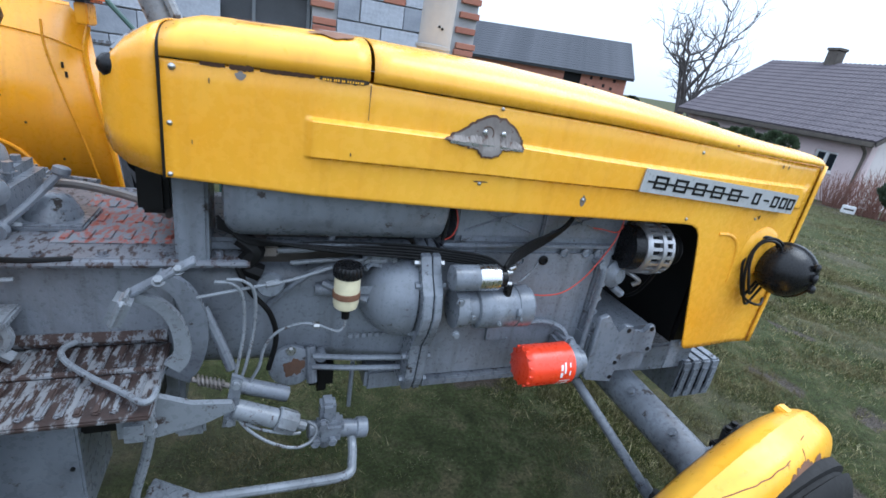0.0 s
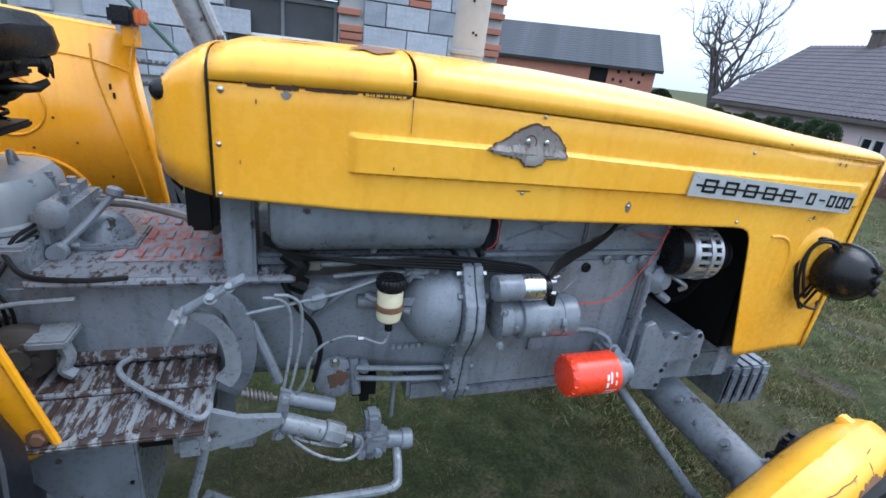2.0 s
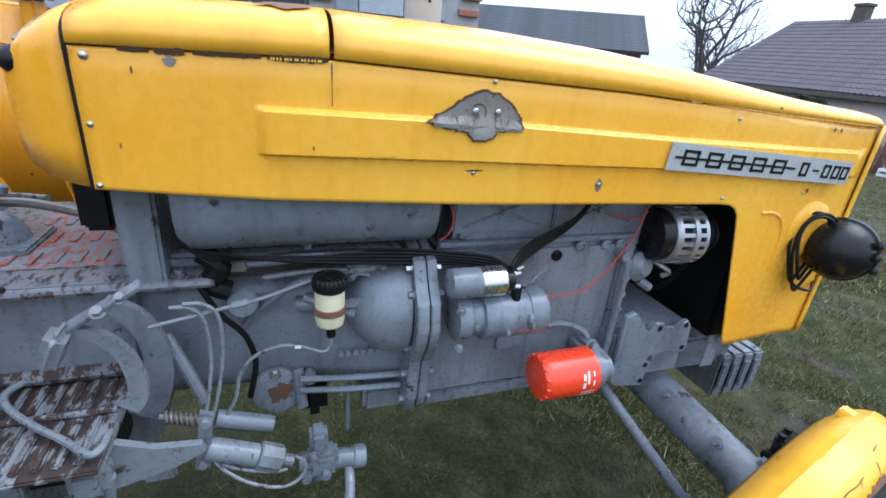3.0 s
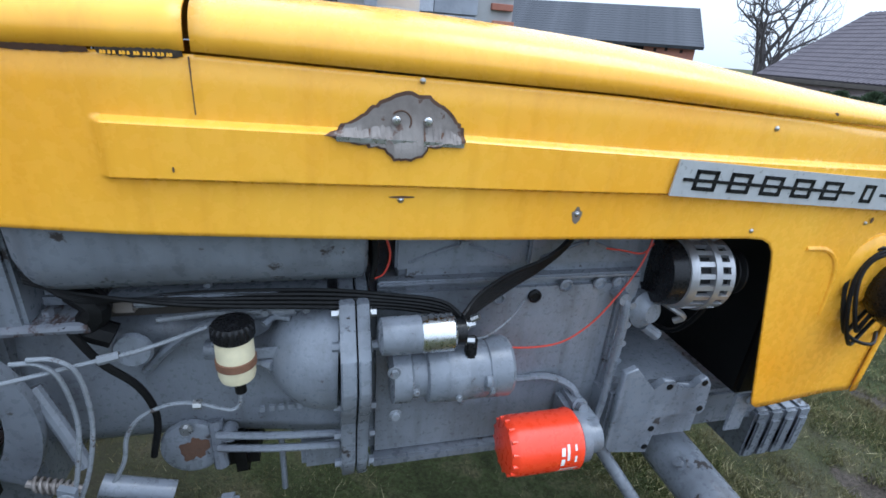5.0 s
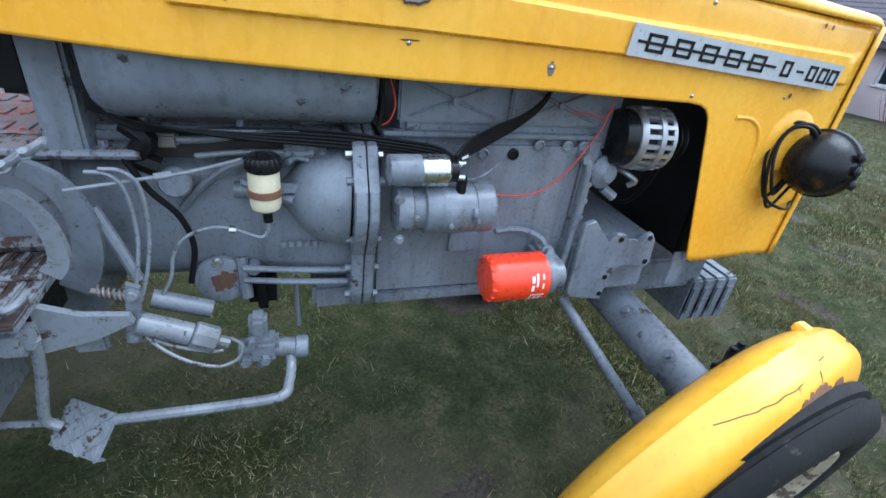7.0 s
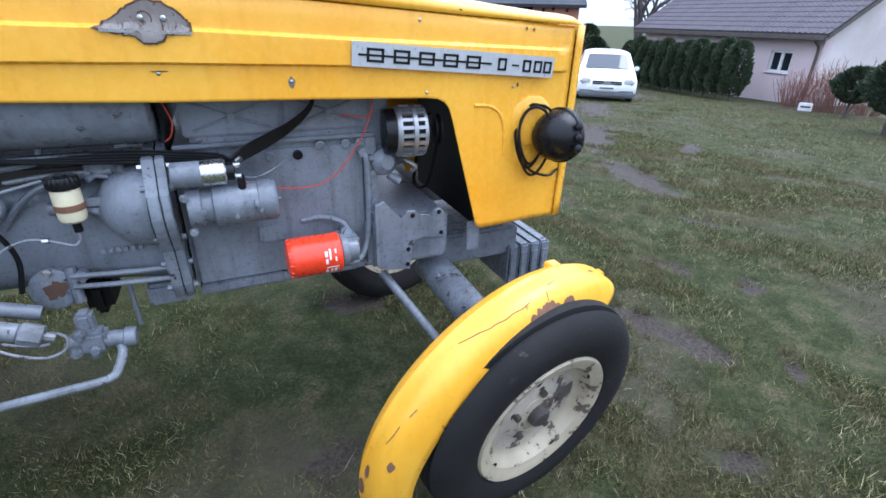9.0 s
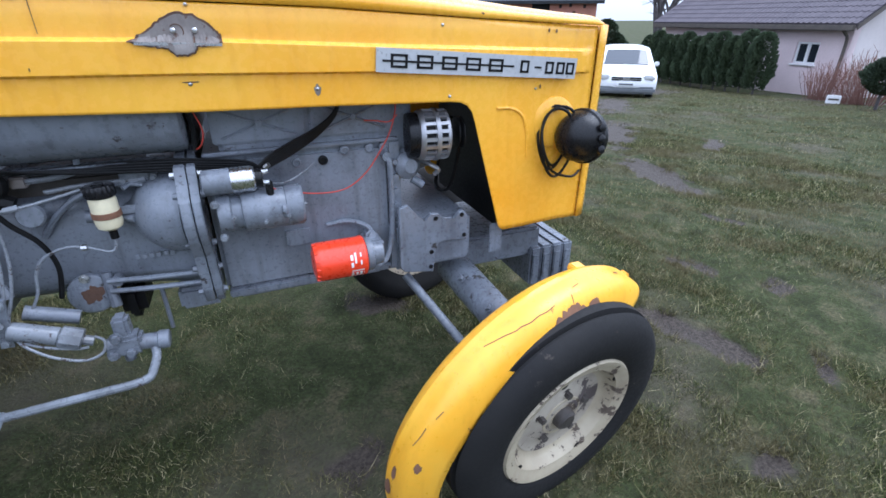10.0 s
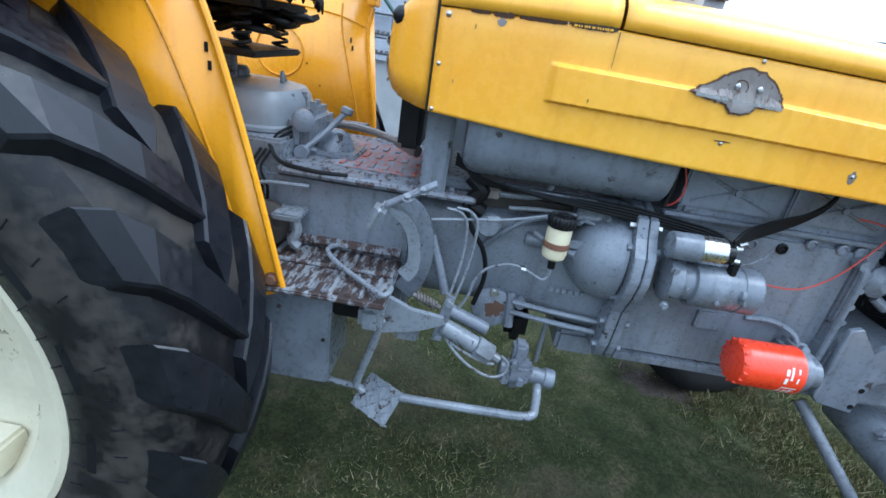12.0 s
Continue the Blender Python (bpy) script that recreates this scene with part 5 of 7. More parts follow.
for k in range(7):
    for j in range(3):
        bm = box(B(), (-0.79 + 0.036 * k, -0.15 + 0.10 * j, 1.004), (-0.776 + 0.036 * k, -0.10 + 0.10 * j, 1.0075), 0.001)
        part("raised_mark", bm, RED_DECK, deck)
for x, y in ((-0.89, -0.22), (-0.80, -0.228), (-0.70, -0.226), (-0.60, -0.226), (-0.50, -0.224), (-0.47, -0.12), (-0.47, 0.02), (-0.86, -0.05)):
    part("deck_bolt", bolt(B(), (x, y, 1.003), (0, 0, 1), 0.008, 0.008), DECK, deck)
part("deck_block", box(B(), (-0.56, -0.20, 1.0), (-0.44, 0.1, 1.03), 0.008), GREY, deck)
# shift tower with levers
bm = lathe(B(), [(0.055, 0), (0.05, 0.02), (0.035, 0.05), (0.018, 0.06), (0.0, 0.062)], (-0.83, -0.04, 1.003), (0, 0, 1), 22)
box(bm, (-0.90, -0.11, 1.0), (-0.76, 0.03, 1.014), 0.004)
tower = part("shift_tower", bm, GREY, tractor, "grey shift tower on the deck")
bm = tube(B(), [(-0.885, -0.13, 1.02), (-0.845, -0.10, 1.06), (-0.80, -0.07, 1.115)], 0.008, 8)
lathe(bm, [(0.012, 0), (0.016, 0.004), (0.016, 0.016), (0.01, 0.02)], (-0.80, -0.07, 1.11), (0.3, 0.2, 1), 12)
lathe(bm, [(0.018, 0), (0.018, 0.02)], (-0.885, -0.135, 1.015), (0, -1, 0), 14)
part("shift_lever", bm, GREY_CAST, tower)
bm = tube(B(), [(-0.90, 0.08, 1.05), (-0.78, 0.0, 1.07), (-0.66, -0.07, 1.065), (-0.60, -0.115, 1.055)], 0.010, 8)
tube(bm, [(-0.66, -0.07, 1.065), (-0.60, -0.115, 1.055)], 0.015, 8)
part("lever_rod", bm, BARE, tower, "rusty lever rod")
bm = tube(B(), [(-0.95, 0.12, 1.04), (-0.85, 0.09, 1.06), (-0.76, 0.02, 1.075)], 0.006, 8)
part("lever_rod", tube(B(), [(-0.93, -0.14, 1.0), (-0.90, -0.12, 1.02), (-0.86, -0.11, 1.015)], 0.006, 8), GREY_LIGHT, tower)
part("lever_rod", bm, GREY_LIGHT, tower)

# hydraulic lift cover, a rounded casting
bm, rows = B(), []
for z, k in ((1.05, 1.0), (1.055, 1.05), (1.064, 1.05), (1.068, 0.985), (1.095, 0.98), (1.125, 0.95), (1.146, 0.86), (1.156, 0.6), (1.160, 0.1)):
    sec = []
    for j in range(28):
        a = 2 * math.pi * j / 28
        c, s = math.cos(a), math.sin(a)
        sec.append((-1.085 + k * 0.165 * math.copysign(abs(c) ** 0.55, c), -0.02 + k * 0.155 * math.copysign(abs(s) ** 0.55, s), z))
    rows.append(sec + sec[:1])
lift_cover = part("lift_cover", sheet(bm, rows), COVER_GREY, tractor, "rounded light-grey hydraulic lift cover")
for k in range(7):
    a = radians(200 + 28 * k)
    x, y = -1.085 + 0.150 * math.cos(a), -0.02 + 0.145 * math.sin(a)
    part("cover_bolt", bolt(cyl(B(), (x, y, 1.085), (x, y, 1.128), 0.012, seg=10), (x, y, 1.128), (0, 0, 1), 0.01, 0.01), GREY, lift_cover)
bm = lathe(B(), [(0.02, 0), (0.026, 0.006), (0.026, 0.02), (0.018, 0.03), (0, 0.032)], (-1.10, -0.02, 1.155), (0, 0, 1), 14)
part("filler_cap", bm, GREY, lift_cover)
part("lifting_eye", tube(B(), [(-0.99, 0.02, 1.145), (-0.995, 0.01, 1.172), (-0.99, -0.01, 1.177), (-0.985, -0.02, 1.145)], 0.006, 8), GREY, lift_cover)
bm = box(B(), (-0.93, -0.14, 1.01), (-0.875, 0.10, 1.105), 0.02)
lathe(bm, [(0.027, 0), (0.027, 0.02), (0.016, 0.025), (0, 0.025)], (-0.890, -0.13, 1.092), (0.5, -1, 0), 18)
bolt(bm, (-0.89, -0.05, 1.105), (0, 0, 1), 0.01, 0.02), bolt(bm, (-0.91, 0.04, 1.105), (0, 0, 1), 0.01, 0.012)
part("control_block", bm, GREY_CAST, lift_cover)
part("cover_base", box(B(), (-1.30, -0.215, 0.93), (-0.905, 0.205, 1.052), 0.006), GREY, tractor)
bm = B()
plate(bm, [(-0.985, 0.90), (-0.955, 0.90), (-0.94, 0.945), (-0.945, 0.985), (-1.0, 0.985)], 0.008, at_y(-0.216))
bolt(bm, (-0.965, -0.224, 0.965), (0, -1, 0), 0.008, 0.006), bolt(bm, (-0.955, -0.224, 0.92), (0, -1, 0), 0.008, 0.006)
part("lug_plate", bm, GREY, tractor)
made = []
for o in (0.0, 0.012, 0.024):
    made.append(B())
    tube(made[-1], [(-1.2, -0.20 - o, 1.0), (-1.05, -0.215 - o * 0.5, 0.992), (-0.965, -0.20, 1.01), (-0.93, -0.19, 1.06 - o), (-0.91, -0.15, 1.075 - o)], 0.0036, 6, 4)
    made.append(B())
    tube(made[-1], [(-0.955 + o, -0.22, 1.03), (-0.97 + o, -0.245, 0.99), (-0.95 + o, -0.255, 0.95), (-0.955 + o, -0.24, 0.90), (-0.94 + o, -0.235, 0.86)], 0.0036, 6, 4)
made.append(tube(B(), [(-0.94, -0.21, 1.04), (-0.90, -0.245, 1.012), (-0.82, -0.255, 1.005), (-0.74, -0.25, 1.006)], 0.005, 6, 4))
parts("hose", made, CABLE, tractor, "thin black rubber hose")
part("control_rod", tube(B(), [(-1.0, -0.27, 0.945), (-0.93, -0.262, 0.962), (-0.86, -0.255, 0.965), (-0.83, -0.25, 0.965)], 0.005, 8), GREY_LIGHT, tractor)
bm = lathe(B(), [(0.03, 0), (0.055, 0.004), (0.055, 0.03), (0.04, 0.034), (0.02, 0.036), (0.02, 0.05), (0, 0.05)], (-0.93, -0.245, 0.862), (0.25, -1, 0.05), 26)
for k in range(6):
    a = 2 * math.pi * k / 6
    cyl(bm, (-0.924 + 0.03 * math.cos(a), -0.280, 0.862 + 0.03 * math.sin(a)), (-0.923 + 0.03 * math.cos(a), -0.286, 0.862 + 0.03 * math.sin(a)), 0.007, seg=8)
part("brake_drum", bm, GREASE, tractor, "dark greasy brake drum with holes")
bm = box(B(), (-0.90, -0.30, 0.888), (-0.835, -0.225, 0.905), 0.004)
tube(bm, [(-0.855, -0.27, 0.888), (-0.845, -0.275, 0.86), (-0.855, -0.28, 0.835), (-0.84, -0.28, 0.82)], 0.012, 8, 4)
part("brake_pedal_pad", bm, GREY_LIGHT, tractor)

# ribbed foot plate
tray = part("foot_plate", box(B(), (-0.96, -0.455, 0.792), (-0.595, -0.222, 0.802), 0.003), TRAY, tractor, "ribbed grey foot plate with paint worn to rust")
for k in range(13):
    x = -0.945 + 0.0262 * k
    parts("tread_rib", [box(B(), (x, -0.44, 0.800), (x + 0.0125, -0.335, 0.8085), 0.003), box(B(), (x, -0.315, 0.800), (x + 0.0125, -0.235, 0.8085), 0.003)], RIB, tray)
parts("plate_bar", [tube(B(), [(-0.96, -0.325, 0.807), (-0.60, -0.325, 0.807)], 0.006, 8), tube(B(), [(-0.96, -0.226, 0.82), (-0.60, -0.226, 0.82)], 0.014, 8)], RIB, tray)
bm = tube(B(), [(-0.755, -0.245, 0.826), (-0.768, -0.275, 0.828), (-0.752, -0.31, 0.826), (-0.70, -0.36, 0.822), (-0.65, -0.40, 0.82), (-0.608, -0.44, 0.822), (-0.592, -0.435, 0.826), (-0.59, -0.41, 0.826)], 0.0058, 8, 8)
part("foot_rail", bm, GREY_LIGHT, tractor, "bent grey round-bar foot rest")
# box under the foot plate
toolbox = part("tool_box", box(B(), (-0.90, -0.405, 0.535), (-0.718, -0.24, 0.790), 0.004), GREY, tractor, "grey sheet-steel box under the foot plate")
for x, z in ((-0.715, 0.775), (-0.715, 0.66), (-0.885, 0.775)):
    part("rivet", cyl(B(), (x - 0.017, -0.405, z), (x - 0.017, -0.408, z), 0.004, seg=10), CABLE, toolbox)
bm = box(B(), (-0.718, -0.39, 0.72), (-0.60, -0.27, 0.79), 0.004)
part("box_gusset", bm, CABLE, toolbox)
# clutch and brake linkage beside the plate
bm = B()
box(bm, (-0.655, -0.43, 0.715), (-0.60, -0.36, 0.775), 0.012)
plate(bm, [(-0.645, 0.70), (-0.60, 0.695), (-0.52, 0.715), (-0.465, 0.742), (-0.47, 0.758), (-0.54, 0.765), (-0.60, 0.79), (-0.645, 0.775)], 0.014, at_y(-0.375))
box(bm, (-0.61, -0.45, 0.785), (-0.594, -0.27, 0.80), 0.003)
box(bm, (-0.575, -0.365, 0.665), (-0.52, -0.345, 0.74), 0.006)
linkage = part("linkage_bracket", bm, GREY_LIGHT, tractor, "light-grey welded pedal bracket")
bm = B()
plate(bm, [(-0.49, 0.685), (-0.465, 0.685), (-0.45, 0.80), (-0.47, 0.81)], 0.01, at_y(-0.36))
parts("pivot_bolt", [bolt(B(), (x, -0.371, z), (0, -1, 0), 0.008, 0.008) for x, z in ((-0.475, 0.70), (-0.462, 0.79))], GREY_LIGHT, linkage)
part("pivot", bm, GREY, linkage)
# the two curved quadrant pedals
def crescent(bm, cx, cz, r0, r1, a0, a1, y, thick, n=18):
    out = [(cx + r1 * math.cos(radians(a0 + (a1 - a0) * k / n)), cz + r1 * math.sin(radians(a0 + (a1 - a0) * k / n))) for k in range(n + 1)]
    inn = [(cx + (r0 + (r1 - r0) * (abs(2 * k / n - 1) ** 2) * 0.6) * math.cos(radians(a1 + (a0 - a1) * k / n)), cz + (r0 + (r1 - r0) * (abs(2 * k / n - 1) ** 2) * 0.6) * math.sin(radians(a1 + (a0 - a1) * k / n))) for k in range(n + 1)]
    return plate(bm, out + inn[1:-1], thick, at_y(y))


def strap(bm, pts, w0, w1, y, thick):
    """A flat curved bar in the x-z plane, from width w0 to w1."""
    line = smooth_line([(x, 0, z) for x, z in pts], 6)
    left, right = [], []
    for i, p in enumerate(line):
        d = (line[min(i + 1, len(line) - 1)] - line[max(i - 1, 0)]).normalized()
        w = (w0 + (w1 - w0) * i / (len(line) - 1)) / 2
        left.append((p.x - d.z * w, p.z + d.x * w)), right.append((p.x + d.z * w, p.z - d.x * w))
    plate(bm, left + right[::-1], thick, at_y(y))
    bmesh.ops.bevel(bm, geom=list(bm.edges), offset=0.0015, segments=1, affect="EDGES", clamp_overlap=True)
    return bm


bm = strap(B(), [(-0.625, 0.982), (-0.59, 0.965), (-0.565, 0.93), (-0.555, 0.885), (-0.558, 0.85), (-0.575, 0.828)], 0.016, 0.034, -0.345, 0.014)
part("pedal_arm", bm, GREY_LIGHT, tractor, "curved light-grey pedal arm")
bm = strap(B(), [(-0.605, 0.985), (-0.565, 0.955), (-0.543, 0.905), (-0.54, 0.85), (-0.553, 0.795), (-0.58, 0.75)], 0.03, 0.055, -0.27, 0.016)
part("pedal_arm", bm, GREY, tractor, "curved grey pedal arm")
bm = box(B(), (-0.014, -0.03, -0.035), (0.014, 0.03, 0.035), 0.012, Matrix.Translation((-0.645, -0.37, 0.965)) @ pose(0, 0, 0, 0, 24, 0), 3)
part("pedal_pad", bm, GREY_LIGHT, tractor, "worn light-grey pedal pad")
bm = box(B(), (-0.065, -0.011, -0.0035), (0.065, 0.011, 0.0035), 0.0015, Matrix.Translation((-0.583, -0.352, 1.016)) @ pose(0, 0, 0, 20, -32, 0))
link = part("pedal_link", bm, GREY, tractor)
parts("link_nut", [bolt(B(), (-0.585, -0.36, 1.012), (0, -0.6, 1), 0.008, 0.008), bolt(B(), (-0.555, -0.355, 1.03), (0, -0.6, 1), 0.007, 0.008)], GREY_LIGHT, link)
bm = tube(B(), [(-0.53, -0.255, 0.90), (-0.50, -0.27, 0.83), (-0.475, -0.285, 0.765)], 0.011, 10)
part("brake_strut", bm, GREY, tractor)
bm = B()
tube(bm, [(-0.54 + 0.05 * k / 40, -0.30 + 0.010 * math.cos(k * 1.0), 0.755 + 0.010 * math.sin(k * 1.0) - 0.02 * k / 40) for k in range(41)], 0.0028, 6, 2)
cyl(bm, (-0.55, -0.30, 0.757), (-0.48, -0.30, 0.733), 0.006, seg=8)
part("return_spring", bm, BARE, tractor)
# hydraulic cylinder, valve and step bar
bm = cyl(B(), (-0.47, -0.36, 0.722), (-0.385, -0.36, 0.684), 0.021, seg=18, bevel=0.003)
cyl(bm, (-0.385, -0.36, 0.684), (-0.345, -0.36, 0.664), 0.026, seg=8, bevel=0.003)
cyl(bm, (-0.345, -0.36, 0.664), (-0.325, -0.36, 0.655), 0.012, seg=10)
part("slave_cylinder", bm, GREY_LIGHT, tractor, "light-grey hydraulic cylinder")
part("shaft_stub", cyl(B(), (-0.46, -0.29, 0.725), (-0.36, -0.285, 0.685), 0.018, seg=14), GREY_CAST, tractor)
bm = cyl(B(), (-0.315, -0.33, 0.615), (-0.185, -0.33, 0.603), 0.02, seg=16, bevel=0.003)
cyl(bm, (-0.205, -0.33, 0.605), (-0.178, -0.33, 0.602), 0.024, seg=14, bevel=0.003)
box(bm, (-0.295, -0.355, 0.588), (-0.235, -0.305, 0.64), 0.008)
box(bm, (-0.29, -0.345, 0.63), (-0.255, -0.30, 0.69), 0.008)
for x, z in ((-0.285, 0.645), (-0.262, 0.60), (-0.30, 0.60)):
    bolt(bm, (x, -0.352, z), (0, -1, 0), 0.010, 0.012)
cyl(bm, (-0.275, -0.33, 0.59), (-0.275, -0.33, 0.565), 0.012, seg=12)
part("valve_body", bm, GREY, tractor, "grey hydraulic valve with hexagon unions")
bm = tube(B(), [(-0.215, -0.335, 0.60), (-0.213, -0.35, 0.575), (-0.218, -0.385, 0.562), (-0.235, -0.418, 0.553), (-0.33, -0.412, 0.541), (-0.43, -0.398, 0.527), (-0.54, -0.378, 0.508)], 0.0105, 10)
step = part("step_bar", bm, GREY_LIGHT, tractor, "bent light-grey tube with a tread step")
bm = tube(B(), [(-0.605, -0.40, 0.735), (-0.622, -0.385, 0.65), (-0.648, -0.372, 0.55), (-0.652, -0.367, 0.515), (-0.635, -0.366, 0.497)], 0.0095, 10)
tube(bm, [(-0.64, -0.362, 0.505), (-0.74, -0.35, 0.505), (-0.87, -0.33, 0.51)], 0.0075, 8)
part("step_tube", bm, GREY_LIGHT, step)
SM = Matrix.Translation((-0.598, -0.372, 0.487)) @ pose(0, 0, 0, 45, 2, -31)
bm = box(B(), (-0.055, -0.045, -0.004), (0.055, 0.045, 0.004), 0.003, SM)
box(bm, (-0.055, -0.045, -0.02), (0.055, -0.041, 0.004), 0.001, SM)
part("tread_plate", bm, GREY_LIGHT, step)
bm = B()
for k in range(5):
    for j in range(4):
        box(bm, (-0.014, -0.0022, 0.004), (0.014, 0.0022, 0.008), 0.001, SM @ Matrix.Translation((-0.044 + 0.022 * k, -0.036 + 0.024 * j, 0)) @ Matrix.Rotation(radians(45 if (k + j) % 2 else -45), 4, "Z"))
part("tread_cleat", bm, GREY_LIGHT, step)

# steering column, knob lever and seat
bm = cyl(B(), (-0.585, 0.02, 1.36), (-0.80, 0.06, 1.86), 0.03, seg=18)
column = part("steering_column", bm, GREY_LIGHT, tractor, "grey steering column")
bm = tube(B(), [(-0.565, -0.01, 1.40), (-0.60, 0.0, 1.47), (-0.66, 0.02, 1.62), (-0.75, 0.03, 1.80)], 0.0105, 8)
part("column_pipe", bm, GREY_LIGHT, column)
part("column_clamp", lathe(B(), [(0.03, 0), (0.04, 0.004), (0.04, 0.04), (0.03, 0.045)], (-0.665, 0.035, 1.55), (-0.43, 0.08, 1), 16), BLACK, column)
bm = B()
tube(bm, [(-0.79 + 0.20 * math.cos(a), 0.06 + 0.20 * math.sin(a), 1.87 + 0.09 * math.cos(a)) for a in np.linspace(0, 2 * math.pi, 33)], 0.012, 8, 2)
for a in (0.3, 2.4, 4.5):
    tube(bm, [(-0.80, 0.06, 1.86), (-0.79 + 0.20 * math.cos(a), 0.06 + 0.20 * math.sin(a), 1.87 + 0.09 * math.cos(a))], 0.008, 6)
part("steering_wheel", bm, BLACK, column, "thin black steering wheel")
bm = tube(B(), [(-0.590, -0.20, 1.408), (-0.618, -0.225, 1.402), (-0.645, -0.25, 1.372)], 0.0085, 8)
KNOB = (-0.650, -0.262, 1.352)
lever = part("throttle_lever", bm, GREY_LIGHT, tractor)
part("lever_knob", lathe(B(), [(0.0, -0.019), (0.010, -0.0165), (0.0165, -0.0095), (0.019, 0.0), (0.0165, 0.0095), (0.010, 0.0165), (0.0, 0.019)], KNOB, (0, 0, 1), 20), BLACK, lever, "worn black ball knob")
bm = lathe(B(), [(0.016, 0), (0.018, 0.004), (0.018, 0.02), (0.012, 0.024)], (-0.70, 0.0, 1.30), (-0.3, -1, 0), 14)
part("key_switch", bm, CHROME, tractor, "bright switch on the dashboard")
bm = B()
tube(bm, [(-0.70, 0.0, 1.29), (-0.72, 0.0, 1.25), (-0.70, -0.01, 1.20), (-0.68, 0.0, 1.17)], 0.004, 6)
tube(bm, [(-0.69, 0.02, 1.29), (-0.70, 0.03, 1.24), (-0.72, 0.02, 1.2)], 0.003, 6)
part("dash_wire", bm, BARE, tractor)

seat = tagged(new("seat"), "torn black vinyl seat on a spring frame")
seat.parent = tractor
bm, rows = B(), []
for k, z in ((0.86, 1.365), (0.97, 1.375), (1.0, 1.395), (0.98, 1.425), (0.90, 1.445), (0.6, 1.452), (0.05, 1.447)):
    sec = []
    for j in range(36):
        a = 2 * math.pi * j / 36
        c, s = math.cos(a), math.sin(a)
        sec.append((-1.13 + k * 0.265 * math.copysign(abs(c) ** 0.6, c), -0.11 + k * 0.21 * math.copysign(abs(s) ** 0.6, s), z + 0.02 * (c < -0.3) + 0.006 * noise.noise((5 * c, 5 * s, 20 * z))))
    rows.append(sec + sec[:1])
part("cushion", sheet(bm, rows), VINYL, seat, "sagging black vinyl cushion")
rng2 = random.Random(8)
top_row, low_row = [], []
for k in range(70):
    a = 0.9 - 3.6 * k / 69
    c, s = math.cos(a), math.sin(a)
    x, y = -1.13 + 0.245 * math.copysign(abs(c) ** 0.6, c), -0.11 + 0.195 * math.copysign(abs(s) ** 0.6, s)
    top_row.append((x, y, 1.378)), low_row.append((x + rng2.uniform(-0.006, 0.006), y + rng2.uniform(-0.006, 0.006), 1.368 - rng2.uniform(0.0, 0.05) * (0.4 + 0.6 * math.sin(k * 0.35) ** 2)))
thicken(part("torn_skirt", sheet(B(), [top_row, low_row]), VINYL, seat, "ragged torn vinyl edge"), 0.004, 0.0)
part("seat_pan", box(B(), (-1.30, -0.26, 1.325), (-0.95, 0.06, 1.345), 0.006), CABLE, seat)
part("seat_base", box(B(), (-1.25, -0.24, 1.225), (-0.96, 0.04, 1.24), 0.004), CABLE, seat)
for x in (-1.22, -1.10, -1.0):
    for y in (-0.21, 0.0):
        part("seat_spring", tube(B(), [(x + 0.018 * math.cos(k * 0.9), y + 0.018 * math.sin(k * 0.9), 1.238 + 0.09 * k / 34) for k in range(35)], 0.004, 6, 1), CABLE, seat)
for k in range(9):  # rotten foam and cloth hanging under the pan
    x, y, z = rng2.uniform(-1.2, -1.0), rng2.uniform(-0.24, -0.12), 1.27 + rng2.uniform(0, 0.05)
    bm = sheet(B(), [[(x + 0.11 * i / 5 + rng2.uniform(-0.008, 0.008), y + 0.05 * j + rng2.uniform(-0.008, 0.008), z + rng2.uniform(-0.012, 0.012)) for j in range(3)] for i in range(6)])
    thicken(part("foam_rag", bm, CABLE, seat, "black rotten foam rag"), 0.012, 0.0)
bm = cyl(B(), (-1.12, -0.06, 1.11), (-1.12, -0.06, 1.24), 0.035, 0.03, 18)
box(bm, (-1.2, -0.12, 1.215), (-1.03, 0.0, 1.235), 0.006)
part("seat_post", bm, GREY_LIGHT, seat)


def rear_fender(sign, mat, label):
    """Inner plate with a slanted front edge and a band curved over the tyre; sign -1 is the near side."""
    bm = B()
    yy = 0.50 if sign > 0 else -0.435
    front = [(-0.81, 0.80), (-0.842, 1.02), (-0.872, 1.18), (-0.887, 1.31), (-0.874, 1.382), (-0.912, 1.425)] if sign > 0 else [(-0.812, 0.79), (-0.83, 0.86), (-0.882, 1.07), (-0.934, 1.25), (-0.968, 1.345), (-1.01, 1.41)]
    edge = front + [(-1.06, 1.435), (-1.3, 1.46), (-1.6, 1.46), (-1.9, 1.37), (-2.12, 1.18), (-1.80, 0.80), (-1.3, 0.70), (-0.90, 0.75)]
    f = bm.faces.new([bm.verts.new((x, yy, z)) for x, z in edge])
    bmesh.ops.triangulate(bm, faces=[f])
    f = thicken(part("inner_plate", bm, mat, None, label), 0.005, 0.0)
    # the band's unseen outer half is widened and drooped to shade the plate
    bm, rows = B(), []
    for (x, z) in edge[5:11]:
        rows.append([(x - 0.02 * k, yy + sign * 0.40 * (k / 6), z + 0.03 * math.sin(math.pi * k / 8) - 0.12 * (k / 6) ** 2) for k in range(7)])
    band = thicken(part("fender_band", sheet(bm, rows), mat, f), 0.005, 0.0)
    bm = B()
    tube(bm, [(x, yy - 0.004, z) for x, z in front[:5]], 0.007, 8)
    tube(bm, [(x - 0.048 - 0.015 * k, yy - 0.001, z) for k, (x, z) in enumerate(front[:5])], 0.004, 8)
    part("fender_bead", bm, mat, f)
    return f


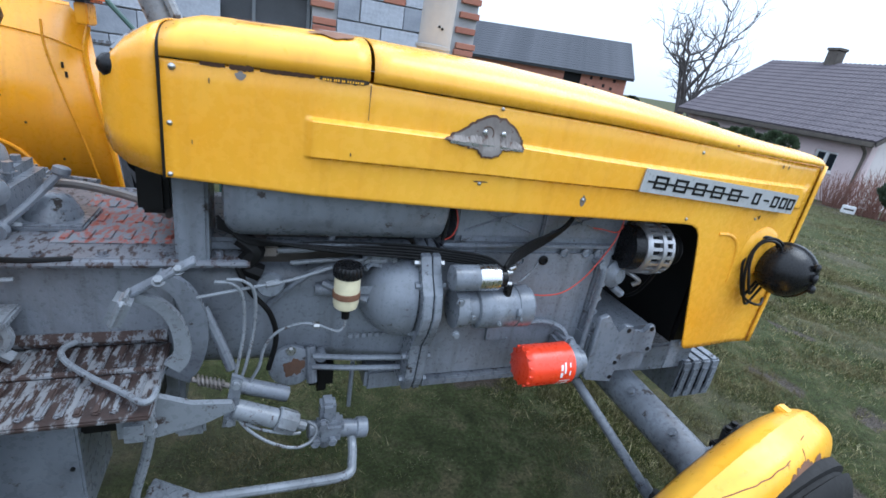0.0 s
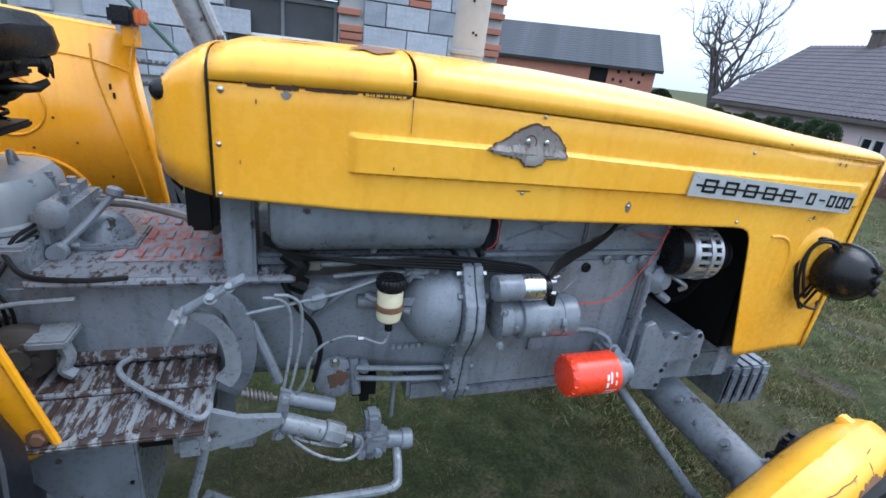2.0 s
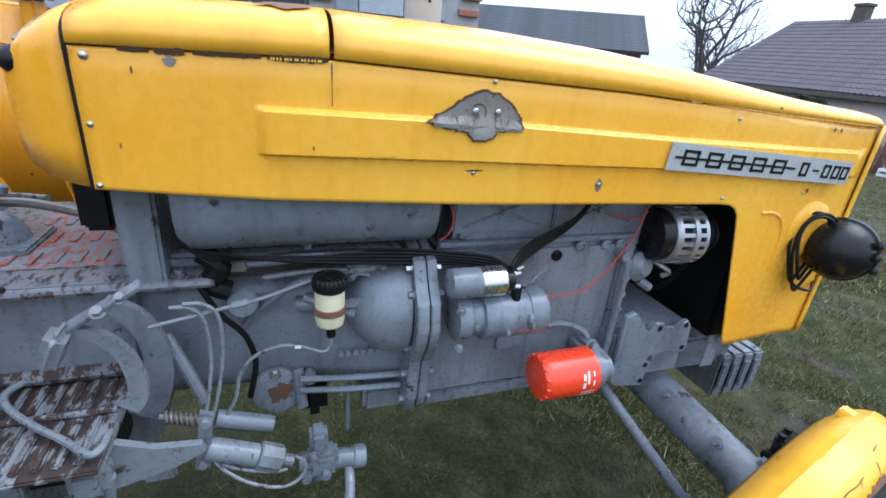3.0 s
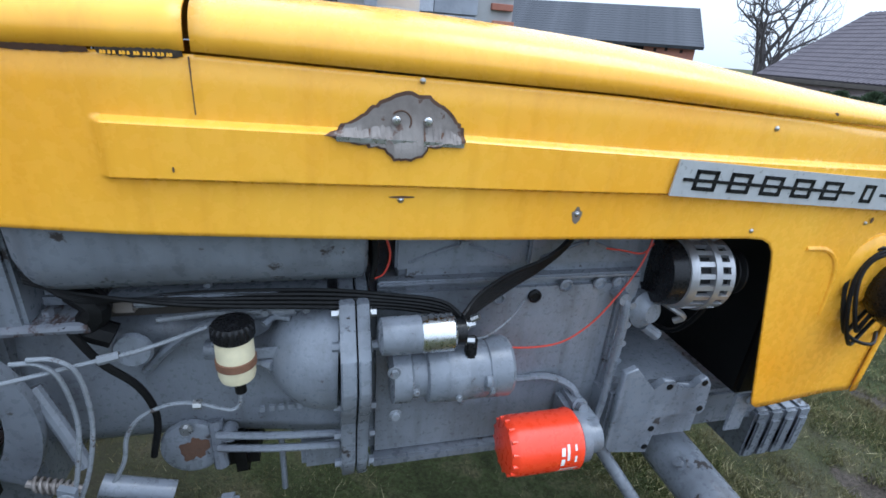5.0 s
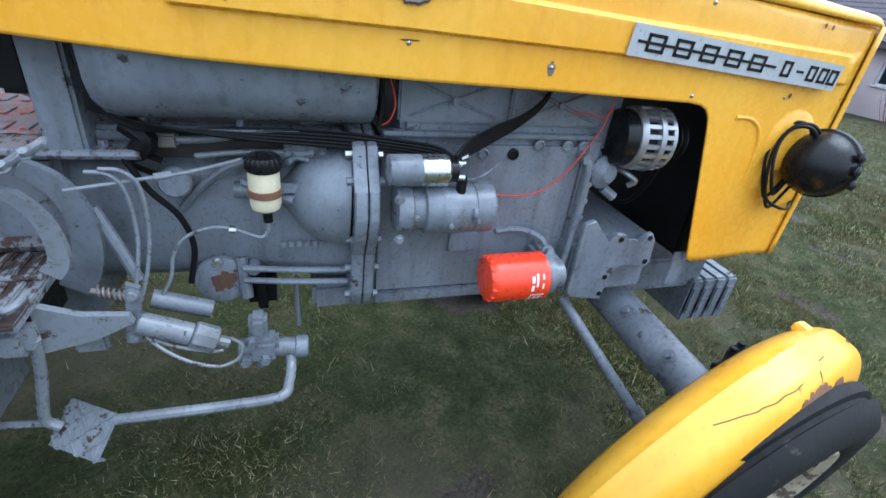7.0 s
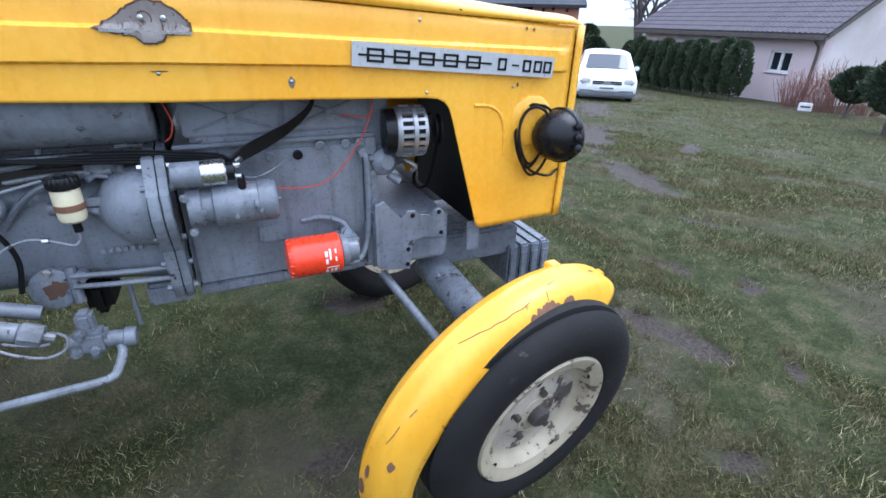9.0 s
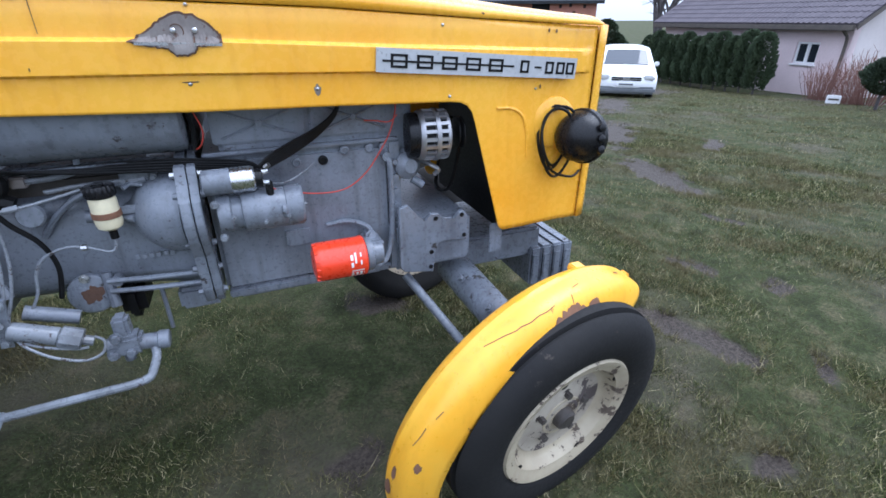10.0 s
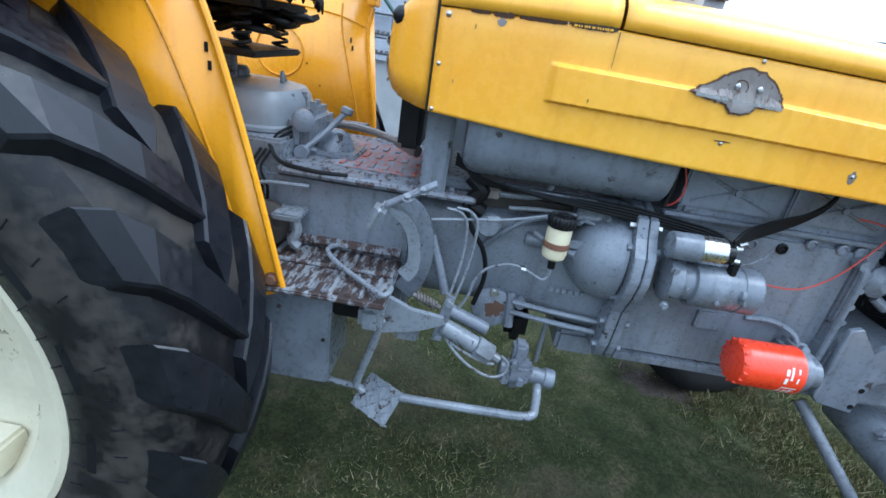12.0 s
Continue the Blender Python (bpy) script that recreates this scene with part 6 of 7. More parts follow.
near_fender = rear_fender(-1, ORANGE_YELLOW, "deep-yellow rear fender plate")
near_fender.parent = tractor
part("fender_bolt", bolt(B(), (-0.838, -0.439, 0.815), (0, -1, 0), 0.011, 0.008), RUST, near_fender)
for x, z in ((-0.955, 1.25), (-0.95, 1.22)):
    part("fender_slot", box(B(), (x - 0.003, -0.440, z - 0.008), (x + 0.003, -0.436, z + 0.008), 0), CABLE, near_fender)
far_fender = rear_fender(1, ORANGE_YELLOW, "deep-yellow rear fender with pressed rings")
far_fender.parent = tractor
bm = B()
tube(bm, [(-1.20 + 0.085 * math.cos(a), 0.497, 1.20 + 0.085 * math.sin(a)) for a in np.linspace(0, 2 * math.pi, 33)], 0.004, 8, 2)
tube(bm, [(-1.20 + 0.17 * math.cos(a), 0.497, 0.93 + 0.13 * math.sin(a)) for a in np.linspace(0.1, math.pi - 0.1, 20)], 0.006, 8, 2)
tube(bm, [(-0.89, 0.497, 1.315), (-1.0, 0.497, 1.345), (-1.2, 0.497, 1.36), (-1.5, 0.497, 1.37)], 0.002, 6)
part("pressed_ring", bm, ORANGE_YELLOW, far_fender)
for x, z in ((-0.945, 1.27), (-0.938, 1.245)):
    part("fender_slot", box(B(), (x - 0.003, 0.495, z - 0.008), (x + 0.003, 0.501, z + 0.008), 0), CABLE, far_fender)
for x, z in ((-1.05, 1.1), (-1.1, 1.17), (-0.97, 1.0), (-1.16, 1.08)):
    part("bolt_hole", cyl(B(), (x, 0.496, z), (x, 0.499, z), 0.0035, seg=8), CABLE, far_fender)
indicator = part("turn_lamp", box(B(), (-0.905, 0.40, 1.440), (-0.845, 0.50, 1.488), 0.008), BLACK, tractor, "black and amber turn-signal lamp")
part("amber_lens", box(B(), (-0.846, 0.405, 1.444), (-0.826, 0.495, 1.485), 0.006), AMBER, indicator)
part("lamp_stem", box(B(), (-0.882, 0.42, 1.385), (-0.852, 0.50, 1.441), 0.004), ORANGE_YELLOW, indicator)

# rear wheels with chevron lugs
RTYRE = [(r, h * 0.82) for r, h in [(0.42, -0.15), (0.47, -0.175), (0.54, -0.182), (0.60, -0.176), (0.632, -0.145), (0.648, -0.07), (0.651, 0.0), (0.648, 0.07), (0.632, 0.145), (0.60, 0.176), (0.54, 0.184), (0.49, 0.180), (0.448, 0.166), (0.436, 0.15), (0.42, 0.14)]]
RRIM = [(r * 1.13, h * 0.82) for r, h in [(0.34, -0.14), (0.372, -0.15), (0.374, -0.14), (0.33, -0.12), (0.31, 0.0), (0.33, 0.10), (0.362, 0.118), (0.386, 0.140), (0.386, 0.154), (0.376, 0.156), (0.350, 0.130), (0.315, 0.11), (0.295, 0.06), (0.28, 0.03), (0.18, 0.02), (0.10, 0.04), (0.0, 0.04)]]
rear_wheel, rtyre, rrim = wheel("rear_wheel", (-1.505, -0.612, 0.692), 0, RTYRE, RRIM, TYRE_SIDE, RIM_CREAM, "large rear wheel with chevron lugs and cream rim", 0.0, 1.04)
tagged(rtyre, "black lugged tractor tyre"), tagged(rrim, "cream painted rim")


def lug_mesh(side):
    """One broad slanting tread bar from the crown over the shoulder, moulded to the tyre."""
    bm = B()
    path = [(-0.012, 3.5), (0.026, -0.5), (0.062, -5.0), (0.098, -9.5), (0.130, -13.0), (0.149, -15.0), (0.154, -16.5)]
    base = [0.655, 0.655, 0.651, 0.642, 0.612, 0.565, 0.515]
    crown = [0.699, 0.702, 0.701, 0.697, 0.688, 0.656, 0.580]
    half = [3.8, 4.6, 5.0, 5.2, 5.3, 5.2, 4.4]
    rings = []
    for (y, deg), r0, r1, w in zip(path, base, crown, half):
        ring = []
        for d, r in ((-w - 0.7, r0 - 0.012), (-w, r1 - 0.005), (-w + 0.5, r1), (w - 0.5, r1), (w, r1 - 0.005), (w + 0.7, r0 - 0.012)):
            a = radians(deg + d)
            ring.append(bm.verts.new((r * math.sin(a), side * y, r * math.cos(a))))
        rings.append(ring)
    for a, b in zip(rings, rings[1:]):
        for k in range(5):
            bm.faces.new((a[k], a[k + 1], b[k + 1], b[k]))
    bm.faces.new(rings[0]), bm.faces.new(rings[-1])
    return bm


lug_a, lug_b = part("lug", lug_mesh(-1), RUBBER, rear_wheel, smooth=False), part("lug", lug_mesh(1), RUBBER, rear_wheel, smooth=False)
for k in range(19):
    a = 360 / 19 * k
    if k:
        again("lug", lug_a, rear_wheel, pose(0, 0, 0, 0, a, 0))
        again("lug", lug_b, rear_wheel, pose(0, 0, 0, 0, a + 9.5, 0))
lug_b.matrix_basis = pose(0, 0, 0, 0, 9.5, 0)
for k in range(8):
    a = 2 * math.pi * k / 8
    part("wheel_nut", bolt(B(), (0.14 * math.cos(a), -0.028, 0.14 * math.sin(a)), (0, -1, 0), 0.014, 0.02), RUST, rear_wheel)
    if k % 2:
        part("rim_lug", box(B(), (0.31 * math.cos(a) - 0.035, -0.11, 0.31 * math.sin(a) - 0.035), (0.31 * math.cos(a) + 0.035, -0.02, 0.31 * math.sin(a) + 0.035), 0.008), RIM_CREAM, rear_wheel)
bm = B()
for k in range(60):
    a = 2 * math.pi * k / 60
    for r in (0.475, 0.55):
        tube(bm, [(r * math.cos(a), -0.150 if r < 0.5 else -0.157, r * math.sin(a)), ((r + 0.02) * math.cos(a + 0.01), -0.152 if r < 0.5 else -0.157, (r + 0.02) * math.sin(a + 0.01))], 0.0015, 4)
part("tyre_flash", bm, RUBBER, rear_wheel)
copy_thing(rear_wheel, pose(-1.505, 0.70, 0.692, 0, 0, 180))
part("rear_axle", cyl(B(), (-1.485, -0.62, 0.692), (-1.485, 0.69, 0.692), 0.06, seg=20), GREY_CAST, tractor)
part("rear_housing", box(B(), (-1.5, -0.22, 0.45), (-1.0, 0.22, 0.94), 0.03), GREY_CAST, tractor, "grey rear axle housing")

# exhaust stack on the far side of the hood
bm = lathe(B(), [(0.03, 0), (0.034, 0.02), (0.050, 0.05), (0.052, 0.10), (0.051, 0.9), (0.03, 0.96), (0.028, 1.1)], (0.080, 0.345, 1.22), (0.02, 0.0, 1), 28)
stack = part("exhaust_pipe", bm, EXHAUST, tractor, "weathered grey vertical exhaust stack")
for x, z in ((0.078, 1.535), (0.088, 1.53), (0.07, 1.62)):
    part("exhaust_hole", cyl(B(), (x, 0.294, z), (x, 0.2915, z), 0.004, seg=8), CABLE, stack)
part("stack_flange", lathe(B(), [(0.05, 0), (0.056, 0.002), (0.056, 0.012), (0.05, 0.014)], (0.082, 0.345, 1.47), (0.02, 0, 1), 28), EXHAUST, stack)

# ---- implement frame behind the tractor: thin rods and a comb rail ----
rake = tagged(new("hay_rake"), "rack of dark green rods with toothed steel rails", "farm implement")
for a, b in (((-1.25, 1.2, 1.75), (-0.82, 1.2, 1.28)), ((-1.02, 1.2, 1.75), (-0.62, 1.2, 1.30)), ((-1.5, 1.3, 0.9), (-1.5, 1.3, 1.9)), ((-0.6, 1.3, 0.02), (-0.6, 1.3, 1.34)), ((-1.5, 1.3, 0.02), (-1.5, 1.3, 0.95))):
    part("rod", tube(B(), [a, b], 0.010, 8), GREEN_ROD, rake)
for z in (1.20, 1.29):
    bm = box(B(), (-1.5, 1.28, z), (-0.6, 1.31, z + 0.012), 0.002)
    for k in range(34):
        box(bm, (-1.49 + 0.026 * k, 1.27, z + 0.010), (-1.478 + 0.026 * k, 1.30, z + 0.022), 0)
    part("toothed_rail", bm, GREY_LIGHT, rake)

# clutter on the clutch housing behind the fluid reservoir
# dark brown block that closes the gap between tank and housing
part("housing_top", box(B(), (-0.52, -0.165, 0.95), (-0.09, 0.16, 1.008), 0.012), GREASE, tractor, "dark brown top of the clutch housing")
bm = box(box(B(), (-0.205, -0.238, 0.985), (-0.125, -0.185, 1.018), 0.004), (-0.19, -0.245, 1.0), (-0.14, -0.2, 1.03), 0.003)
side_bracket = part("side_bracket", bm, GREY, tractor, "grey bolted bracket")
parts("bracket_bolt", [bolt(B(), (x, -0.24, 1.0), (0, -1, 0), 0.006, 0.006) for x in (-0.197, -0.133)], GREY_LIGHT, side_bracket)
part("hose_bend", tube(B(), [(-0.46, -0.225, 1.045), (-0.43, -0.235, 1.02), (-0.45, -0.23, 0.985), (-0.42, -0.228, 0.965)], 0.02, 8, 4), CABLE, tractor, "oily dark hose bend")
part("link_rod", tube(B(), [(-0.40, -0.215, 1.012), (-0.33, -0.225, 1.018), (-0.285, -0.228, 1.03), (-0.275, -0.235, 1.06)], 0.007, 8, 3), GREY_LIGHT, tractor)
part("clevis", box(B(), (-0.42, -0.225, 1.0), (-0.385, -0.20, 1.025), 0.004), BARE, tractor, "worn clevis")
part("link_rod", tube(B(), [(-0.36, -0.222, 0.985), (-0.28, -0.228, 0.995), (-0.20, -0.236, 0.998), (-0.16, -0.24, 1.0)], 0.0055, 8, 3), GREY_LIGHT, tractor)
part("housing_cover", lathe(B(), [(0.028, 0), (0.03, 0.004), (0.026, 0.010), (0, 0.011)], (-0.40, -0.222, 0.935), (0, -1, 0.1), 20), GREY, tractor)

# ---- garage of concrete blocks behind the tractor ----
garage = tagged(new("garage"), "unplastered grey concrete-block garage with red brick quoins and dark doors", "garage")
GY, GX0, GX1, DOOR0, DOOR1 = 4.6, -4.6, 2.00, -1.05, 0.08
garage.location = (0, 0, 0)
LINTEL = 1.93
bm = box(box(box(B(), (DOOR1, GY + 0.02, -0.3), (GX1 - 0.02, GY + 0.25, 4.0)), (GX0, GY + 0.02, -0.3), (DOOR0, GY + 0.25, 4.0)), (DOOR0, GY + 0.02, LINTEL), (DOOR1, GY + 0.25, 4.0))
box(bm, (GX1 - 0.25, GY + 0.26, -0.3), (GX1 - 0.02, GY + 6, 4.0))
garage_wall = part("wall", bm, MORTAR, garage, "mortar and core of the block wall", smooth=False)
part("roof", box(B(), (GX0 - 0.2, GY - 0.25, 4.0), (GX1 + 0.2, GY + 6.2, 4.15), 0.02), SLATE, garage)
door = part("door", box(B(), (DOOR0, GY + 0.12, -0.1), (DOOR1, GY + 0.17, LINTEL - 0.02), 0.004), DARK_DOOR, garage, "dark steel door leaves with a pale frame bar")
bm = B()
for x in (DOOR0 + 0.02, -0.5, DOOR1 - 0.03):
    box(bm, (x - 0.018, GY + 0.09, -0.1), (x + 0.018, GY + 0.12, LINTEL - 0.03), 0.003)
for z in (1.455, LINTEL - 0.06):
    box(bm, (DOOR0, GY + 0.085, z - 0.025), (DOOR1, GY + 0.119, z + 0.02), 0.003)
part("door_frame", bm, BUMPER, door)
part("white_rail", box(B(), (DOOR0, GY + 0.06, 1.47), (DOOR1, GY + 0.084, 1.50), 0.003), WHITE, door)
part("lintel", box(B(), (DOOR0 - 0.15, GY - 0.012, LINTEL), (DOOR1 + 0.02, GY + 0.1, LINTEL + 0.16), 0.006), MORTAR, garage)

# ---- brick barn ----
def slab(bm, a, b, c, d, thick):
    """A slab over the quad a b c d, thick downwards along its normal."""
    a, b, c, d = (Vector(p) for p in (a, b, c, d))
    nrm = (b - a).cross(d - a).normalized() * -thick
    vs = [bm.verts.new(p) for p in (a, b, c, d)] + [bm.verts.new(p + nrm) for p in (a, b, c, d)]
    for f in ((0, 1, 2, 3), (7, 6, 5, 4), (0, 4, 5, 1), (1, 5, 6, 2), (2, 6, 7, 3), (3, 7, 4, 0)):
        bm.faces.new([vs[k] for k in f])
    return bm


barn = tagged(new("barn"), "old red-brick barn with a dark pitched roof and a dark hatch", "barn")
BL, BR = Vector((6.5, 26.6, 0)), Vector((17.5, 20.3, 0))
bu = (BR - BL).normalized()
bn = Vector((-bu.y, bu.x, 0))
BARN_M = Matrix(((bu.x, bn.x, 0, BL.x - 0.1), (bu.y, bn.y, 0, BL.y + 0.1), (0, 0, 1, -1.05), (0, 0, 0, 1)))
barn.matrix_basis = BARN_M
blen = (BR - BL).length
HX, BX0 = 9.45, 2.8
bm = box(box(box(box(B(), (BX0, 0, -0.5), (HX, 0.3, 3.4)), (HX + 0.9, 0, -0.5), (blen, 0.3, 3.4)), (HX, 0, -0.5), (HX + 0.9, 0.3, 2.35)), (HX, 0, 3.15), (HX + 0.9, 0.3, 3.4))
plate(bm, [(0.3, -0.5), (6.6, -0.5), (6.6, 3.4), (3.45, 5.0), (0.3, 3.4)], 0.3, Matrix(((0, 0, 1, BX0), (1, 0, 0, 0), (0, 1, 0, 0), (0, 0, 0, 1)))), box(bm, (BX0, 6.6, -0.5), (blen, 6.9, 3.4))
plate(bm, [(0.3, -0.5), (6.6, -0.5), (6.6, 3.4), (3.45, 5.0), (0.3, 3.4)], 0.3, Matrix(((0, 0, 1, blen - 0.3), (1, 0, 0, 0), (0, 1, 0, 0), (0, 0, 0, 1))))
part("wall", bm, BARN_BRICK, barn, "weathered red brick wall", smooth=False)
part("hatch", box(B(), (HX, 0.2, 2.35), (HX + 0.9, 0.26, 3.15)), CABLE, barn, "dark open hatch")
for x, z in ((10.8, 2.9), (11.3, 2.95), (10.6, 2.5), (11.0, 2.45), (11.5, 2.6), (12.0, 2.9), (11.9, 2.5)):
    part("vent_hole", box(B(), (x, -0.004, z), (x + 0.14, 0.05, z + 0.16)), CABLE, barn)
roof = part("roof", slab(slab(B(), (BX0 - 0.3, -0.35, 3.2), (blen + 0.3, -0.35, 3.2), (blen + 0.3, 3.45, 5.15), (BX0 - 0.3, 3.45, 5.15), 0.12), (blen + 0.3, 7.25, 3.2), (BX0 - 0.3, 7.25, 3.2), (BX0 - 0.3, 3.45, 5.15), (blen + 0.3, 3.45, 5.15), 0.12), SLATE, barn, "dark grey barn roof", smooth=False)
course = None
for k in range(15):  # courses of roofing sheets
    f0 = k / 15
    y, z = -0.35 + 3.8 * f0, 3.2 + 1.95 * f0
    if course is None:
        course = part("roof_course", box(B(), (BX0 - 0.3, 0.0, 0.0), (blen + 0.3, 0.27, 0.04), 0, pose(0, 0, 0, 27.2)), SLATE, roof, smooth=False)
        course.matrix_basis = pose(0, y, z)
    else:
        again("roof_course", course, roof, pose(0, y, z))

# ---- farmhouse ----
house = tagged(new("farmhouse"), "low pinkish rendered farmhouse with a dark tiled roof", "house")
HM = Matrix.Translation((19.21, 9.33, -1.3)) @ Matrix.Rotation(radians(86.9), 4, "Z")  # local x runs along the front, local -y is into the house
house.matrix_basis = HM
HL, HD, HE, HR = 8.6, 9.0, 2.55, 5.45
W0, W1, WZ0, WZ1 = 0.98, 1.84, 1.16, 1.90
bm = box(box(box(box(B(), (0, -0.3, -0.5), (W0, 0, HE)), (W1, -0.3, -0.5), (HL, 0, HE)), (W0, -0.3, -0.5), (W1, 0, WZ0)), (W0, -0.3, WZ1), (W1, 0, HE))
box(bm, (HL - 0.3, -HD, -0.5), (HL, -0.3, HE)), box(bm, (0.3, -HD, -0.5), (HL - 0.3, -HD + 0.3, HE))
part("wall", bm, PLASTER, house, "pinkish rendered wall", smooth=False)
bm = plate(B(), [(-0.0, -0.5), (-HD, -0.5), (-HD, HE), (-HD / 2, HR - 0.25), (0.0, HE)], -0.3, Matrix(((0, 0, -1, 0.0), (1, 0, 0, -0.002), (0, 1, 0, 0), (0, 0, 0, 1))))
part("gable_wall", bm, PLASTER_PALE, house, "pale stained gable wall", smooth=False)
win = part("window", box(B(), (W0, -0.16, WZ0), (W1, -0.13, WZ1)), PANE, house, "white two-leaf window")
bm = B()
for a, b, c, d in ((W0, W1, WZ0, WZ0 + 0.07), (W0, W1, WZ1 - 0.07, WZ1), (W0, W0 + 0.07, WZ0 + 0.07, WZ1 - 0.07), (W1 - 0.07, W1, WZ0 + 0.07, WZ1 - 0.07), ((W0 + W1) / 2 - 0.055, (W0 + W1) / 2 + 0.055, WZ0 + 0.07, WZ1 - 0.07)):
    box(bm, (a, -0.13, c), (b, -0.07, d), 0.008)
part("window_frame", bm, WHITE, win)
part("window_sill", box(B(), (W0 - 0.05, -0.1, WZ0 - 0.05), (W1 + 0.05, 0.06, WZ0 - 0.005), 0.01), WHITE, win)
EO = 0.45
hroof = part("roof", slab(slab(B(), (HL + 0.35, EO, HE - 0.05), (-0.35, EO, HE - 0.05), (-0.35, -HD / 2, HR), (HL + 0.35, -HD / 2, HR), 0.14), (-0.35, -HD - EO, HE - 0.05), (HL + 0.35, -HD - EO, HE - 0.05), (HL + 0.35, -HD / 2, HR), (-0.35, -HD / 2, HR), 0.14), TILE, house, "dark pantile roof", smooth=False)
ang = math.atan2(HR - HE + 0.05, HD / 2 + EO)
rows_n, run = 17, math.hypot(HR - HE + 0.05, HD / 2 + EO)
row_mesh = None
for k in range(rows_n):  # pantile courses with a rolled profile
    f0 = k / rows_n
    if row_mesh is None:
        n = 230
        lower = [(-0.35 + (HL + 0.7) * i / n, 0.0, 0.035 + 0.02 * math.cos(2 * math.pi * i / 5)) for i in range(n + 1)]
        upper = [(x, -run / rows_n * 1.02, z - 0.018) for x, y, z in lower]
        lip = [(x, 0.0, z - 0.035) for x, y, z in lower]
        row_mesh = part("tile_course", sheet(B(), [upper, lower, lip]), TILE, hroof)
        row_mesh.matrix_basis = pose(0, EO, HE - 0.05, -math.degrees(ang))
    else:
        again("tile_course", row_mesh, hroof, pose(0, EO - (HD / 2 + EO) * f0, HE - 0.05 + (HR - HE + 0.05) * f0, -math.degrees(ang)))
part("fascia", box(B(), (-0.3, EO - 0.03, HE - 0.26), (HL + 0.3, EO + 0.09, HE - 0.08), 0.03), DARK_WOOD, house, "dark gutter and fascia")
bm = slab(B(), (-0.36, EO, HE - 0.22), (-0.36, -HD / 2, HR - 0.17), (-0.36, -HD / 2, HR), (-0.36, EO, HE - 0.05), 0.04)
part("verge_board", bm, DARK_WOOD, house, "dark verge board", smooth=False)
bm = tube(B(), [(0.12, EO, HE - 0.2), (0.10, 0.28, HE - 0.32), (0.10, 0.08, HE - 0.55), (0.10, 0.07, 1.2), (0.10, 0.07, -0.1)], 0.05, 10)
part("downpipe", bm, DARK_WOOD, house, "dark rain downpipe")
bm = box(B(), (5.65, -HD / 2 - 0.25, HR - 0.35), (6.15, -HD / 2 + 0.25, HR + 0.58), 0.02)
box(bm, (5.6, -HD / 2 - 0.3, HR + 0.5), (6.2, -HD / 2 + 0.3, HR + 0.62), 0.02)
part("chimney", bm, DARK_WOOD, house, "dark chimney stack")


# ---- planting ----
def leafy(name, height, radius, count, mat, label, category, seed, shape, leaf=0.05, trunk=0.2):
    """A trunk and a crown of many small sprays; shape(f) gives the radius at height f of the crown."""
    rng = np.random.default_rng(seed)
    t = tagged(new(name), label, category)
    part("trunk", tube(B(), [(0, 0, -0.1), (0.01, 0.01, height * 0.4), (0, 0, height * 0.7)], 0.06 * radius + 0.02, 8, 3, 0.02), BARK, t)
    vs, fs = [], []
    for k in range(count):
        f = rng.random() ** 0.9
        r = radius * shape(f) * (0.72 + 0.33 * rng.random() ** 0.5)
        a = rng.uniform(0, 6.283)
        r *= 1 + 0.13 * math.sin(3 * a + 9 * f + seed) + 0.08 * math.sin(7 * a - 14 * f)
        c = Vector((r * math.cos(a), r * math.sin(a), trunk + (height - trunk) * f))
        out = Vector((math.cos(a), math.sin(a), rng.uniform(0.2, 1.6))).normalized()
        side = out.cross(Vector(rng.normal(size=3))).normalized()
        s = leaf * rng.uniform(0.6, 1.5)
        i = len(vs)
        vs += [c - side * s * 0.5, c + side * s * 0.5, c + out * s * 1.6 + side * s * 0.2, c + out * s * 0.7 - side * s * 0.55]
        fs += [(i, i + 1, i + 2), (i, i + 2, i + 3)]
    mesh_of("crown", [tuple(v) for v in vs], fs, mat, t)
    return t


def column_shape(f):
    return min(1.0, 0.72 + 1.2 * f) * math.sqrt(max(0.0, 1 - max(0, (f - 0.55) / 0.45) ** 2.0)) + 0.02


def ball_shape(f):
    return math.sqrt(max(0.0, 1 - (2 * f - 1) ** 2))


thujas = [leafy("thuja", 2.1, 0.52, 5200, THUJA, "dark green columnar thuja of a clipped row", "conifer", 20 + k, column_shape, 0.055) for k in range(3)]
for k in range(11):
    f = k / 8
    x, y = 17.2 + 0.9 * f, 10.85 + 5.2 * f
    m = pose(x, y, ground_z(x, y), 0, 0, 47 * k)
    o = thujas[k] if k < 3 else copy_thing(thujas[k % 3], m)
    o.matrix_basis = m
    o.scale = (0.78, 0.78, 0.97 + 0.05 * math.sin(k * 2.3))
    tagged(o, group="thuja hedge")
for x, y, h in ((19.5, 21.5, 2.0), (18.3, 21.8, 1.8), (17.2, 22.4, 2.3), (15.9, 22.2, 1.6), (21.5, 24.5, 2.6), (16.4, 24.2, 1.9)):
    o = copy_thing(thujas[int(h * 10) % 3], pose(x, y, -1.3, 0, 0, 30 * x))
    o.scale = (1.4, 1.4, h / 2.1)
    tagged(o, "dark evergreen shrub by the drive", "conifer", group="shrubs by the drive")
for x, y, z, r, s in ((16.0, 6.35, 0.40, 0.46, 1), (12.6, 3.85, 0.42, 0.56, 2), (13.0, 3.05, 0.42, 0.60, 3)):
    b = leafy("topiary_bush", 2 * r + z, r, 3600, BOX_GREEN, "round clipped dark evergreen on a short stem", "bush", 40 + s, ball_shape, 0.05, z)
    b.location = (x, y, ground_z(x, y))
    tagged(b, group="topiary bushes")


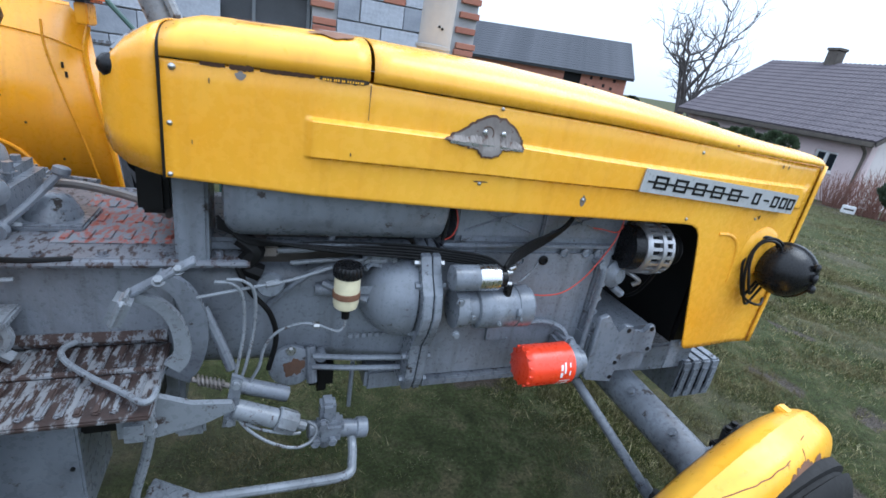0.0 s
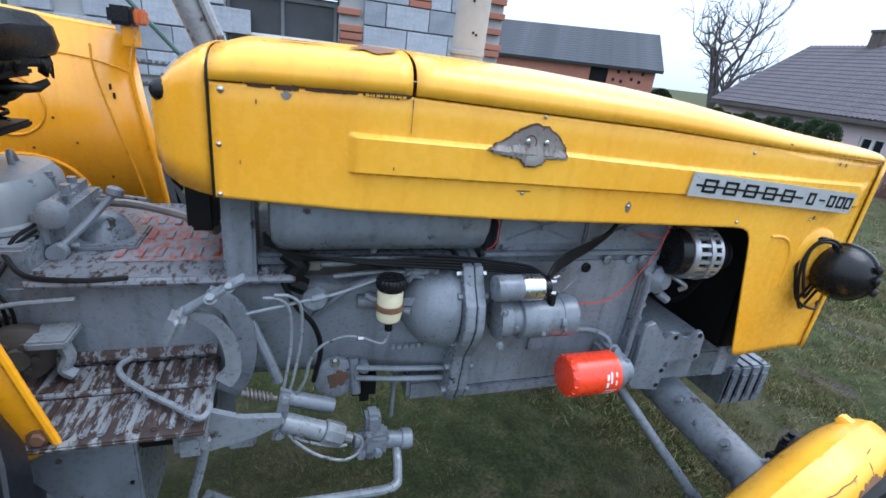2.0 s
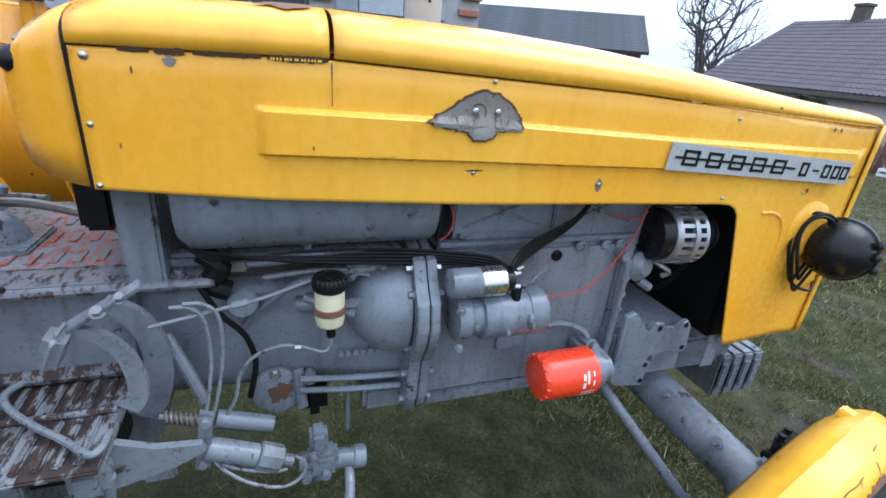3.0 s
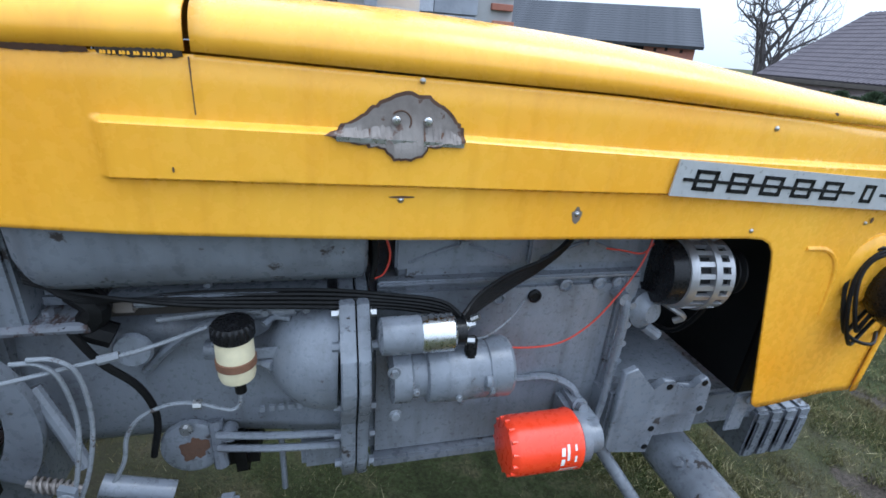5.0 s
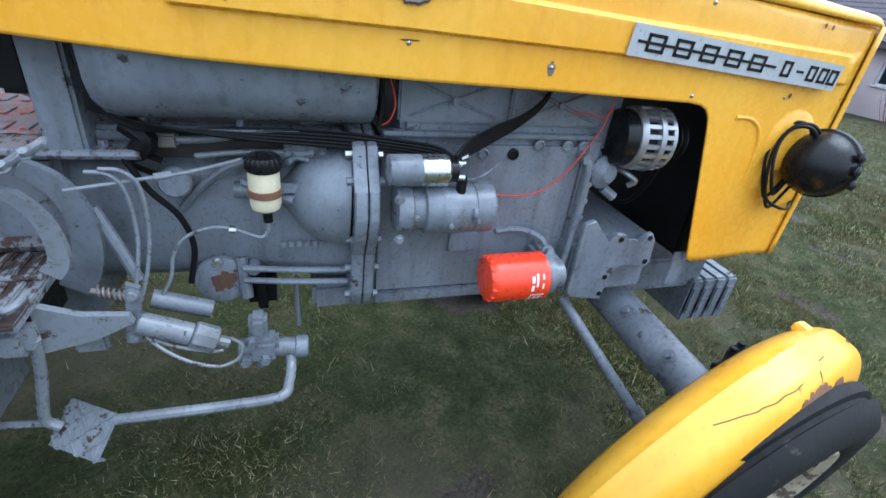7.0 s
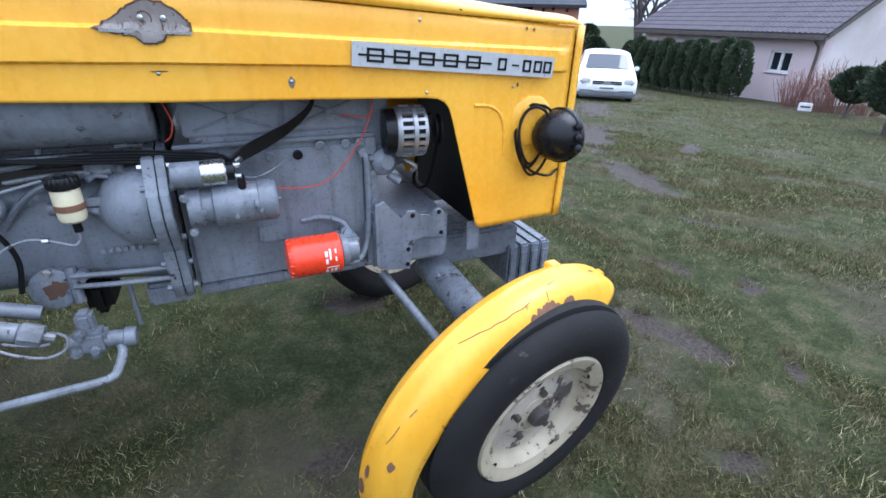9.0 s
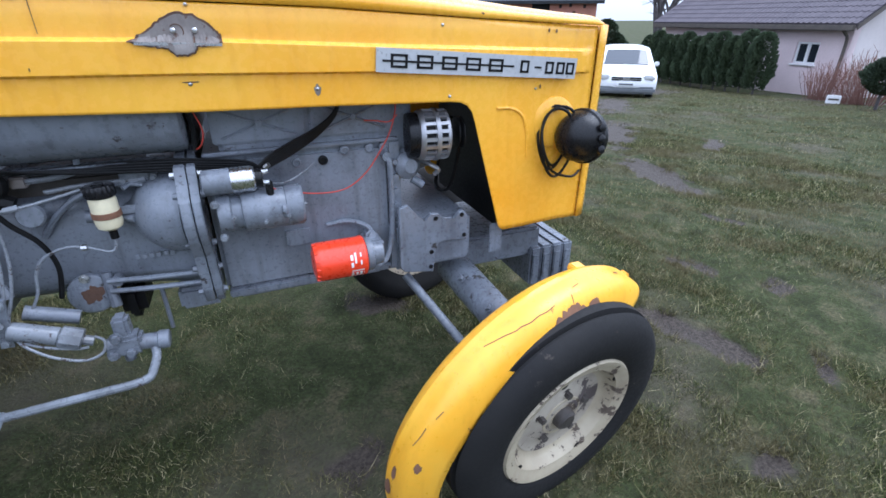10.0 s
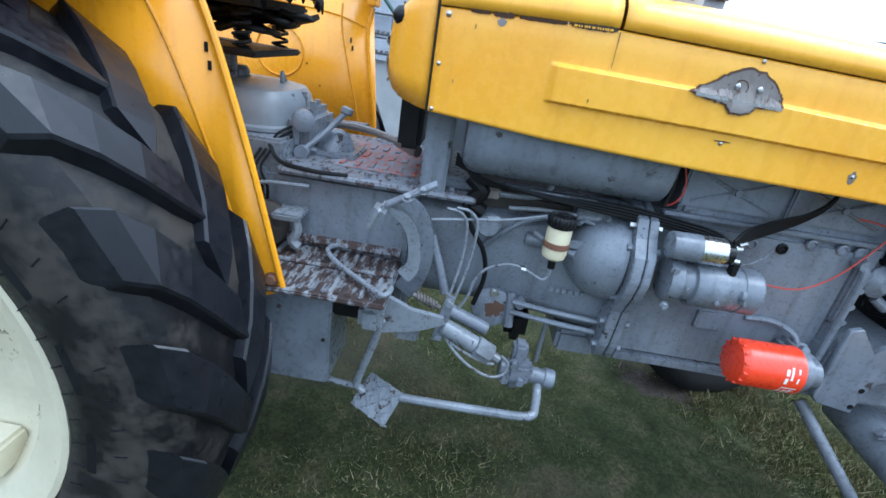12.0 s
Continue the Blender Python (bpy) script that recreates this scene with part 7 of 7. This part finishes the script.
def twig_bush(seed, h, r, count):
    """A leafless shrub of many thin upright twigs."""
    rng = random.Random(seed)
    b = tagged(new("dry_shrub"), "leafless reddish-brown shrub with thin twigs", "shrub", group="dry shrubs by the house")
    bm = B()
    for k in range(count):
        a, d, top = rng.uniform(0, 6.283), rng.random() ** 0.6 * r, h * rng.uniform(0.6, 1.05)
        x, y = d * math.cos(a), d * math.sin(a)
        tip = (x * 1.35 + rng.uniform(-0.1, 0.1), y * 1.35 + rng.uniform(-0.1, 0.1), top)
        tube(bm, [(x * 0.5, y * 0.5, -0.03), (x, y, top * 0.5), tip], 0.010, 4, 2, 0.005)
        for j in range(3):
            q = Vector((x, y, top * 0.5)).lerp(Vector(tip), rng.random())
            tube(bm, [q, q + Vector((rng.uniform(-0.12, 0.12), rng.uniform(-0.12, 0.12), rng.uniform(0.05, 0.2)))], 0.006, 4, 1, 0.003)
    part("twig_clump", bm, DRY_TWIG, b, smooth=False)
    return b


shrub_a, shrub_b = twig_bush(1, 1.05, 0.55, 46), twig_bush(2, 1.3, 0.62, 56)
for k, (x, y, s, o) in enumerate(((18.0, 9.25, 0.85, shrub_a), (17.8, 8.85, 0.9, None), (17.6, 8.05, 1.0, shrub_b), (17.5, 7.35, 1.15, None), (18.1, 6.85, 1.0, None), (17.2, 7.65, 0.8, None))):
    m = pose(x, y, ground_z(x, y), 0, 0, 61 * k)
    o = o or copy_thing((shrub_a, shrub_b)[k % 2], m)
    o.matrix_basis = m
    o.scale = (s, s, s)
bm = box(B(), (-0.18, -0.05, 0.0), (0.18, 0.05, 0.26), 0.02)
sign = part("garden_box", bm, WHITE, None, "")
tagged(sign, "small white garden marker with a dark bar", "garden marker")
part("dark_bar", box(B(), (-0.13, -0.056, 0.12), (0.13, -0.051, 0.17)), DARK_WOOD, sign)
sign.matrix_basis = pose(16.75, 7.88, ground_z(16.75, 7.88) - 0.01, 0, 0, -55)


def bare_tree(seed, height):
    rng = random.Random(seed)
    t = tagged(new("bare_tree"), "leafless old tree with crooked spreading branches", "tree")
    bm_t, bm_b = B(), B()

    def grow(bm, p, d, length, r, level):
        pts, q = [p], p
        for k in range(4):
            d = (d + Vector((rng.uniform(-1, 1), rng.uniform(-1, 1), rng.uniform(-0.5, 0.8))) * (0.16 + 0.07 * level)).normalized()
            q = q + d * length / 4
            pts.append(q)
        tube(bm, pts, r, 8 if level < 2 else 5, 2, r * 0.55)
        if level >= 5 or length < 0.22:
            return
        for k in range(3):
            at = pts[rng.choice((2, 3, 4, 4))]
            nd = (d + Vector((rng.uniform(-1, 1), rng.uniform(-1, 1), rng.uniform(-0.45, 0.6))) * 1.15).normalized()
            grow(bm_b, at, nd, length * rng.uniform(0.5, 0.85), r * 0.52, level + 1)

    trunk = Vector((0, 0, -0.2))
    grow(bm_t, trunk, Vector((0.06, 0, 1)), height * 0.42, height * 0.042, 0)
    for k in range(4):
        grow(bm_b, Vector((0.05, 0, height * (0.24 + 0.05 * k))), Vector((math.cos(k * 1.7), math.sin(k * 1.7), 0.9)).normalized(), height * 0.36, height * 0.018, 1)
    part("trunk", bm_t, BARK, t), tagged(part("crown", bm_b, BARK, t), "bare crooked boughs")
    return t


old_tree = bare_tree(11, 9.6)
old_tree.location, old_tree.scale = (24.6, 23.5, -1.3), (0.62, 0.62, 0.9)
far_tree = bare_tree(5, 6.0)
far_tree.location = (33, 30.5, -1.3)

# ---- parked car ----
car = tagged(new("car"), "white family hatchback parked nose-on by the hedge", "car")
car.matrix_basis = Matrix.Translation((11.95, 11.75, ground_z(11.95, 11.75))) @ Matrix.Rotation(radians(-128), 4, "Z")  # nose along local x
PROFILE = [(2.02, 0.30), (2.08, 0.45), (2.06, 0.62), (1.98, 0.74), (1.2, 0.92), (1.05, 0.96), (0.35, 1.40), (0.0, 1.46), (-1.0, 1.47), (-1.75, 1.36), (-2.05, 0.95), (-2.1, 0.5), (-2.05, 0.28)]
bm, rows = B(), []
for y in np.linspace(-0.86, 0.86, 15):
    e = abs(y) / 0.86
    rows.append([(x * (1 - 0.06 * e ** 3) , y * (1 - 0.17 * smoothstep(0.85, 1.4, z)), 0.28 + (z - 0.28) * (1 - 0.055 * e ** 4)) for x, z in PROFILE])
sheet(bm, rows)
for row in (rows[0], rows[-1]):
    bm.faces.new([bm.verts.new(p) for p in row])
bmesh.ops.remove_doubles(bm, verts=bm.verts, dist=1e-4)
body = part("body", bm, CAR_WHITE, car, "white car body")
bm, rows = B(), []
for y in np.linspace(-0.66, 0.66, 9):
    e = abs(y) / 0.86
    rows.append([((1.02 - 0.6 * k / 5) * (1 - 0.06 * e ** 3) + 0.012, y * (1 - 0.12 * k / 5), 0.985 + 0.375 * k / 5 - 0.03 * e ** 4 + 0.012) for k in range(6)])
part("windscreen", sheet(bm, rows), PANE, car, "dark windscreen")
part("bumper", box(B(), (1.90, -0.84, 0.24), (2.12, 0.84, 0.44), 0.06), BUMPER, car, "grey lower bumper")
grille = part("grille", box(B(), (2.0, -0.42, 0.60), (2.075, 0.42, 0.70), 0.015), CABLE, car, "dark grille with pale bars")
part("grille_bar", box(box(B(), (2.05, -0.42, 0.640), (2.085, 0.42, 0.66), 0.004), (2.0, -0.12, 0.60), (2.088, 0.12, 0.70), 0.02), STEEL, grille)
part("number_plate", box(B(), (2.10, -0.26, 0.45), (2.125, 0.26, 0.56), 0.004), WHITE, car, "blank white number plate")
part("plate_bar", box(B(), (2.12, -0.2, 0.48), (2.127, 0.2, 0.53)), BUMPER, car)
for y in (-0.62, 0.62):
    part("headlight", box(B(), (1.86, y - 0.17, 0.60), (2.045, y + 0.17, 0.76), 0.05), LENS, car, "clear headlight")
    part("wing_mirror", box(B(), (0.8, y * 1.45 - 0.08, 0.93), (0.9, y * 1.45 + 0.08, 1.06), 0.03), CAR_WHITE, car)
    for x in (1.3, -1.3):
        w = part("wheel", lathe(B(), [(0.16, -0.1), (0.28, -0.1), (0.31, -0.07), (0.31, 0.07), (0.28, 0.1), (0.19, 0.1), (0.17, 0.07), (0, 0.06)], (x, y * 1.21, 0.31), (0, 1 if y > 0 else -1, 0), 28), RUBBER, car)
        part("wheel_rim", lathe(B(), [(0.19, 0.075), (0.17, 0.095), (0.05, 0.085), (0, 0.085)], (x, y * 1.21, 0.31), (0, 1 if y > 0 else -1, 0), 24), ALU, w)

# ---- masonry of the garage front ----
rng3 = random.Random(4)
unit = part("block", box(B(), (0.004, 0, 0.004), (0.486, 0.05, 0.236), 0.004, None, 1), BLOCK, garage_wall, smooth=False)
half = part("block", box(B(), (0.004, 0, 0.004), (0.236, 0.05, 0.236), 0.004, None, 1), BLOCK, garage_wall, smooth=False)
brick = part("brick", box(B(), (0.003, 0, 0.003), (0.247, 0.06, 0.068), 0.004, None, 1), BRICK, garage_wall, smooth=False)
used = set()


def lay(ob, x, z, y=GY - 0.03):
    m = pose(x, y + rng3.uniform(-0.004, 0.004), z + rng3.uniform(-0.003, 0.003), 0, rng3.uniform(-0.3, 0.3), 0)
    if ob.name in used:
        return again(ob.name.split(".")[0], ob, garage_wall, m)
    used.add(ob.name)
    ob.matrix_basis = m
    return ob


for course_no in range(9):
    z = 0.98 + 0.245 * course_no
    x = DOOR1 + 0.26 + (0.245 if course_no % 2 else 0.0)
    if course_no % 2:
        lay(half, DOOR1 + 0.26, z)
    while x + 0.49 < GX1 - 0.25:
        if (course_no, round(x * 4)) not in ((4, 3), (6, 1)):
            lay(unit, x, z)
        else:
            for b in range(3):
                lay(brick, x, z + 0.075 * b), lay(half, x + 0.25, z) if b == 0 else None
        x += 0.49
    if GX1 - 0.25 - x > 0.24:
        lay(half, x, z)
    for b in range(3):
        for xx in (DOOR1 + 0.005, GX1 - 0.255):
            if rng3.random() < 0.72:
                lay(brick, xx + rng3.uniform(-0.03, 0.0) * (b % 2), z + 0.08 * b)
    x = DOOR0 - 0.25
    while x > GX0 + 1.6:
        lay(unit if rng3.random() < 0.9 else half, x - 0.245 * (course_no % 2), z)
        x -= 0.49
    for b in range(3):
        lay(brick, DOOR0 + 0.0 - 0.25, z + 0.08 * b, GY - 0.036) if z > LINTEL + 0.1 else None
